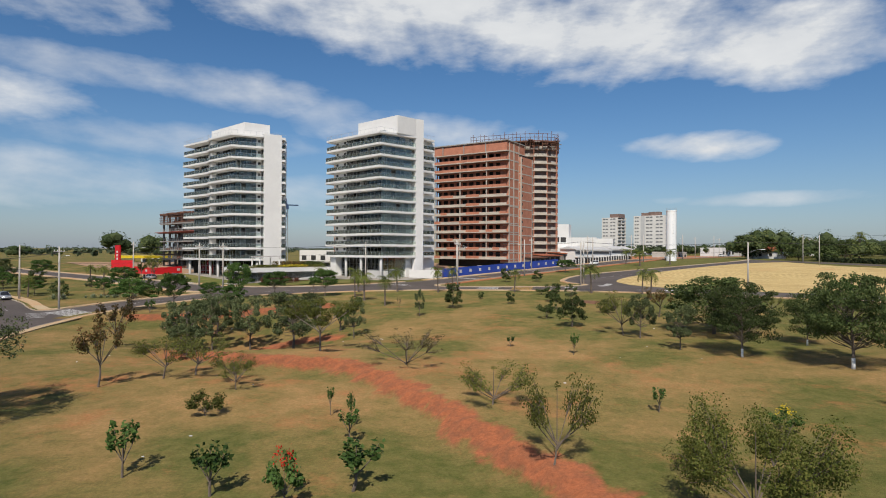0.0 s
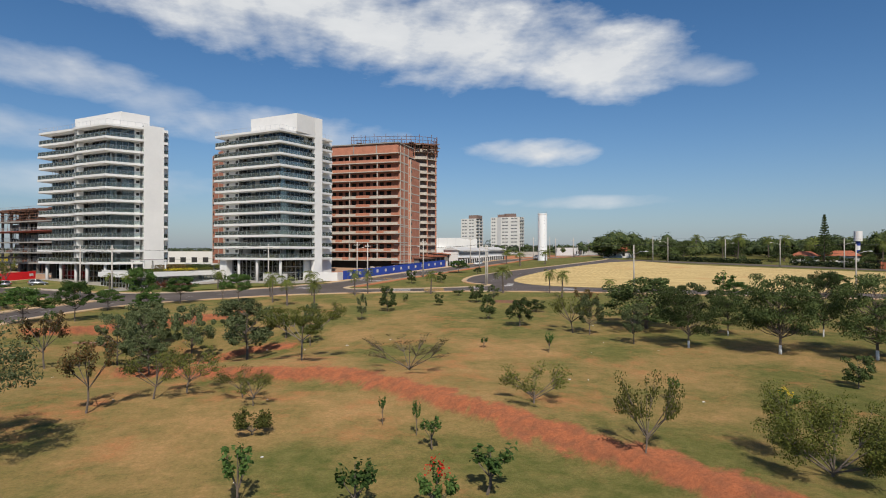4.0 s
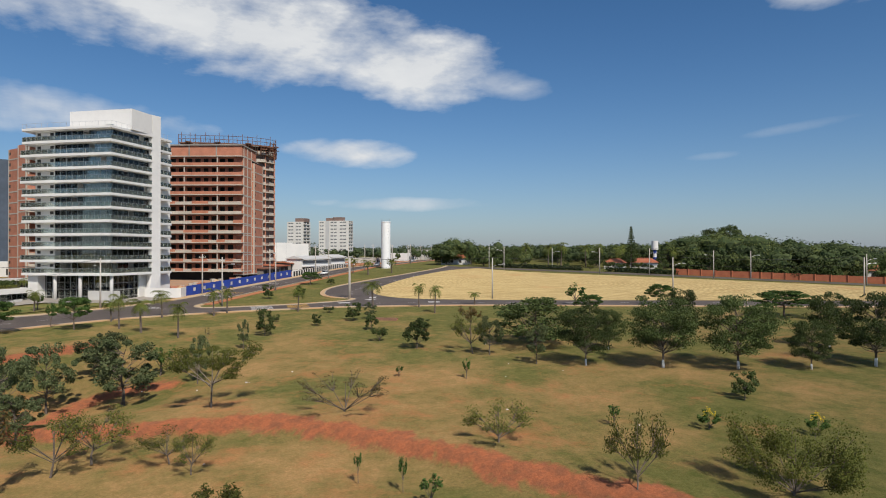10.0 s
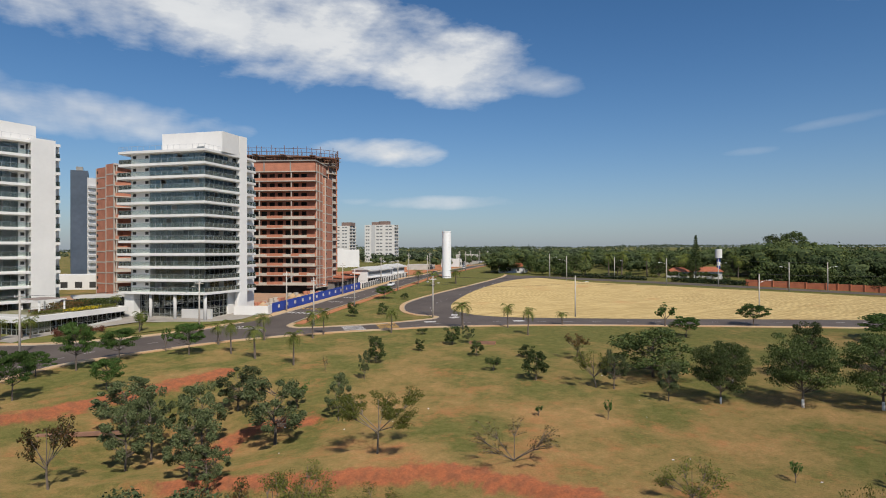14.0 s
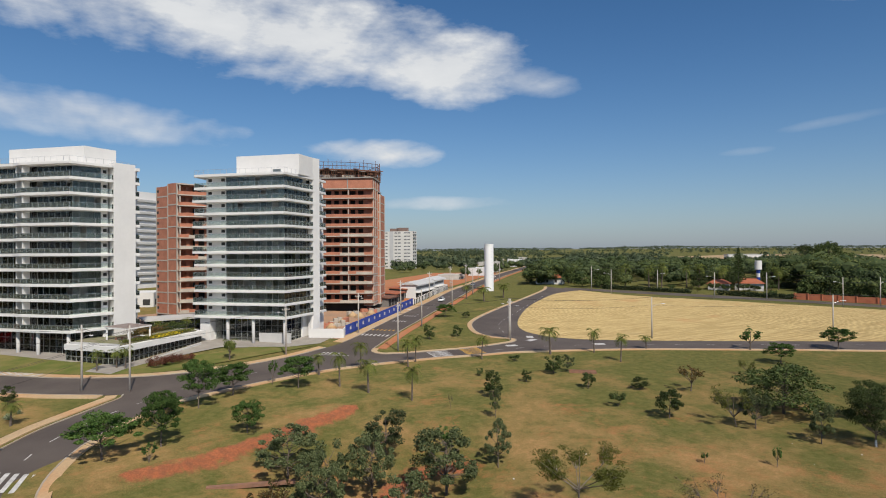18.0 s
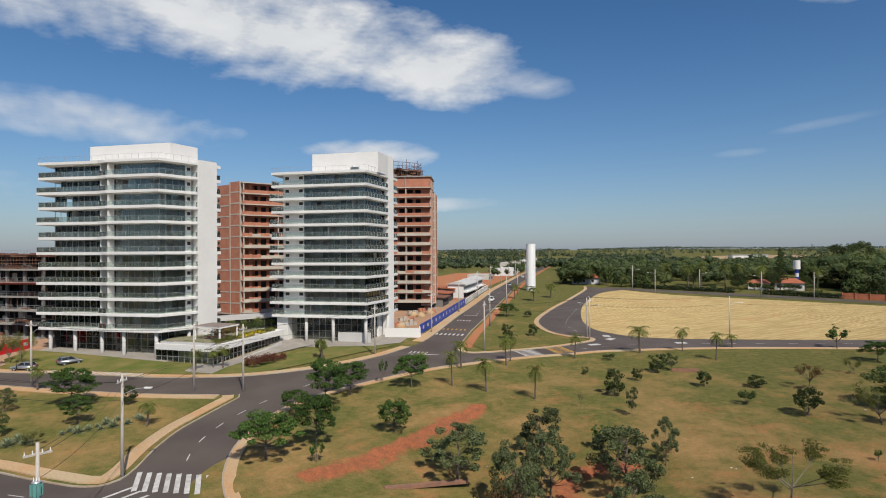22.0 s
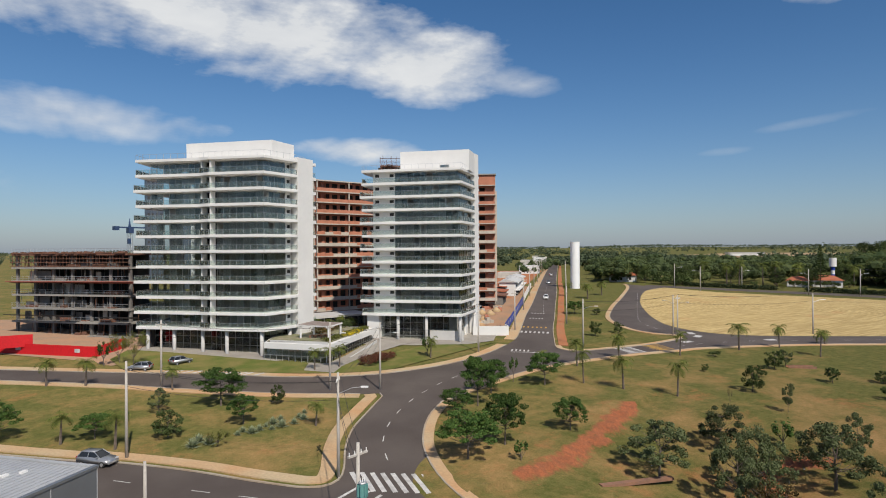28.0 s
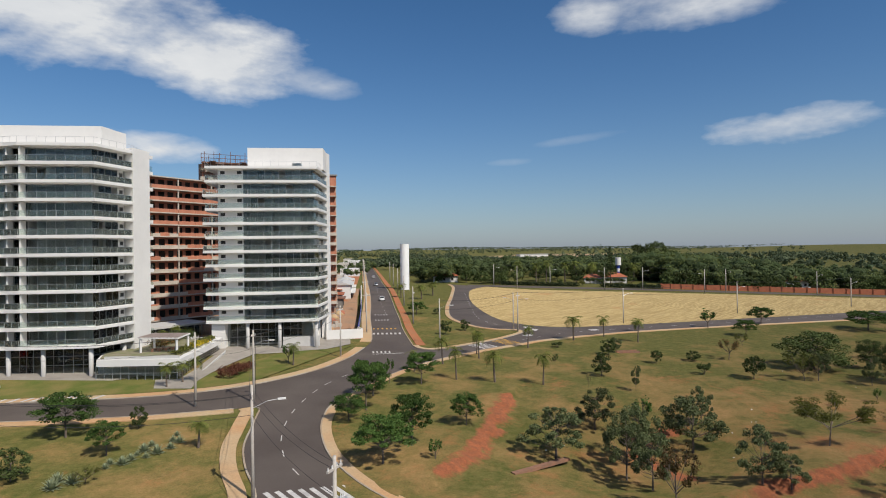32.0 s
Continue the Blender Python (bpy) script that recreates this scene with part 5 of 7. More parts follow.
def house(x, y, w, d, h, angle, label="small house with a red tiled roof among trees"):
    z = ground_z(x, y)
    t = thing("house", label, "house", pose(x, y, z, 0, 0, angle), "houses among the trees")
    part("wall", box(-w / 2, -d / 2, -0.3, w / 2, d / 2, h), M["white"], t)
    bm = bmesh.new()
    v = [bm.verts.new(p) for p in ((-w / 2 - 0.6, -d / 2 - 0.6, h), (w / 2 + 0.6, -d / 2 - 0.6, h), (w / 2 + 0.6, d / 2 + 0.6, h), (-w / 2 - 0.6, d / 2 + 0.6, h), (-w / 4, 0, h + d * 0.25), (w / 4, 0, h + d * 0.25))]
    for f in ((0, 1, 5, 4), (1, 2, 5), (2, 3, 4, 5), (3, 0, 4), (3, 2, 1, 0)):
        bm.faces.new([v[i] for i in f])
    part("roof", bm, M["tile"], t)
    for k in range(3):
        part("window", box(-w / 2 + 0.8 + k * w / 3, -d / 2 - 0.02, 0.9, -w / 2 + 0.8 + k * w / 3 + 1.1, -d / 2 + 0.1, 2.1), M["dark"], t)


house(178, 190.5, 8, 7, 2.6, -60)
house(189.5, 184.5, 11, 8, 2.9, -55, "white house with a red tiled roof behind the palms")
house(131, 246, 12, 8, 3.0, -50, "low house with a brown tiled roof under a broad tree")
house(228, 112, 12, 8, 3.2, -60)


def block_of_flats(name, x, y, w, d, z0, z1, floors, cols, angle, wall, label, roof=True):
    t = thing(name, label, "apartment building", pose(x, y, 0, 0, 0, angle), "distant buildings")
    part("wall", box(-w / 2, -d / 2, z0, w / 2, d / 2, z1), wall, t)
    h = (z1 - z0 - 1) / floors
    for k in range(floors):
        for i in range(cols):
            x0 = -w / 2 + (i + 0.25) * w / cols
            bm = box(x0, -d / 2 - 0.03, z0 + 0.9 + k * h, x0 + w / cols * 0.5, -d / 2 + 0.2, z0 + 0.9 + k * h + h * 0.48)
            part("window", bm, M["dark"], t)
        for i in range(max(1, cols // 2)):
            y0 = -d / 2 + (i + 0.25) * d / (cols // 2 or 1)
            bm = box(w / 2 - 0.2, y0, z0 + 0.9 + k * h, w / 2 + 0.03, y0 + d / (cols // 2 or 1) * 0.5, z0 + 0.9 + k * h + h * 0.48)
            part("window", bm, M["dark"], t)
    if roof:
        part("roof_room", box(-w / 5, -d / 4, z1, w / 5, d / 4, z1 + 2.6), M["concrete"], t)
    return t


M["cream"] = surface("cream_render", (0.55, 0.52, 0.46), (0.5, 0.46, 0.42), 0.1, 0.85, fine=6)
M["slate"] = surface("slate_cladding", (0.075, 0.095, 0.13), (0.06, 0.08, 0.11), 0.1, 0.5, fine=6)
M["far_window"] = surface("dull_window_bands", (0.20, 0.20, 0.20), (0.14, 0.145, 0.15), 1.5, 0.5)
M["far_white"] = surface("off_white_render", (0.74, 0.71, 0.66), (0.66, 0.63, 0.58), 0.1, 0.85, fine=6, spread=0.06)
M["roof_brown"] = surface("brown_roof_sheet", (0.24, 0.16, 0.13), (0.19, 0.13, 0.11), 0.5, 0.85)


def far_flats(x, y, w, d, z0, z1, floors, label, wing=0.0):
    """A pale block whose near corner stands at x, y: window bands on its front, dark balconies on its right side."""
    t = thing("far_tower", label, "apartment building", pose(x, y, 0, 0, 0, -44.5), "distant buildings")
    part("wall", box(-w, 0, z0, 0, d, z1), M["far_white"], t)
    h = (z1 - z0) / floors
    spans = [(-w + 1.0, -w + 5.0)] if wing else []
    left = -w + wing
    spans += [(left + 1.2, left + (w - wing) * 0.42), (left + (w - wing) * 0.55, -1.6)]
    for k in range(floors):
        z = z0 + k * h + 1.1
        for a, b in spans:
            n = 2 if b - a > 3 else 1
            for i in range(n):
                c = a + (b - a) * i / n
                part("window", box(c, -0.04, z, c + (b - a) / n * 0.8, 0.2, z + 1.0), M["far_window"], t)
        for i in range(2):
            y0 = 1.2 + i * (d - 2) / 2
            # balcony shade is painted as near-black boxes on the wall
            part("balcony_opening", box(-0.2, y0, z - 0.2, 0.04, y0 + (d - 2) * 0.36, z + 1.5), M["dark"], t)
            part("balcony_front", box(0.0, y0 - 0.2, z - 0.5, 0.7, y0 + (d - 2) * 0.4, z + 0.35), M["far_white"], t)
    if wing:
        # flat grey strip carries the shade of a recess not modelled
        part("recess", box(-w + 6.4, -0.03, z0, left, 0.2, z1), M["greywall"], t, "flat grey strip in place of a shaded recess between two wings")
        part("roof_room", box(-w + 6, 2, z1, -w + 14, d - 2, z1 + 2.6), M["roof_brown"], t)
    part("roof_room", box(-w * 0.55, 2, z1, -w * 0.55 + 9, d - 3, z1 + 3.2), M["roof_brown"], t, "brown rooftop plant room")


far_flats(149.3, 527, 15.3, 15, 4, 39.3, 12, "pale residential tower far beyond the site")
far_flats(180.5, 498, 28, 11, 4, 39.8, 12, "broad pale residential tower far beyond the site", 10.0)
slim = thing("far_tower", "slim white tower with a slate side wall", "apartment building", group="distant buildings")
part("cladding", prism([(-53, 344), (-46.5, 344), (-47, 357), (-54, 357)], 0, 54.5), M["slate"], slim, "slate-blue clad side wall")
part("wall", prism([(-46.4, 344), (-24, 364), (-30, 374), (-47, 357)], 0, 52), M["white"], slim)
for k in range(14):
    part("balcony", prism([(-45.6, 343.4), (-23.6, 363), (-24.2, 364), (-46.2, 344.4)], 8 + 3 * k, 9.1 + 3 * k), M["greywall"], slim, "slim white balcony")
block_of_flats("far_tower", -54, 440, 9, 14, 0, 65.5, 20, 4, 0, M["slate"], "tall dark grey tower in the distance")
hall = thing("white_hall", "large blank white hall with stepped flat roofs", "commercial building", pose(107, 392, 0, 0, 0, -18), "distant buildings")
part("wall", box(-27, 0, 3, -9, 22, 18.4), M["white"], hall)
part("annex", box(-9, 0.5, 3, 1.5, 20, 17.6), M["white"], hall)
part("stair_tower", box(-38, 1, 3, -27, 16, 27.3), M["white"], hall, "taller blank white stair tower")
part("low_wing", box(-44, -3, 3, -20, 1, 12), M["white"], hall)
for a in (-36.8, -32.4):
    part("window", box(a, 0.95, 15.2, a + 3.6, 1.2, 18.6), M["dark"], hall, "dark square window")
for a in (-25, -19, -13):
    part("wall_seam", box(a, -0.05, 3, a + 0.2, 0.02, 18.4), M["greywall"], hall)
show = thing("showroom", "two-storey white roadside building with grey pitched roofs", "commercial building", pose(47.4, 219.6, 0, 0, 0, 48.6))
for k, (x0, x1, top) in enumerate(((0, 28, 10.2), (29, 47, 10.6))):
    base_z = 4.0 + k * 0.5
    part("wall", box(x0, 0, base_z - 1, x1, 6, top - 0.6), M["white"], show)
    bm = bmesh.new()
    v = [bm.verts.new(p) for p in ((x0 - 0.6, -0.9, top - 0.6), (x1 + 0.4, -0.9, top - 0.6), (x1 + 0.4, 6.6, top - 0.6), (x0 - 0.6, 6.6, top - 0.6), (x0 - 0.6, 3.0, top + 0.5), (x1 + 0.4, 3.0, top + 0.5))]
    for f in ((0, 1, 5, 4), (2, 3, 4, 5), (1, 2, 5), (3, 0, 4), (3, 2, 1, 0)):
        bm.faces.new([v[i] for i in f])
    part("roof", bm, M["greywall"], show, "low grey sheet-metal roof")
    part("fascia", box(x0 - 0.6, -1.0, top - 1.0, x1 + 0.4, -0.9, top - 0.55), M["white"], show)
    part("window_band", box(x0 + 1, -0.04, top - 2.4, x1 - 1, 0.1, top - 1.5), M["far_window"], show, "long band of upper windows")
    part("canopy", box(x0, -1.6, top - 3.6, x1, 0.0, top - 3.3), M["white"], show)
    for i in range(int((x1 - x0) / 3)):
        part("shop_bay", box(x0 + 0.4 + i * 3, -0.05, base_z, x0 + 2.9 + i * 3, 0.1, top - 3.8), M["dark"], show, "dark shop window")
fence = thing("roadside_fence", "black roadside fence between short white pillars", "fence", pose(39.2, 204.6, 0, 0, 0, 48.6))
for k in range(26):
    z = ground_z(39.2 + 0.661 * k * 2.1, 204.6 + 0.75 * k * 2.1)
    part("pillar", box(k * 2.1, -0.2, z - 0.3, k * 2.1 + 0.35, 0.2, z + 1.9), M["white"], fence)
    part("infill", box(k * 2.1 + 0.35, -0.05, z - 0.3, k * 2.1 + 2.1, 0.05, z + 1.7), M["black"], fence)
for x, y, w, d, h, mat, label in ((29.5, 207, 9, 6, 3.2, "rust", "dark rusty site shed with a sheet roof"), (36.0, 215.5, 10, 6, 3.4, "tile", "site shed with a reddish sheet roof"), (26.5, 216, 8, 5, 2.8, "concrete_dark", "grey block-walled site shed"), (44.0, 226.0, 8, 6, 3.6, "tile", "shed with a reddish sheet roof beside the showroom"), (20.0, 201.0, 7, 4, 2.8, "rust", "dark rusty site shed with a sheet roof")):
    t = thing("site_shed", label, "shed", pose(x, y, ground_z(x, y), 0, 0, 48), "site sheds")
    part("wall", box(-w / 2, -d / 2, -0.3, w / 2, d / 2, h - 0.3), M["concrete_dark"], t)
    part("roof", box(-w / 2 - 0.5, -d / 2 - 0.6, h - 0.3, w / 2 + 0.5, d / 2 + 0.5, h, pose(0, 0, 0, 4)), M[mat], t)
    for i in range(3):
        # shed openings are near-black boxes in place of inner shade
        part("opening", box(-w / 2 + 0.6 + i * w / 3, -d / 2 - 0.04, 0.2, -w / 2 + 0.2 + (i + 0.8) * w / 3, -d / 2 + 0.1, h - 0.9), M["dark"], t)
block_of_flats("white_hall", -47, 246, 22, 12, 0, 9, 2, 5, -20, M["white"], "low white building behind the towers", False)
for k in range(10):
    block_of_flats("roadside_building", 118 + k * 34 + 5 * (k % 3), 318 + k * 40 - 9 * (k % 2), 16 + 5 * (k % 3), 12, 3, 9 + 2.5 * (k % 3), 2, 4, 48, M["white" if k % 2 else "cream"], "low pale building along the distant street", False)

# ---- poles and cables ----
def utility_pole(x, y, h, arm=0.0, lamp=True, cross=True, label="tapered concrete utility pole with a street lamp"):
    t = thing("utility_pole", label, "utility pole", pose(x, y, ground_z(x, y), 0, 0, arm), "utility poles")
    part("shaft", tube((0, 0, -0.5), (0, 0, h), 0.19, 0.12, sides=10), M["pole"], t, smooth=True)
    if cross:
        bm = box(-0.9, -0.08, h - 0.9, 0.9, 0.08, h - 0.76)
        part("crossarm", bm, M["pole"], t)
        for k in (-0.8, -0.3, 0.3, 0.8):
            part("insulator", tube((k, 0, h - 0.76), (k, 0, h - 0.52), 0.05, 0.03, sides=6), M["white"], t)
    if lamp:
        bm = bmesh.new()
        add_tube(bm, (0, 0, h - 2.2), (0, -1.4, h - 1.6), 0.035, 0.03, 6)
        add_tube(bm, (0, -1.4, h - 1.6), (0, -2.4, h - 1.5), 0.03, 0.03, 6)
        a = part("lamp_arm", bm, M["alu"], t)
        part("lamp_head", box(-0.14, -3.1, h - 1.56, 0.14, -2.35, h - 1.42), M["white"], a, "flat white lamp head")
    return t


for x, y, h, arm in ((-47.8, 129.4, 10.6, 40), (-54.6, 133.4, 10.6, 30), (-77.4, 148.6, 10.6, 150), (-65.3, 101.2, 10.8, 60), (-71.0, 82.0, 10.6, 20), (-83.8, 117.6, 10.8, 60), (-18.9, 144.8, 10.2, 200), (3.3, 138.0, 10.4, 40), (31.3, 136.3, 9.8, 0)):
    utility_pole(x, y, h, arm, (x, y) not in ((-71.0, 82.0), (-83.8, 117.6)), (x, y) != (-83.8, 117.6))
for x, y, h, arm in ((32.4, 138.4, 9.6, 180), (62.2, 122.2, 9.8, 60), (105.3, 104.4, 9.8, 60), (148, 80, 9.8, 60), (126.9, 213.5, 10, 60), (123.4, 198.4, 9.8, 240), (146.2, 195.5, 9, 60), (145.6, 168.3, 9.8, 240), (160.5, 157.6, 9.8, 60), (162, 132, 9.8, 240), (177, 128, 9.8, 60), (186, 96, 9.8, 60)):
    utility_pole(x, y, h, arm, cross=False)
for k in range(10):
    utility_pole(3.4 + k * 24, 162.0 + k * 27.2, 10, 140, k < 5)
    if k < 5:
        utility_pole(22 + k * 25.5, 164 + k * 28.6, 10, -40, True, False)


utility_pole(-83.3, 98.8, 6.0, 0, False, False, "short plain concrete pole beside the warehouse")
M["turquoise"] = surface("turquoise_enamel", (0.13, 0.31, 0.29), (0.10, 0.25, 0.24), 1.5, 0.5)
tank = thing("transformer", "turquoise pole-mounted transformer with ribbed sides", "transformer", pose(-71.0, 81.2, ground_z(-71, 82) + 7.0) @ Matrix.Scale(0.8, 4))
part("tank", tube((0, 0, 0), (0, 0, 1.3), 0.36, 0.36, sides=14), M["turquoise"], tank, smooth=False)
part("lid", tube((0, 0, 1.3), (0, 0, 1.4), 0.4, 0.34, sides=14), M["alu"], tank)
for k in range(8):
    a = k * math.tau / 8
    part("cooling_fin", box(0.34, -0.03, 0.15, 0.5, 0.03, 1.15, Matrix.Rotation(a, 4, "Z")), M["turquoise"], tank)
for k in (-0.2, 0.0, 0.2):
    part("bushing", tube((k, 0, 1.4), (k, 0, 1.75), 0.06, 0.03, sides=6), M["white"], tank)
part("bracket", box(-0.06, 0.3, 0.2, 0.06, 0.75, 0.4), M["alu"], tank)


def cable(a, b, sag=0.7, r=0.02):
    """One sagging wire, swept as a square tube."""
    a, b = Vector(a), Vector(b)
    side = Vector((-(b - a).y, (b - a).x, 0)).normalized() * r
    pts = [a.lerp(b, k / 10) - Vector((0, 0, sag * 4 * (k / 10) * (1 - k / 10))) for k in range(11)]
    verts = [tuple(p + o) for p in pts for o in (side, Vector((0, 0, r)), -side, Vector((0, 0, -r)))]
    faces = [(4 * k + i, 4 * k + (i + 1) % 4, 4 * k + 4 + (i + 1) % 4, 4 * k + 4 + i) for k in range(10) for i in range(4)]
    me = bpy.data.meshes.new("cable")
    me.from_pydata(verts, [], faces)
    return tagged(mesh_part("cable", me, M["black"]), "thin dark overhead cable between poles", "cable", "overhead cables")


for (x0, y0), (x1, y1) in (((-71.0, 82.0), (-65.3, 101.2)), ((-65.3, 101.2), (-47.8, 129.4)), ((-77.4, 148.6), (-54.6, 133.4)), ((-54.6, 133.4), (-47.8, 129.4)), ((-47.8, 129.4), (-18.9, 144.8)), ((-83.8, 117.6), (-65.3, 101.2)), ((31.3, 136.3), (62.2, 122.2)), ((62.2, 122.2), (105.3, 104.4)), ((105.3, 104.4), (148, 80)), ((3.3, 138), (31.3, 136.3)), ((126.9, 213.5), (146.2, 195.5)), ((146.2, 195.5), (160.5, 157.6)), ((160.5, 157.6), (177, 128))):
    for dz, dx in ((9.9, -0.3), (9.9, 0.4), (8.0, 0.0)):
        cable((x0 + dx, y0, ground_z(x0, y0) + dz), (x1 + dx, y1, ground_z(x1, y1) + dz))


# ---- plants ----
def grow(rnd, height, spread, trunk, limbs, forks, lean=0.06, rise=0.75):
    """Limbs as (start, end, radius, radius) and their tips."""
    segs, tips = [], []
    r = height * 0.012 + 0.02
    top = Vector((rnd.uniform(-1, 1) * lean * height, rnd.uniform(-1, 1) * lean * height, trunk * height))
    mid = top * 0.5 + Vector((rnd.uniform(-1, 1), rnd.uniform(-1, 1), 0)) * 0.02 * height
    segs += [(Vector((0, 0, -0.15)), mid, r * 1.25, r), (mid, top, r, r * 0.8)]
    for i in range(limbs):
        a = i * math.tau / limbs + rnd.uniform(-0.5, 0.5)
        out = spread * rnd.uniform(0.22, 0.34)
        start = mid.lerp(top, rnd.uniform(0.45, 1.0))
        e = start + Vector((math.cos(a) * out, math.sin(a) * out, (1 - trunk) * height * rnd.uniform(0.2, 0.5) * rise))
        segs.append((start, e, r * 0.55, r * 0.35))
        for j in range(forks):
            b = a + rnd.uniform(-0.9, 0.9)
            o2 = spread * rnd.uniform(0.1, 0.24)
            f = e + Vector((math.cos(b) * o2, math.sin(b) * o2, (1 - trunk) * height * rnd.uniform(0.05, 0.45) * rise))
            f.z = min(f.z, height * 0.97)
            segs.append((e, f, r * 0.33, r * 0.12))
            tips.append(f)
            tips.append(e.lerp(f, 0.55))
    e = top + Vector((0, 0, (1 - trunk) * height * 0.7 * rise))
    segs.append((top, e, r * 0.6, r * 0.2))
    tips.append(e)
    return segs, tips


def tree_prototype(name, label, category, seed, height, spread, trunk, limbs, forks, leaves, size, cluster, leaf, bark, squash=0.7, lean=0.06, rise=0.75, low=None, group=""):
    rnd = random.Random(seed)
    nr = np.random.RandomState(seed)
    t = thing(name, label, category, pose(0, -400, -60), group)
    segs, tips = grow(rnd, height, spread, trunk, limbs, forks, lean, rise)
    bm = bmesh.new()
    for a, b, r0, r1 in segs:
        add_tube(bm, a, b, r0, r1, 6, False)
    part("trunk", bm, bark, t, smooth=True)
    if leaves:
        tips = np.array([tuple(p) for p in tips])
        pick = nr.randint(len(tips), size=leaves)
        weight = nr.uniform(0.55, 1.25, len(tips))[pick][:, None]
        off = nr.normal(size=(leaves, 3))
        off *= (nr.uniform(0.3, 1.0, (leaves, 1)) ** 0.5) / np.linalg.norm(off, axis=1, keepdims=True)
        off *= cluster * spread * weight
        off[:, 2] *= squash
        c = tips[pick] + off
        c[:, 2] = np.maximum(c[:, 2], height * (low if low is not None else trunk * 0.75))
        face = off / (np.linalg.norm(off, axis=1, keepdims=True) + 1e-9) + np.array([0, 0, 0.55])
        mesh_part("crown", leaf_mesh("crown", c, size, nr, face, 0.75), leaf, t)
    return t


def crown_tree(name, label, seed, height, spread, base, pads, leaves, size, pad, leaf, bark, squash, wide=0.35, whitewash=False):
    """A trunk whose limbs each carry a pad of leaves; the pads fill a domed, uneven crown."""
    rnd, nr = random.Random(seed), np.random.RandomState(seed)
    t = thing(name, label, "tree", pose(0, -400, -60), "park trees")
    r0 = 0.013 * height + 0.03
    knees = [Vector((0, 0, -0.15))]
    for k in range(1, 5):
        knees.append(Vector((rnd.uniform(-1, 1) * 0.03 * height * k / 4, rnd.uniform(-1, 1) * 0.03 * height * k / 4, height * 0.72 * k / 4)))
    bm = bmesh.new()
    for k in range(4):
        add_tube(bm, knees[k], knees[k + 1], r0 * (1.2 - 0.27 * k), r0 * (0.93 - 0.27 * k), 8, False)

    def on_trunk(z):
        f = min(max(z / (height * 0.72), 0), 0.999) * 4
        return knees[int(f)].lerp(knees[int(f) + 1], f - int(f))

    centres = []
    for i in range(pads):
        a = i * 2.399963 + rnd.uniform(-0.5, 0.5)
        q = rnd.uniform(0.02, 0.9)
        dome = math.sqrt(max(0.05, 1 - ((q - wide) / ((1 - wide) if q > wide else wide + 0.3)) ** 2))
        rr = spread * 0.5 * dome * (0.3 + 0.7 * math.sqrt(rnd.random())) * rnd.uniform(0.8, 1.08)
        c = Vector((rr * math.cos(a), rr * math.sin(a), height * (base + (1 - base) * q)))
        start = on_trunk(max(height * base * rnd.uniform(0.65, 1.0), c.z - rr * rnd.uniform(0.5, 1.0)))
        mid = start.lerp(c, 0.5) + Vector((0, 0, -0.08 * rr))
        add_tube(bm, start, mid, r0 * 0.3, r0 * 0.2, 5, False)
        add_tube(bm, mid, c, r0 * 0.2, r0 * 0.07, 5, False)
        centres.append(tuple(c))
    part("trunk", bm, bark, t, smooth=True)
    if whitewash:
        part("whitewash", tube((0, 0, -0.1), knees[1].lerp(knees[0], 0.35), r0 * 1.25, r0 * 1.06, sides=10), M["white"], t, "whitewashed foot of the trunk", smooth=True)
    centres = np.array(centres)
    pick = nr.randint(pads, size=leaves)
    off = nr.normal(size=(leaves, 3))
    off *= nr.uniform(0.15, 1.0, (leaves, 1)) ** 0.45 / np.linalg.norm(off, axis=1, keepdims=True)
    off *= pad * spread * 0.5 * nr.uniform(0.6, 1.35, pads)[pick][:, None]
    off[:, 2] *= squash
    c = centres[pick] + off
    face = off / (np.linalg.norm(off, axis=1, keepdims=True) + 1e-9) + np.array([0, 0, 0.6])
    mesh_part("crown", leaf_mesh("crown", c, size, nr, face, 0.9, 1.7), leaf, t)
    return t


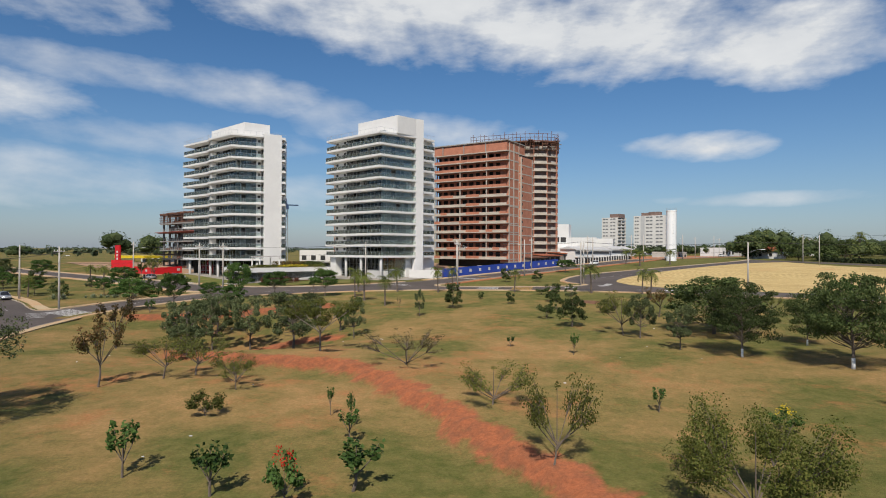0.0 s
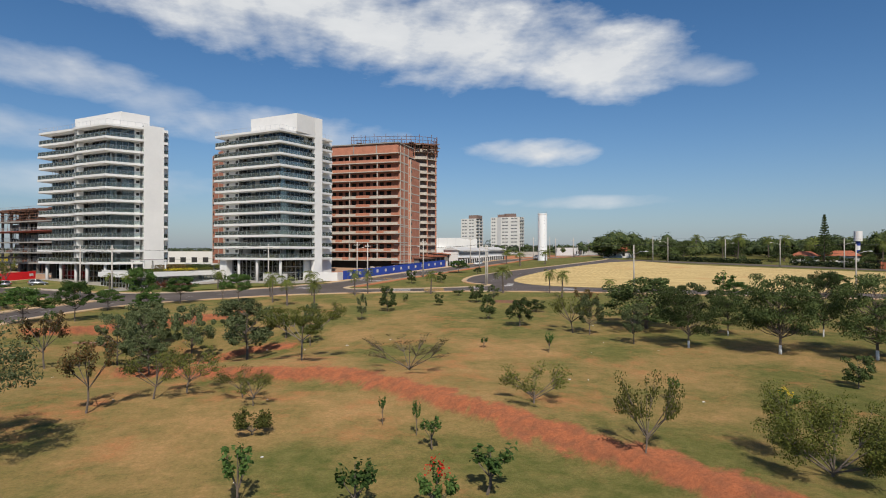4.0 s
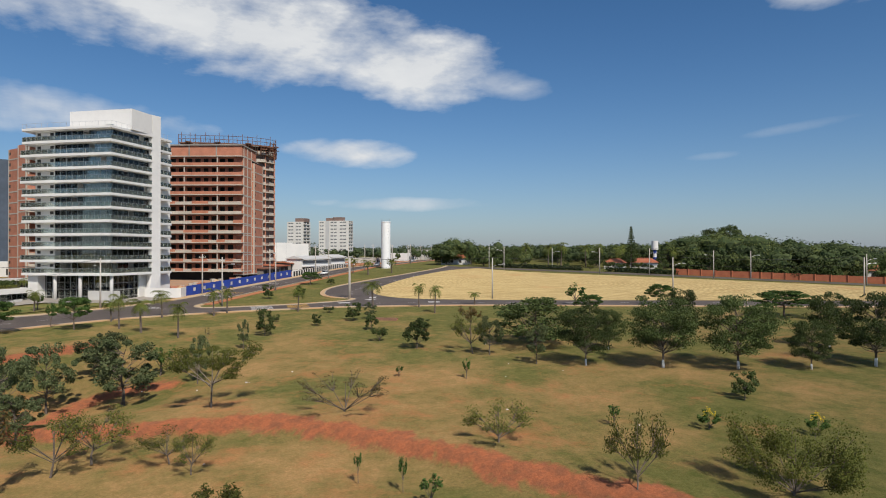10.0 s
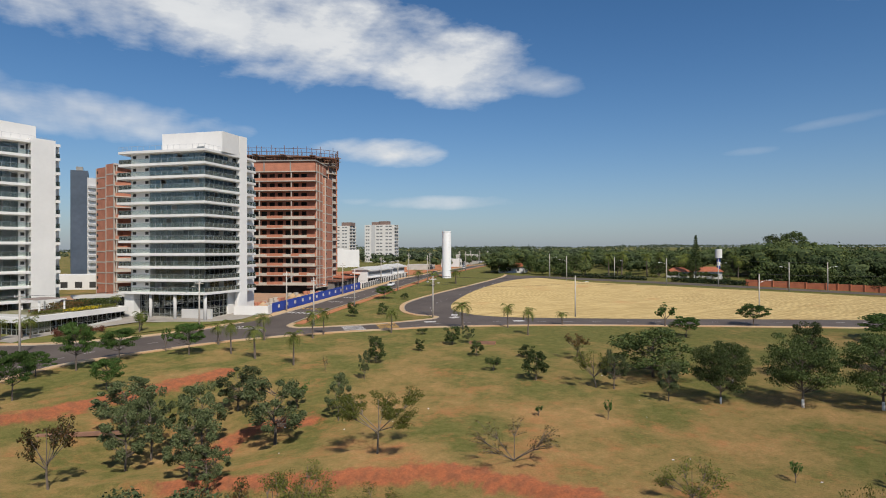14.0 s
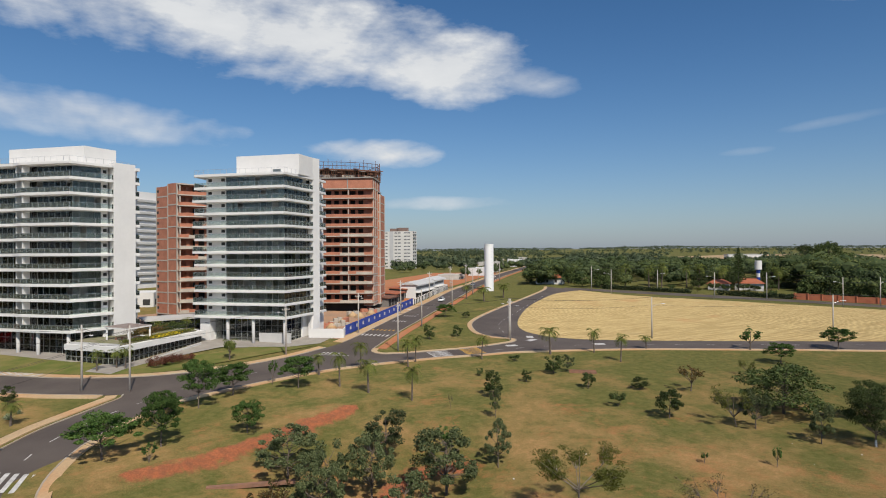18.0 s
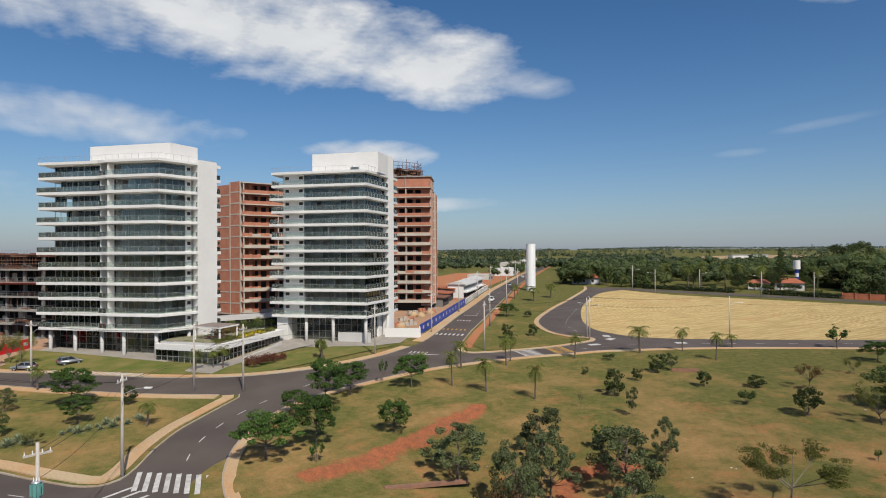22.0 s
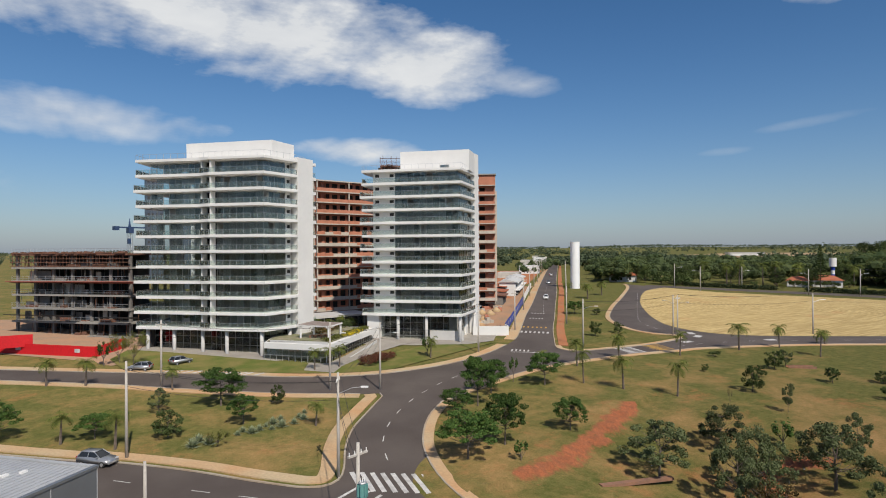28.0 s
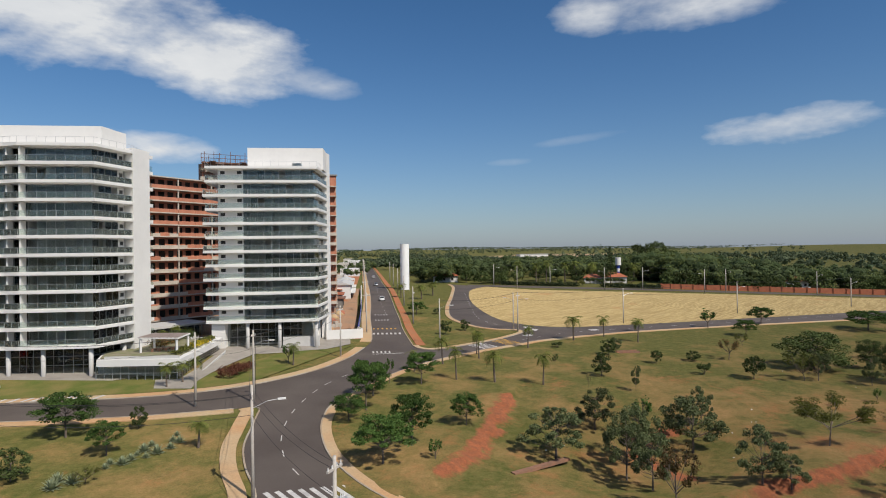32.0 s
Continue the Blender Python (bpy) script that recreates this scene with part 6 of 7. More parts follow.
PROTO = {
    "A": [crown_tree("street_tree", "broad green shade tree with layered crown", 10 + k, 5.5, 6.0, 0.42, 46, 6600, 0.145, 0.24, M["leafA"], M["bark"], 0.42, 0.12) for k in range(3)],
    "E": [crown_tree("park_tree", "grey-green tree with loose clumps of large leaves", 20 + k, 6.0, 6.0, 0.30, 36, 6600, 0.13, 0.18, M["leafE"], M["bark"], 0.75) for k in range(4)],
    "D": [crown_tree("park_tree", "dark green dense park tree", 30 + k, 6.5, 7.0, 0.2, 70, 6400, 0.165, 0.26, M["leafD"], M["bark"], 0.5, 0.3) for k in range(3)],
    "M": [crown_tree("park_tree", "small dark green tree in the park grass", 45 + k, 6.5, 6.0, 0.22, 30, 2200, 0.28, 0.3, M["leafD"], M["bark"], 0.6, 0.35) for k in range(3)],
    "W": [crown_tree("park_tree", "dark green layered tree with a whitewashed trunk", 35 + k, 6.5, 7.0, 0.26, 64, 16000, 0.105, 0.30, M["leafD"], M["bark"], 0.36, 0.55, True) for k in range(3)],
    "F": [crown_tree("roadside_tree", "dark green tree along the far road", 38 + k, 6.5, 7.0, 0.15, 30, 1300, 0.42, 0.36, M["leafD"], M["bark"], 0.7) for k in range(3)],
    "Y": [tree_prototype("young_tree", "sparse yellow-green young tree with open branches", "tree", 40 + k, 5.0, 6.0, 0.26, 8, 6, 3200, 0.10, 0.095, M["leafY"], M["bark"], 0.6, 0.1, 1.0, group="park trees") for k in range(3)],
    "R": [tree_prototype("young_tree", "thin young tree with reddish-brown leaves", "tree", 50 + k, 6.0, 4.5, 0.34, 8, 5, 1700, 0.15, 0.09, M["leafR"], M["bark"], 0.8, 0.06, 1.0, group="park trees") for k in range(2)],
    "S": [tree_prototype("sapling", "leafy green sapling in the dry grass", "sapling", 60 + k, 2.5, 1.3, 0.3, 5, 3, 320, 0.15, 0.16, M["leafA"], M["bark"], 1.2, 0.04, 1.1, 0.3, group="park trees") for k in range(3)],
    "U": [tree_prototype("bush", "rounded green bush in the park", "bush", 70 + k, 2.2, 2.6, 0.12, 8, 4, 1500, 0.13, 0.14, M["leafY" if k else "leafD"], M["bark"], 0.8, 0.05, 1.0, 0.05, group="park trees") for k in range(2)],
    "G": [crown_tree("shade_tree", "large spreading shade tree with a high open crown", 28, 10.8, 12.5, 0.48, 110, 21000, 0.125, 0.17, M["leafE"], M["bark"], 0.6)],
    "H": [tree_prototype("shrub", "low reddish-brown shrub on the lawn", "shrub", 77, 1.8, 3.4, 0.1, 9, 4, 1500, 0.14, 0.16, M["leafH"], M["bark"], 0.8, 0.05, 1.0, 0.04, group="shrubs on the lawn")],
    "B": [tree_prototype("bare_tree", "almost leafless spreading tree with thin twigs", "tree", 80, 4.5, 8.0, 0.14, 7, 10, 1500, 0.085, 0.05, M["leafB"], M["bark"], 0.35, 0.05, 0.9, group="park trees")],
}


def palm_prototype(seed):
    rnd = random.Random(seed)
    t = thing("palm_tree", "slender palm with drooping feathery fronds", "palm tree", pose(0, -400, -60), "palms")
    bm = bmesh.new()
    for k in range(5):
        add_tube(bm, (0.04 * k, 0, k * 0.8 - 0.1), (0.04 * (k + 1), 0, (k + 1) * 0.8 - 0.1), 0.17 - 0.015 * k, 0.155 - 0.015 * k, 8, False)
    part("trunk", bm, M["bark"], t, smooth=True)
    for i in range(20):
        a, up = i * 2.4 + rnd.uniform(-0.2, 0.2), rnd.uniform(-0.15, 1.35)
        verts, faces = [], []
        p = Vector((0.2, 0, 3.9))
        side = Vector((-math.sin(a), math.cos(a), 0))
        el = up
        for j in range(9):
            q = p + Vector((math.cos(a) * math.cos(el), math.sin(a) * math.cos(el), math.sin(el))) * 0.24
            for sgn in (-1, 1):
                tip = p + side * sgn * (0.72 - abs(j - 3.5) * 0.09) + Vector((0, 0, -0.28)) + (q - p) * 0.8
                k = len(verts)
                verts += [tuple(p), tuple(p.lerp(q, 0.55)), tuple(tip)]
                faces.append((k, k + 1, k + 2))
            el -= 0.24
            p = q
        me = bpy.data.meshes.new("frond")
        me.from_pydata(verts, [], faces)
        mesh_part("frond", me, M["leafP"], t)
    return t


PROTO["L"] = [tree_prototype("feathery_tree", "open pale-trunked tree with flat yellow-green tiers", "tree", 73, 7.0, 10.0, 0.42, 7, 7, 11500, 0.10, 0.09, M["leafV"], M["pale_bark"], 0.3, 0.1, 1.0, group="park trees")]
PROTO["V"] = [tree_prototype("feathery_tree", "low feathery yellow-green tree with fine leaves", "tree", 75, 4.4, 6.5, 0.12, 10, 8, 21000, 0.07, 0.10, M["leafV"], M["bark"], 0.9, 0.05, 1.0, 0.06, group="park trees")]
def blooming(kind, label, petals):
    """A small green shrub with clusters of blossom at its top."""
    t = tree_prototype("flowering_shrub", label, "shrub", 78, 2.2, 1.8, 0.2, 6, 4, 700, 0.15, 0.13, M["leafA"], M["bark"], 0.9, 0.05, 1.0, 0.1, group="flowering shrubs")
    nr = np.random.RandomState(79)
    tops = np.array([(0.3, 0.1, 2.1), (-0.4, 0.2, 1.9), (0.1, -0.4, 1.85), (0.5, -0.2, 1.7), (-0.2, -0.1, 2.3)])
    c = tops[nr.randint(5, size=110)] + nr.normal(size=(110, 3)) * [0.09, 0.09, 0.14]
    mesh_part("blossom", leaf_mesh("blossom", c, 0.085, nr), petals, t, "bright clusters of blossom")
    PROTO[kind] = [t]


blooming("K", "green shrub with red blossom in the dry grass", leaf_material("red_petals", (0.5, 0.02, 0.015), (0.6, 0.05, 0.02), 0.1))
blooming("J", "green shrub with yellow blossom in the park", leaf_material("yellow_petals", (0.65, 0.45, 0.02), (0.7, 0.55, 0.05), 0.1))
PROTO["P"] = [palm_prototype(90 + k) for k in range(2)]
SIZE = {"V": (4.4, 6.5), "L": (7.0, 10.0), "A": (5.5, 6.0), "E": (6.0, 6.0), "D": (6.5, 7.0), "W": (6.5, 7.0), "M": (6.5, 6.0), "F": (6.5, 7.0), "H": (1.8, 3.4), "G": (10.8, 12.5), "K": (2.2, 1.8), "J": (2.2, 1.8), "Y": (5.0, 6.0), "R": (6.0, 4.5), "S": (2.5, 1.3), "U": (2.2, 2.6), "B": (4.5, 8.0), "P": (4.9, 3.2)}
planted = random.Random(5)


def plant(kind, x, y, h, w):
    h0, w0 = SIZE[kind]
    protos = PROTO[kind]
    if kind == "P":
        w = max(w, 2.9)
    p = protos[planted.randrange(len(protos))]
    s = Matrix.Diagonal((w / w0, w / w0, h / h0, 1))
    return copy_thing(p, pose(x, y, ground_z(x, y), 0, 0, planted.uniform(0, 360)) @ s)


plant("G", -33.5, 38.2, 10.2, 10.6)
plant("E", -33.2, 76.0, 6.8, 5.0)
plant("R", -39.0, 71.3, 6.5, 4.0)
plant("M", 17.4, 78.4, 4.3, 3.5)
plant("S", -10.6, 28.2, 3.0, 1.7)
plant("K", -27.9, 29.5, 3.0, 2.0)
plant("K", -6.8, 27.4, 2.4, 1.7)
plant("S", 15.7, 40.9, 1.8, 0.9)
plant("Y", -22.2, 54.2, 3.8, 5.4)
plant("Y", -16.5, 48.6, 2.9, 3.0)
plant("P", -90.3, 126.3, 3.9, 3.0)
plant("P", -84.8, 121.4, 4.6, 3.2)
plant("A", -86.8, 126.3, 3.2, 4.2)
plant("P", -93.3, 157.1, 4.6, 3.4)
plant("P", -87.9, 154.0, 4.8, 3.6)
plant("P", -62.1, 117.9, 3.4, 2.4)
plant("P", -76.2, 144.6, 4.0, 2.2)
plant("Y", -74.4, 116.7, 2.0, 2.6)
plant("P", -52.8, 146.4, 4.2, 2.6)
plant("P", -48.2, 146.4, 4.4, 2.6)
plant("P", -49.6, 147.6, 3.8, 2.4)
plant("S", -29.5, 147.2, 4.2, 2.0)
plant("S", -46.6, 95.0, 2.6, 1.4)
plant("Y", -80.5, 165.5, 7.0, 4.2)
plant("Y", -82.5, 168.5, 6.5, 3.8)
plant("S", -85.0, 168.0, 5.0, 2.0)
plant("H", -42.8, 145.3, 2.0, 3.6)
plant("H", -40.2, 147.0, 1.9, 3.8)
plant("H", -37.6, 148.4, 1.5, 3.2)
plant("A", -97.0, 131.0, 4.6, 5.0)
plant("A", -104.0, 138.0, 5.2, 6.0)
plant("E", -110.0, 150.0, 5.2, 5.0)
plant("A", -116.0, 152.0, 5.2, 6.0)
plant("M", -101.0, 148.0, 4.0, 4.0)
plant("A", -112.0, 166.0, 5.5, 6.5)
plant("D", -128.0, 172.0, 5.5, 6.0)
plant("A", -51.3, 98.4, 5.6, 7.0)
plant("A", -45.1, 100.0, 6.6, 5.2)
plant("A", -39.2, 114.6, 7.3, 5.4)
plant("A", -33.6, 119.3, 5.2, 5.8)
plant("A", -23.4, 118.7, 5.5, 5.8)
plant("A", -35.1, 99.8, 4.7, 4.2)
plant("A", 63.3, 91.3, 4.2, 5.5)
plant("A", 87.1, 93.5, 4.9, 6.7)
plant("A", -71.1, 132.9, 5.5, 6.9)
plant("A", -70.1, 123.1, 4.0, 4.0)
plant("A", -44.0, 112.7, 3.6, 4.6)
plant("A", 93.2, 69.8, 5.1, 11.7)
plant("B", -6.9, 97.0, 2.9, 0.8)
plant("B", -2.8, 55.0, 4.5, 8.8)
plant("M", 1.9, 99.1, 4.2, 3.0)
plant("M", 12.0, 104.0, 2.2, 1.7)
plant("M", 19.6, 106.2, 3.6, 3.0)
plant("M", 18.4, 95.7, 2.8, 2.2)
plant("M", 25.3, 91.3, 2.1, 2.7)
plant("M", 7.2, 111.4, 1.5, 1.2)
plant("Y", 22.2, 71.6, 5.6, 5.6)
plant("E", 23.6, 69.8, 5.2, 4.0)
plant("D", 33.2, 72.0, 7.2, 11.8)
plant("E", 25.5, 62.5, 5.0, 3.2)
plant("W", 30.2, 58.8, 7.6, 6.4)
plant("W", 39.8, 64.2, 5.8, 4.6)
plant("W", 37.4, 53.2, 8.9, 8.4)
plant("W", 44.4, 48.0, 9.0, 8.4)
plant("W", 51.8, 43.4, 6.1, 5.2)
plant("W", 60.2, 40.2, 9.3, 8.5)
plant("W", 67.5, 49.0, 8.2, 5.3)
plant("W", 65.9, 58.2, 5.0, 5.0)
plant("W", 50.4, 60.2, 8.4, 4.7)
plant("M", 32.8, 39.9, 3.0, 2.4)
plant("M", -63.9, 129.8, 2.9, 2.0)
plant("M", -79.1, 122.8, 3.3, 3.5)
plant("M", 15.3, 146.6, 3.7, 2.7)
plant("M", 22.9, 146.7, 3.0, 2.5)
plant("A", 35.4, 175.4, 4.0, 5.8)
plant("M", 40.2, 171.4, 2.0, 2.3)
plant("E", -33.0, 87.8, 6.2, 7.8)
plant("E", -30.8, 80.0, 7.6, 5.6)
plant("E", -25.8, 80.6, 7.7, 6.0)
plant("E", -20.6, 89.0, 5.8, 6.0)
plant("E", -18.9, 76.6, 7.5, 8.2)
plant("E", -11.3, 78.0, 5.5, 3.2)
plant("S", -14.5, 85.0, 4.0, 2.3)
plant("E", -3.3, 90.6, 4.3, 1.7)
plant("E", 22.9, 106.1, 3.3, 2.5)
plant("E", -79.1, 133.7, 3.4, 2.9)
plant("E", -27.3, 64.1, 3.7, 4.0)
plant("E", -28.4, 66.5, 6.4, 5.2)
plant("P", -17.8, 125.6, 4.0, 1.4)
plant("P", -17.1, 116.4, 6.0, 1.7)
plant("P", -9.6, 126.0, 5.4, 3.4)
plant("P", -14.4, 110.3, 5.7, 3.6)
plant("P", -9.9, 103.7, 5.6, 2.4)
plant("P", -1.0, 123.9, 5.5, 2.9)
plant("P", -30.0, 145.0, 4.5, 1.8)
plant("P", 14.7, 122.6, 5.1, 2.7)
plant("P", 29.8, 119.8, 6.0, 4.7)
plant("P", 39.0, 116.7, 5.3, 3.0)
plant("P", 37.5, 107.6, 5.7, 1.8)
plant("P", 51.4, 113.9, 3.1, 1.5)
plant("P", 2.0, 126.8, 5.5, 2.7)
plant("P", 63.2, 209.6, 5.7, 4.2)
plant("P", 65.4, 201.2, 5.6, 5.2)
plant("P", 77.3, 206.5, 5.7, 5.0)
plant("R", 31.6, 86.4, 4.6, 4.0)
plant("R", -28.6, 49.7, 6.0, 3.8)
plant("S", -26.6, 122.9, 4.2, 1.3)
plant("S", 69.7, 102.1, 5.3, 3.6)
plant("S", 13.9, 60.8, 2.5, 0.9)
plant("S", 7.9, 65.4, 1.4, 0.8)
plant("S", -7.3, 41.6, 1.9, 0.5)
plant("S", -5.0, 36.0, 1.9, 1.2)
plant("S", -16.2, 30.6, 3.1, 1.5)
plant("S", -3.7, 28.9, 2.7, 2.1)
plant("S", -5.4, 38.9, 2.5, 0.5)
plant("U", 15.3, 85.9, 2.3, 2.3)
plant("U", 19.6, 118.2, 1.3, 2.2)
plant("J", 21.8, 36.2, 1.6, 1.6)
plant("J", 27.9, 30.7, 1.7, 1.5)
plant("V", 14.4, 25.1, 5.2, 7.0)
plant("U", -16.1, 41.3, 1.8, 2.4)
plant("Y", 49.2, 88.4, 3.3, 2.8)
plant("L", -12.6, 63.0, 7.0, 8.0)
plant("Y", 4.0, 41.5, 3.9, 5.2)
plant("Y", 6.5, 30.5, 5.9, 3.8)
plant("Y", -17.5, 51.4, 2.5, 3.8)
plant("Y", -24.6, 53.0, 4.2, 5.2)

for x, y, h, w in ((-40.5, 181.5, 3.6, 2.6), (-37.2, 182.4, 3.2, 2.4), (-34.2, 183.0, 3.8, 2.8), (-31.0, 183.2, 3.0, 2.4), (-45.5, 180.2, 3.2, 2.2)):
    plant("P", x, y, h, w)
rowed = random.Random(12)
edge_row = offset_line(FAR_ROAD, 16)
for k in range(0, len(edge_row), 1):
    x, y = edge_row[k]
    if y < 156 or y > 214:
        plant("F", x + rowed.uniform(-2, 8), y + rowed.uniform(-2, 5), rowed.uniform(5, 10), rowed.uniform(5, 9))
    elif k % 3 == 0:
        plant("U", x + rowed.uniform(-1, 6), y + rowed.uniform(-2, 3), rowed.uniform(1.8, 3.4), rowed.uniform(2.5, 4.5))
for x, y, h, w in ((147.2, 214.3, 11, 6), (156.3, 209.4, 10.5, 6), (161.3, 206.8, 11.5, 6), (172.4, 202.6, 10.5, 5.6), (177.7, 200.5, 11, 6), (188, 196, 10.5, 5.6), (183, 193, 9.5, 5), (203, 180, 10, 5.5)):
    plant("P", x, y, h, w)
for x, y, h, w in ((126, 247, 10, 17), (150, 226, 8, 10), (166, 214, 8.5, 10), (196, 198, 9, 9), (208, 186, 10, 10)):
    plant("D", x, y, h, w)
for k in range(16):
    d = 150 + k * 17 + rowed.uniform(-5, 5)
    plant("F", 12 + 0.665 * d + rowed.uniform(2, 12), 136 + 0.747 * d - rowed.uniform(0, 8), rowed.uniform(2.5, 6), rowed.uniform(2.5, 6))


def conifer(x, y, h):
    """A tall star-tiered conifer: whorls of short drooping boughs up a straight stem."""
    t = thing("conifer", "tall slim conifer with regular tiers of boughs", "tree", pose(x, y, ground_z(x, y)))
    part("trunk", tube((0, 0, -0.3), (0, 0, h), 0.26, 0.04, sides=8), M["bark"], t, smooth=True)
    nr = np.random.RandomState(17)
    c = []
    for tier in range(15):
        z = h * (0.28 + 0.70 * tier / 14)
        reach = 2.9 * (1 - tier / 15.5)
        for k in range(6):
            a = k * math.tau / 6 + tier * 0.4
            for q in np.linspace(0.15, 1, 16):
                c.append((math.cos(a) * reach * q, math.sin(a) * reach * q, z + 0.35 * q * q - 0.1 + nr.uniform(-0.12, 0.12)))
    mesh_part("crown", leaf_mesh("crown", c, 0.5, nr), M["leafD"], t)


for x, y, h, w in ((171, 188, 3.6, 5), (174.5, 184.5, 3.0, 4.5), (181, 181, 3.4, 5), (185.5, 179, 2.8, 4.2), (192, 176.5, 3.2, 5), (168, 194, 4.5, 5)):
    plant("U", x, y, h, w)
for x, y, h, w in ((183.5, 187, 6.5, 6), (195, 180, 6, 5.5), (172, 196, 7, 7), (188, 192, 7.5, 7)):
    plant("D", x, y, h, w)
conifer(176.1, 180.0, 18.2)
far_edge = offset_line(FAR_ROAD, 11.5)
nr = np.random.RandomState(21)
c = []
for (x0, y0), (x1, y1) in zip(far_edge, far_edge[1:]):
    if 152 < y1 < 214 and not 174 < y1 < 182:
        u = nr.uniform(0, 1, (260, 1))
        p = np.array([[x0, y0]]) * (1 - u) + np.array([[x1, y1]]) * u + nr.normal(size=(260, 2)) * 0.45
        c += [(q[0], q[1], ground_z(q[0], q[1]) + nr.uniform(0.0, 1.7)) for q in p]
tagged(mesh_part("hedge", leaf_mesh("hedge", c, 0.5, nr), M["wood_dark"]), "clipped dark hedge along the far street", "hedge")
garden_wall = thing("garden_wall", "long red-brown brick wall along the far street", "wall")
for (x0, y0), (x1, y1) in zip(far_edge, far_edge[1:]):
    if 60 < y1 < 152:
        z = min(ground_z(x0, y0), ground_z(x1, y1))
        bm = bmesh.new()
        panel(bm, (x0, y0), (x1, y1), z - 0.3, z + 2.3, 0.25)
        part("wall_panel", bm, M["tile"], garden_wall)
        part("pillar", box(x0 - 0.25, y0 - 0.25, z - 0.3, x0 + 0.25, y0 + 0.25, z + 2.5), M["tile"], garden_wall)

# tall trees that stand out of the woods behind the far street
for kind, x, y, h, w in (("D", 263, 201, 20.0, 15), ("D", 259, 190, 21.8, 15), ("D", 254, 179, 16.5, 13), ("D", 214, 157, 13.3, 15), ("D", 221, 150, 11.5, 12), ("D", 232, 141, 11.0, 15), ("D", 214, 176, 10.8, 14)):
    plant(kind, x, y, h, w)
for group_of in PROTO.values():
    for p in group_of:
        for o in (*p.children_recursive, p):
            bpy.data.objects.remove(o)


# ---- far woods ----
def woods():
    nr = np.random.RandomState(3)
    tones = {name: ([], []) for name in ("wood", "wood_light", "wood_dark", "far_wood")}
    hearts = []

    def lump(x, y, h, w, leaves, lobes=5):
        """One tree of several rounded lobes; leaves lie on the lobes' outer sides."""
        g = ground_z(x, y)
        # trees beyond 430 m get the leaf colour paled for haze
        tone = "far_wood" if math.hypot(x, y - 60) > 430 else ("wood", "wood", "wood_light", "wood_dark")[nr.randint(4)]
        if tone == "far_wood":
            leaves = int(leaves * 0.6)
        for _ in range(lobes):
            a, r = nr.uniform(0, math.tau), w * nr.uniform(0.1, 0.55)
            cx, cy, cz = x + math.cos(a) * r, y + math.sin(a) * r, g + h * nr.uniform(0.45, 0.78)
            rad = w * nr.uniform(0.35, 0.6)
            o = nr.normal(size=(leaves // lobes, 3))
            o /= np.linalg.norm(o, axis=1, keepdims=True)
            p = o * rad * nr.uniform(0.75, 1.05, (len(o), 1)) * np.array([1, 1, 0.8]) + np.array([cx, cy, cz])
            tones[tone][0].append(p)
            if tone != "far_wood":
                hearts.append((cx, cy, cz, rad * 0.74))
            tones[tone][1].append(o + np.array([0, 0, 0.35]))

    def grove(n, x0, x1, y0, y1, hmin, hmax, keep, leaves=46, lobes=5):
        for _ in range(n):
            x, y = nr.uniform(x0, x1), nr.uniform(y0, y1)
            if not keep(x, y) or ((x - 178) / 30) ** 2 + ((y - 184) / 24) ** 2 < 1 or far_field(x, y):
                continue
            k = 0.5 + 0.5 * noise.noise((x * 0.012, y * 0.012, 3.0)) + nr.uniform(-0.25, 0.25)
            h = hmin + (hmax - hmin) * min(1.3, max(0.0, 1.5 * k - 0.25))
            lump(x, y, h, h * nr.uniform(0.45, 0.75), leaves, lobes)

    def far_field(x, y):
        # ploughed land far beyond the woods
        u, v = (x - 880) * 0.89 + (y - 640) * 0.45, (y - 640) * 0.89 - (x - 880) * 0.45
        return -330 < u < 520 and -230 < v < 190

    def right_of_street(x, y):
        return (x - 5) * 0.747 - (y - 141) * 0.665 > 17

    def beyond(x, y):
        # past the road behind the straw field
        return (x - 121) * 0.88 + (y - 214) * 0.47 > 18 and right_of_street(x, y)

    def off_street(x, y):
        return abs((x - 5) * 0.747 - (y - 141) * 0.665) > 26

    grove(750, 110, 330, 0, 420, 4.5, 12.5, lambda x, y: beyond(x, y) and noise.noise((x * 0.03, y * 0.03, 9)) > -0.35, 440, 6)
    grove(1300, 100, 460, 236, 640, 4, 10, lambda x, y: right_of_street(x, y) and noise.noise((x * 0.02, y * 0.02, 5)) > -0.45 and (x - 87) ** 2 + (y - 231) ** 2 > 500, 320, 6)
    grove(700, 60, 420, 420, 900, 5, 10, lambda x, y: (x - 5) * 0.747 - (y - 141) * 0.665 < -55, 90, 4)
    grove(2200, 150, 1000, -300, 1100, 6, 11, lambda x, y: beyond(x, y) and noise.noise((x * 0.006, y * 0.006, 7)) > -0.15, 90, 4)
    grove(9000, -900, 3200, 700, 3600, 7, 14, lambda x, y: off_street(x, y) and noise.noise((x * 0.003, y * 0.003, 2)) > -0.12, 34, 2)
    grove(170, 198, 262, 122, 205, 11, 17, lambda x, y: (x - 228) ** 2 / 600 + (y - 160) ** 2 / 1500 < 1, 900, 8)
    grove(300, -800, -170, 260, 1400, 5, 9, lambda x, y: noise.noise((x * 0.006, y * 0.006, 4)) > 0.05, 120, 5)
    grove(420, 120, 420, 280, 620, 5, 10, lambda x, y: abs((x - 5) * 0.747 - (y - 141) * 0.665) < 34 and (abs((x - 5) * 0.747 - (y - 141) * 0.665) > 15 or y > 400), 150, 5)
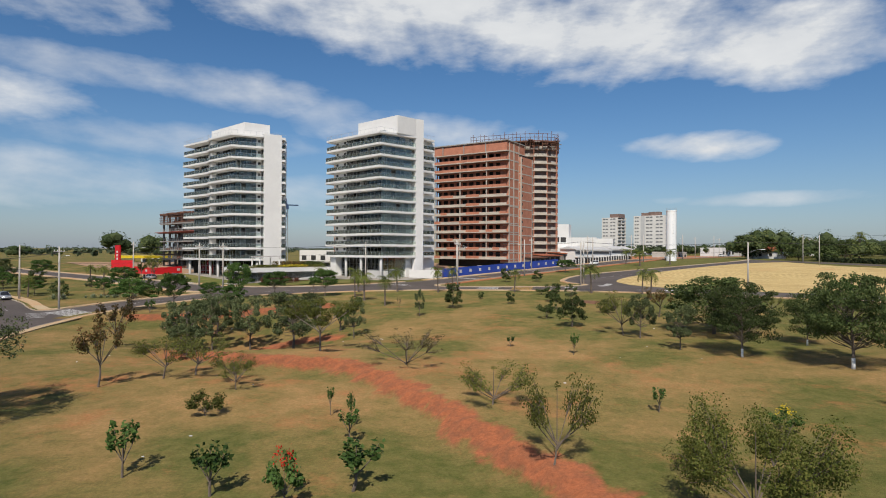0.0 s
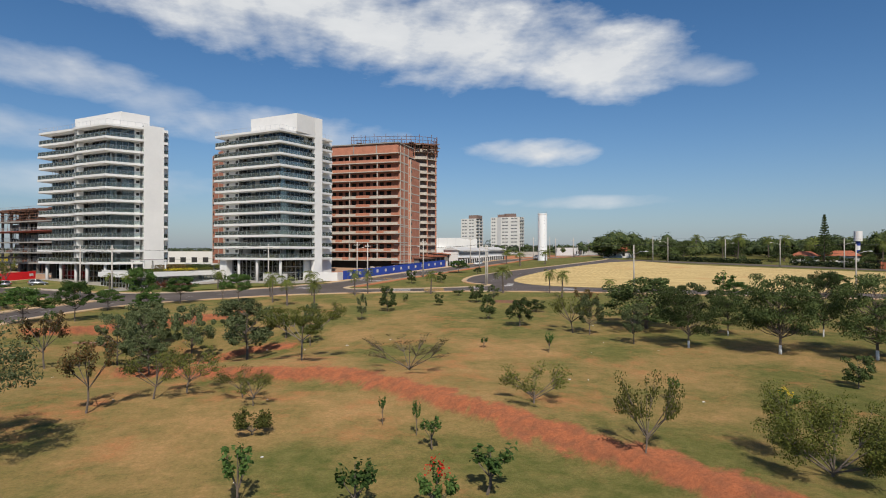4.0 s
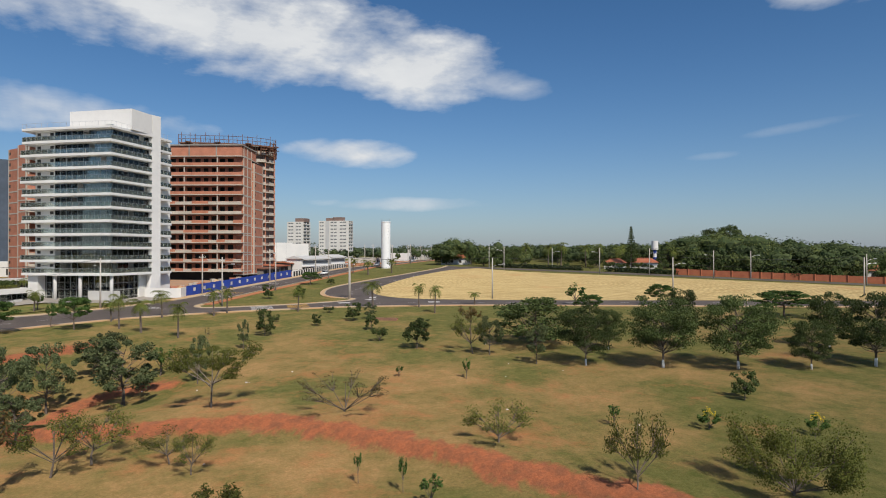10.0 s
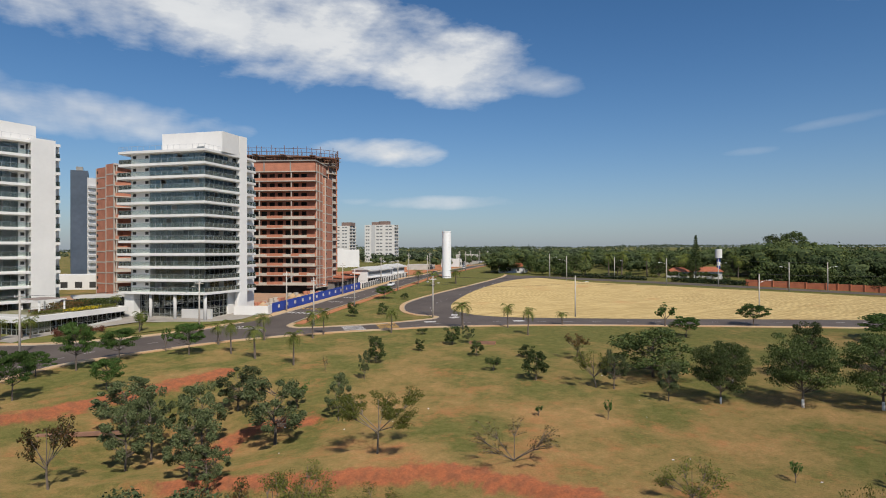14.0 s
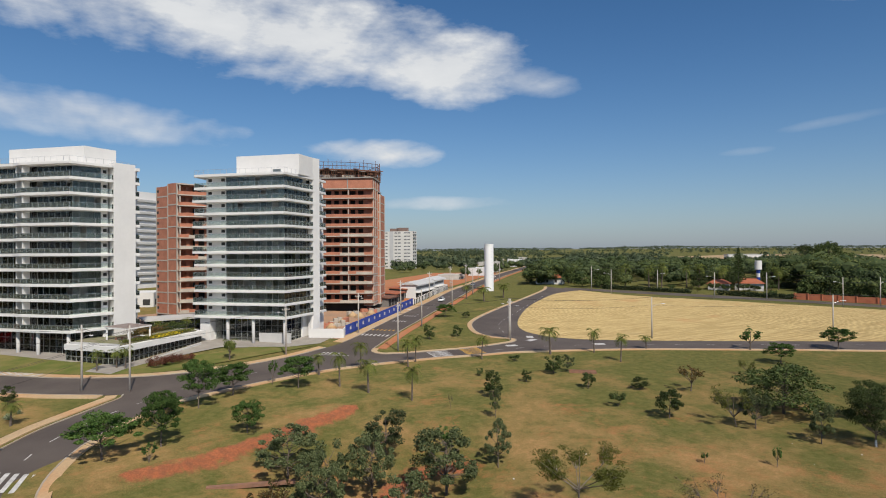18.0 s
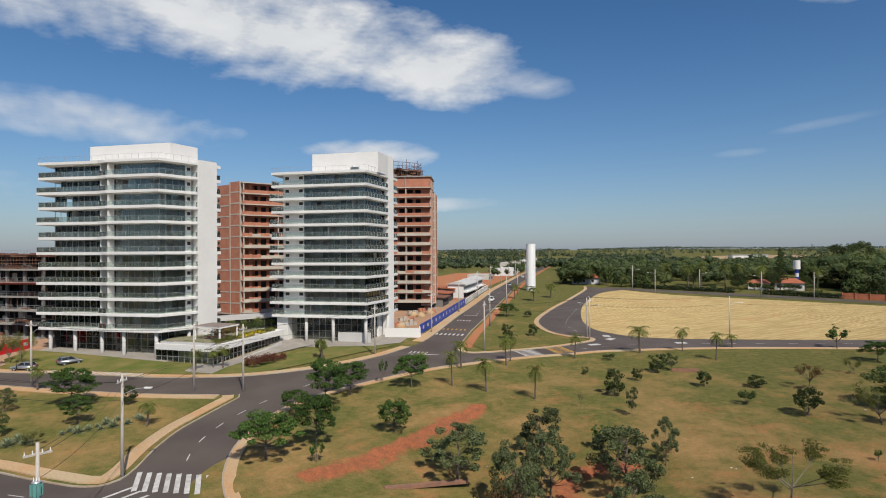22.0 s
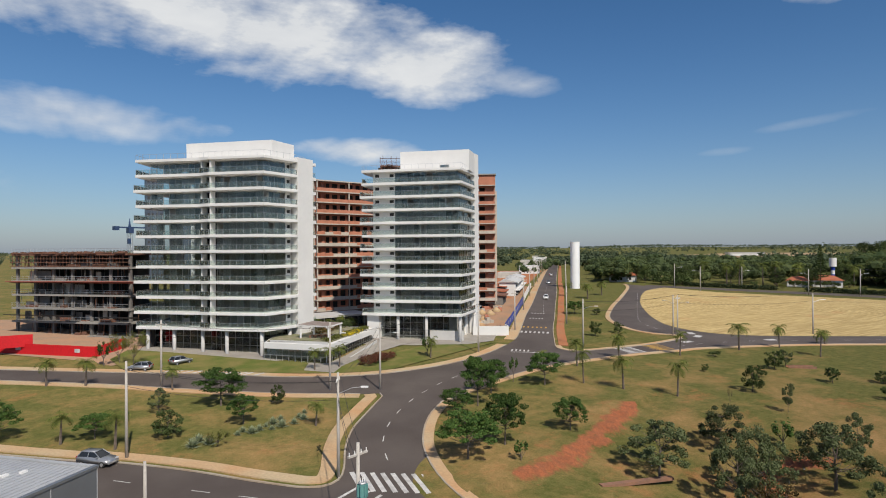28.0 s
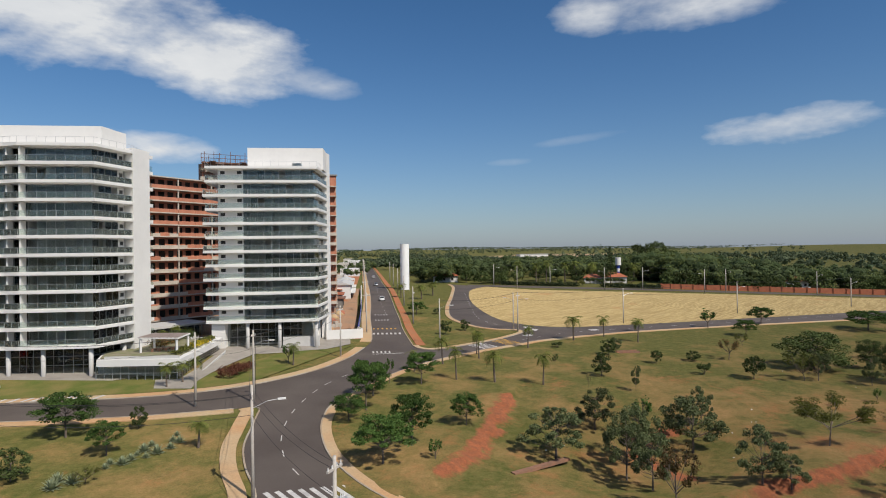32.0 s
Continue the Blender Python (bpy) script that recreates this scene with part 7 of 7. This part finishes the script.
    grove(900, 200, 1900, 300, 2000, 11, 19, lambda x, y: off_street(x, y) and noise.noise((x * 0.007, y * 0.007, 12)) > 0.22, 90, 5)
    grove(260, 92, 230, 238, 440, 4.5, 9, lambda x, y: 10 < (x - 5) * 0.747 - (y - 141) * 0.665 < 40 and (x - 87) ** 2 + (y - 231) ** 2 > 300, 220, 6)
    grove(60, 520, 760, 900, 1200, 16, 22, lambda x, y: True, 140, 5)
    for x, y, h, w in ((-165, 300, 15, 11), (-148, 302, 13, 9), (-200, 160, 12, 8), (-134, 318, 9, 6), (-215, 168, 9, 7)):
        lump(x, y, h, w, 700, 9)
    # shaded inner boughs behind the leaves of each crown
    ball = bmesh.new()
    bmesh.ops.create_icosphere(ball, subdivisions=1, radius=1.0)
    bv = np.array([tuple(v.co) for v in ball.verts])
    ball.verts.index_update()
    bf = np.array([[v.index for v in f.verts] for f in ball.faces])
    ball.free()
    h = np.array(hearts)
    grow_by = nr.uniform(0.8, 1.08, (len(h), len(bv), 1))
    verts = (bv[None] * grow_by * h[:, None, 3:4] * np.array([1, 1, 0.8]) + h[:, None, :3]).reshape(-1, 3)
    faces = (bf[None] + (np.arange(len(h)) * len(bv))[:, None, None]).reshape(-1, 3)
    me = bpy.data.meshes.new("boughs")
    me.from_pydata(verts.tolist(), [], faces.tolist())
    tagged(mesh_part("inner_boughs", me, M["wood"]), "shaded inner boughs of the woods", "woods", kind="stuff")
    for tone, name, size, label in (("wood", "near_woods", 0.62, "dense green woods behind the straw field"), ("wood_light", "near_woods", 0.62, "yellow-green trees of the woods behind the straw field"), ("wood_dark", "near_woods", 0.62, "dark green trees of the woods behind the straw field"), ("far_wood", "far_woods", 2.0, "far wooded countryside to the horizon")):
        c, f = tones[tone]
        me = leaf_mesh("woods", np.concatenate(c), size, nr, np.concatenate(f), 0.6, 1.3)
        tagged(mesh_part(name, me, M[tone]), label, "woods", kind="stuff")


woods()
M["ploughed"] = surface("ploughed_red_brown_field", (0.30, 0.20, 0.13), (0.36, 0.27, 0.15), 0.01, 0.95, fine=6, spec=0.1)
turn = lambda u, v: (880 + 0.89 * u - 0.45 * v, 640 + 0.45 * u + 0.89 * v)
sheet("ploughed_field", [turn(*p) for p in ((-300, -200), (100, -215), (480, -170), (500, 90), (200, 170), (-120, 150), (-310, 40))], M["ploughed"], 0.9, "wide brown ploughed field far beyond the woods", "field", 60)
barn = thing("far_barn", "long white farm shed on the far field", "farm building", pose(*turn(120, 40), ground_z(*turn(120, 40)), 0, 0, -30))
part("wall", box(-32, -9, 0, 32, 9, 6), M["white"], barn)
part("roof", box(-33, -10, 6, 33, 10, 7.2), M["greywall"], barn)


# ---- vehicles ----
M["silver"] = surface("silver_car_paint", (0.42, 0.43, 0.45), (0.39, 0.40, 0.42), 0.5, 0.28, 0.6, fine=4, spread=0.03)
M["whitecar"] = surface("white_car_paint", (0.75, 0.75, 0.74), (0.7, 0.7, 0.7), 0.5, 0.3, fine=4, spread=0.03)
M["carglass"] = surface("dark_car_glass", (0.02, 0.022, 0.025), (0.03, 0.032, 0.035), 1, 0.08)
M["redlens"] = surface("red_lens", (0.4, 0.01, 0.01), (0.35, 0.01, 0.01), 1, 0.2)
M["lens"] = surface("clear_lens", (0.7, 0.7, 0.68), (0.6, 0.6, 0.6), 1, 0.1)


def car(x, y, angle, paint, label, open_door=False):
    """A small hatchback; its nose points along +x of its own plan."""
    t = thing("car", label, "car", pose(x, y, ground_z(x, y) + 0.04, 0, 0, angle), "parked cars")
    side = [(-1.95, 0.35), (-2.0, 0.75), (-1.9, 0.98), (-0.2, 1.0), (0.85, 0.95), (1.7, 0.82), (1.98, 0.62), (2.0, 0.35)]
    bm = bmesh.new()
    left, right = [bm.verts.new((a, -0.84, b)) for a, b in side], [bm.verts.new((a, 0.84, b)) for a, b in side]
    bm.faces.new(left), bm.faces.new(right[::-1])
    for i in range(len(side)):
        j = (i + 1) % len(side)
        bm.faces.new((left[j], left[i], right[i], right[j]))
    bmesh.ops.recalc_face_normals(bm, faces=bm.faces)
    bmesh.ops.bevel(bm, geom=list(bm.edges), offset=0.07, segments=2, affect="EDGES")
    part("body", bm, paint, t, smooth=True)
    base, top = [(-1.85, 0.97), (0.95, 0.97)], [(-1.45, 1.47), (0.15, 1.49)]
    bm = bmesh.new()
    lo = [bm.verts.new((a, s_ * 0.76, b)) for s_ in (-1, 1) for a, b in base]
    hi = [bm.verts.new((a, s_ * 0.58, b)) for s_ in (-1, 1) for a, b in top]
    for f in ((lo[0], lo[1], hi[1], hi[0]), (lo[3], lo[2], hi[2], hi[3]), (lo[2], lo[0], hi[0], hi[2]), (lo[1], lo[3], hi[3], hi[1])):
        bm.faces.new(f)
    bmesh.ops.recalc_face_normals(bm, faces=bm.faces)
    part("cabin_glass", bm, M["carglass"], t, "dark tinted car windows")
    bm = box(-1.5, -0.6, 1.46, 0.2, 0.6, 1.53)
    bmesh.ops.bevel(bm, geom=list(bm.edges), offset=0.03, segments=2, affect="EDGES")
    part("roof", bm, paint, t, smooth=True)
    for s_ in (-1, 1):
        for a, b in (((-0.55, 0.98), (-0.5, 1.48)), ((0.95, 0.97), (0.17, 1.49)), ((-1.85, 0.97), (-1.45, 1.47))):
            part("pillar", tube((a[0], s_ * 0.77, a[1]), (b[0], s_ * 0.59, b[1]), 0.045, 0.04, sides=6), paint, t)
        part("mirror", box(0.62, s_ * 0.86 - 0.08, 0.95, 0.78, s_ * 0.86 + 0.08, 1.09), paint, t)
        part("headlight", box(1.82, s_ * 0.62 - 0.16, 0.62, 1.965, s_ * 0.62 + 0.16, 0.76), M["lens"], t)
        part("tail_light", box(-2.0, s_ * 0.68 - 0.1, 0.78, -1.9, s_ * 0.68 + 0.1, 1.0), M["redlens"], t)
        for a in (-1.25, 1.25):
            w = part("wheel", tube((a, s_ * 0.68, 0.3), (a, s_ * 0.87, 0.3), 0.31, 0.31, sides=20), M["black"], t)
            part("rim", tube((a, s_ * 0.8, 0.3), (a, s_ * 0.885, 0.3), 0.2, 0.19, sides=14), M["alu"], w)
    part("bumper", box(1.9, -0.75, 0.34, 2.05, 0.75, 0.54), paint, t)
    part("number_plate", box(2.04, -0.22, 0.42, 2.06, 0.22, 0.52), M["greywall"], t)
    if open_door:
        bm = box(0.0, 0.0, 0.0, 1.0, 0.05, 0.62, pose(0.72, 0.86, 0.36, 0, 0, 118))
        d = part("open_door", bm, M["black"], t, "open driver's door with dark lining")
        part("door_window", box(0.05, 0.01, 0.62, 0.95, 0.04, 1.05, pose(0.72, 0.86, 0.36, 0, 0, 118)), M["carglass"], d)
    return t


car(-79.6, 161.4, 150, M["silver"], "silver hatchback parked with its door open", True)
car(-72.8, 163.2, 28, M["silver"], "silver hatchback parked on the tower forecourt")
car(-86.6, 117.3, -42, M["silver"], "silver hatchback parked by the kerb")
car(51.6, 207.6, 228, M["whitecar"], "white hatchback on the long street")
for k in range(2):
    d = 150 + 70 * k
    car(-5.0 + 0.662 * d + 1.6 * 0.75, 146.6 + 0.75 * d - 1.6 * 0.662, 48 if k % 2 else 228, M["whitecar" if k % 3 else "silver"], "car parked along the long street")

# ---- warehouse below the flight path ----
shed = thing("warehouse", "grey metal-clad warehouse with a pale ribbed roof", "warehouse", pose(-86.8, 94.6, 0, 0, 0, -134.4))
M["roofmetal"] = surface("pale_metal_roof", (0.50, 0.50, 0.50), (0.44, 0.44, 0.45), 0.3, 0.5, 0.2, fine=6, spread=0.08)
part("wall", box(0, -22, -5, 26, 0, 5.3), M["cladding"], shed)
part("parapet_trim", box(-0.08, -0.28, 5.3, 26, 0.08, 5.5), M["cladding"], shed)
part("gutter_trim", box(-0.08, -22, 5.3, 0.22, -0.28, 5.5), M["roofmetal"], shed)
for k in range(44):
    part("roof_rib", box(0.3, -22 + k * 0.5, 5.3, 26, -22 + k * 0.5 + 0.4, 5.38), M["roofmetal"], shed)
for k in range(6):
    part("seam", box(k * 4.0, 0.0, -5, k * 4.0 + 0.06, 0.03, 5.3), M["roofmetal"], shed)
M["panel"] = surface("solar_panel", (0.012, 0.014, 0.022), (0.02, 0.022, 0.03), 1, 0.15)
for i in range(3):
    for j in range(3):
        part("solar_panel", box(6.5 + i * 1.8, -9 + j * 1.1 - i * 0.0, 5.5, 8.2 + i * 1.8, -8 + j * 1.1, 5.56), M["panel"], shed)
for k in range(6):
    part("roof_clip", box(2.0 + k * 0.9, -4.5 - k * 0.7, 5.38, 2.5 + k * 0.9, -4.2 - k * 0.7, 5.5), M["white"], shed)

# ---- small park things ----
def agave(x, y, size):
    t = thing("agave", "pale grey-green agave rosette", "agave plant", pose(x, y, ground_z(x, y)), "agaves on the island")
    for i in range(34):
        a, el = i * 2.4, 0.1 + 1.35 * ((i * 7) % 34) / 34
        d = Vector((math.cos(a) * math.cos(el), math.sin(a) * math.cos(el), math.sin(el)))
        s_ = Vector((-math.sin(a), math.cos(a), 0)) * 0.09 * size
        verts = [tuple(-s_ * 0.6), tuple(s_ * 0.6), tuple(d * 0.45 * size + s_), tuple(d * size + Vector((0, 0, -0.08 * size))), tuple(d * 0.45 * size - s_)]
        me = bpy.data.meshes.new("blade")
        me.from_pydata(verts, [], [(0, 1, 2, 4), (4, 2, 3)])
        mesh_part("blade", me, M["agave"], t)


M["agave"] = leaf_material("agave_blades", (0.17, 0.21, 0.11), (0.34, 0.37, 0.23), 0.15)
for x, y, size in ((-77.0, 117.7, 1.3), (-76.1, 119.1, 1.2), (-75.2, 117.8, 1.2), (-71.6, 119.3, 0.7), (-70.8, 120.2, 0.8), (-69.9, 119.2, 1.1), (-68.8, 119.8, 0.9), (-67.8, 120.7, 0.6), (-67.4, 119.3, 0.7), (-66.7, 121.4, 1.1), (-66.0, 119.7, 1.2), (-65.4, 122.5, 0.8), (-64.3, 120.1, 0.9), (-63.0, 122.2, 0.8), (-62.7, 121.2, 1.0), (-61.8, 123.8, 0.7)):
    agave(x, y, size)
beam = thing("timber_beam", "long weathered reddish beam lying on the grass", "beam", pose(-37.0, 87.4, ground_z(-37, 87.4) + 0.2, 0, 2.5, -10))
part("plank", box(-4.6, -0.35, -0.2, 4.6, 0.35, 0.12), M["timber"], beam)
chute = thing("drain_chute", "open red earth drain chute in the grass", "drain", pose(25.0, 104.5, ground_z(25, 104.5), 0, 0, -38))
for yy in (-0.75, 0.65):
    part("side", box(-2.4, yy, -0.3, 2.4, yy + 0.12, 0.35), M["timber"], chute)
part("bed", box(-2.4, -0.63, -0.3, 2.4, 0.65, 0.05), M["earth"], chute)
litter = random.Random(8)
for k in range(34):
    x, y = litter.uniform(-45, 30), litter.uniform(26, 92)
    b_ = litter.uniform(0.04, 0.11)
    ob = part("scrap", box(-b_, -b_ * 0.7, 0, b_, b_ * 0.7, b_ * 0.35), M["whitecar"])
    ob.matrix_world = pose(x, y, ground_z(x, y) + 0.02, 0, 0, litter.uniform(0, 180))
    tagged(ob, "small pale scrap of litter on the grass", "litter", "scraps in the grass")

# ---- tower crane and roadside signs far left ----
crane = thing("tower_crane", "small blue tower crane behind the site", "crane", pose(-75, 282, 0, 0, 0, 25))
for dx, dy in ((-0.6, -0.6), (0.6, -0.6), (0.6, 0.6), (-0.6, 0.6)):
    part("mast_leg", tube((dx, dy, 0), (dx, dy, 30), 0.09, 0.09, sides=5), M["alu"], crane)
bm = bmesh.new()
for k in range(15):
    add_tube(bm, (-0.6, -0.6, k * 2), (0.6, -0.6, k * 2 + 2), 0.06, 0.06, 4)
    add_tube(bm, (0.6, 0.6, k * 2), (-0.6, 0.6, k * 2 + 2), 0.06, 0.06, 4)
part("mast_lacing", bm, M["alu"], crane)
M["crane_blue"] = surface("crane_blue", (0.03, 0.06, 0.13), (0.04, 0.07, 0.15), 1, 0.5)
part("jib", box(-5, -0.35, 30.0, 5.5, 0.35, 30.5), M["crane_blue"], crane)
part("cab", box(-0.9, -1.2, 28.2, 0.9, 0.6, 30), M["crane_blue"], crane)
part("counterweight", box(-5.6, -0.8, 29.2, -4, 0.8, 30.6), M["crane_blue"], crane)
part("apex", tube((0, 0, 30.5), (0, 0, 33.4), 0.5, 0.1, sides=6), M["crane_blue"], crane)
part("hook_block", box(-0.9, -0.9, 24.5, 0.0, 0.0, 26.4), M["crane_blue"], crane)

station = thing("filling_station", "filling station with yellow canopy and red totem beyond the site", "filling station", pose(-128, 250, 0.4, 0, 0, -30))
M["yellow"] = surface("yellow_fascia", (0.75, 0.55, 0.02), (0.7, 0.5, 0.02), 1, 0.5)
part("canopy", box(-6, -7, 5.0, 14, 7, 6.0), M["yellow"], station, "yellow canopy fascia")
part("kiosk", box(-8, 6, 0, 12, 12, 4.6), M["white"], station)
for a in (-4, 3, 11):
    part("canopy_post", box(a - 0.3, -0.3, -1, a + 0.3, 0.3, 5.0), M["white"], station)
totem = thing("totem_sign", "tall red roadside totem sign with pale bars", "sign", pose(-126.5, 231, -1.0, 0, 0, -30))
part("board", box(-1.5, -0.3, 0, 1.5, 0.3, 11.5), M["redboard"], totem)
for k in range(6):
    part("pale_bar", box(-0.5, -0.34, 2 + k * 1.3, 0.5, -0.3, 2.8 + k * 1.3), M["paint"], totem)
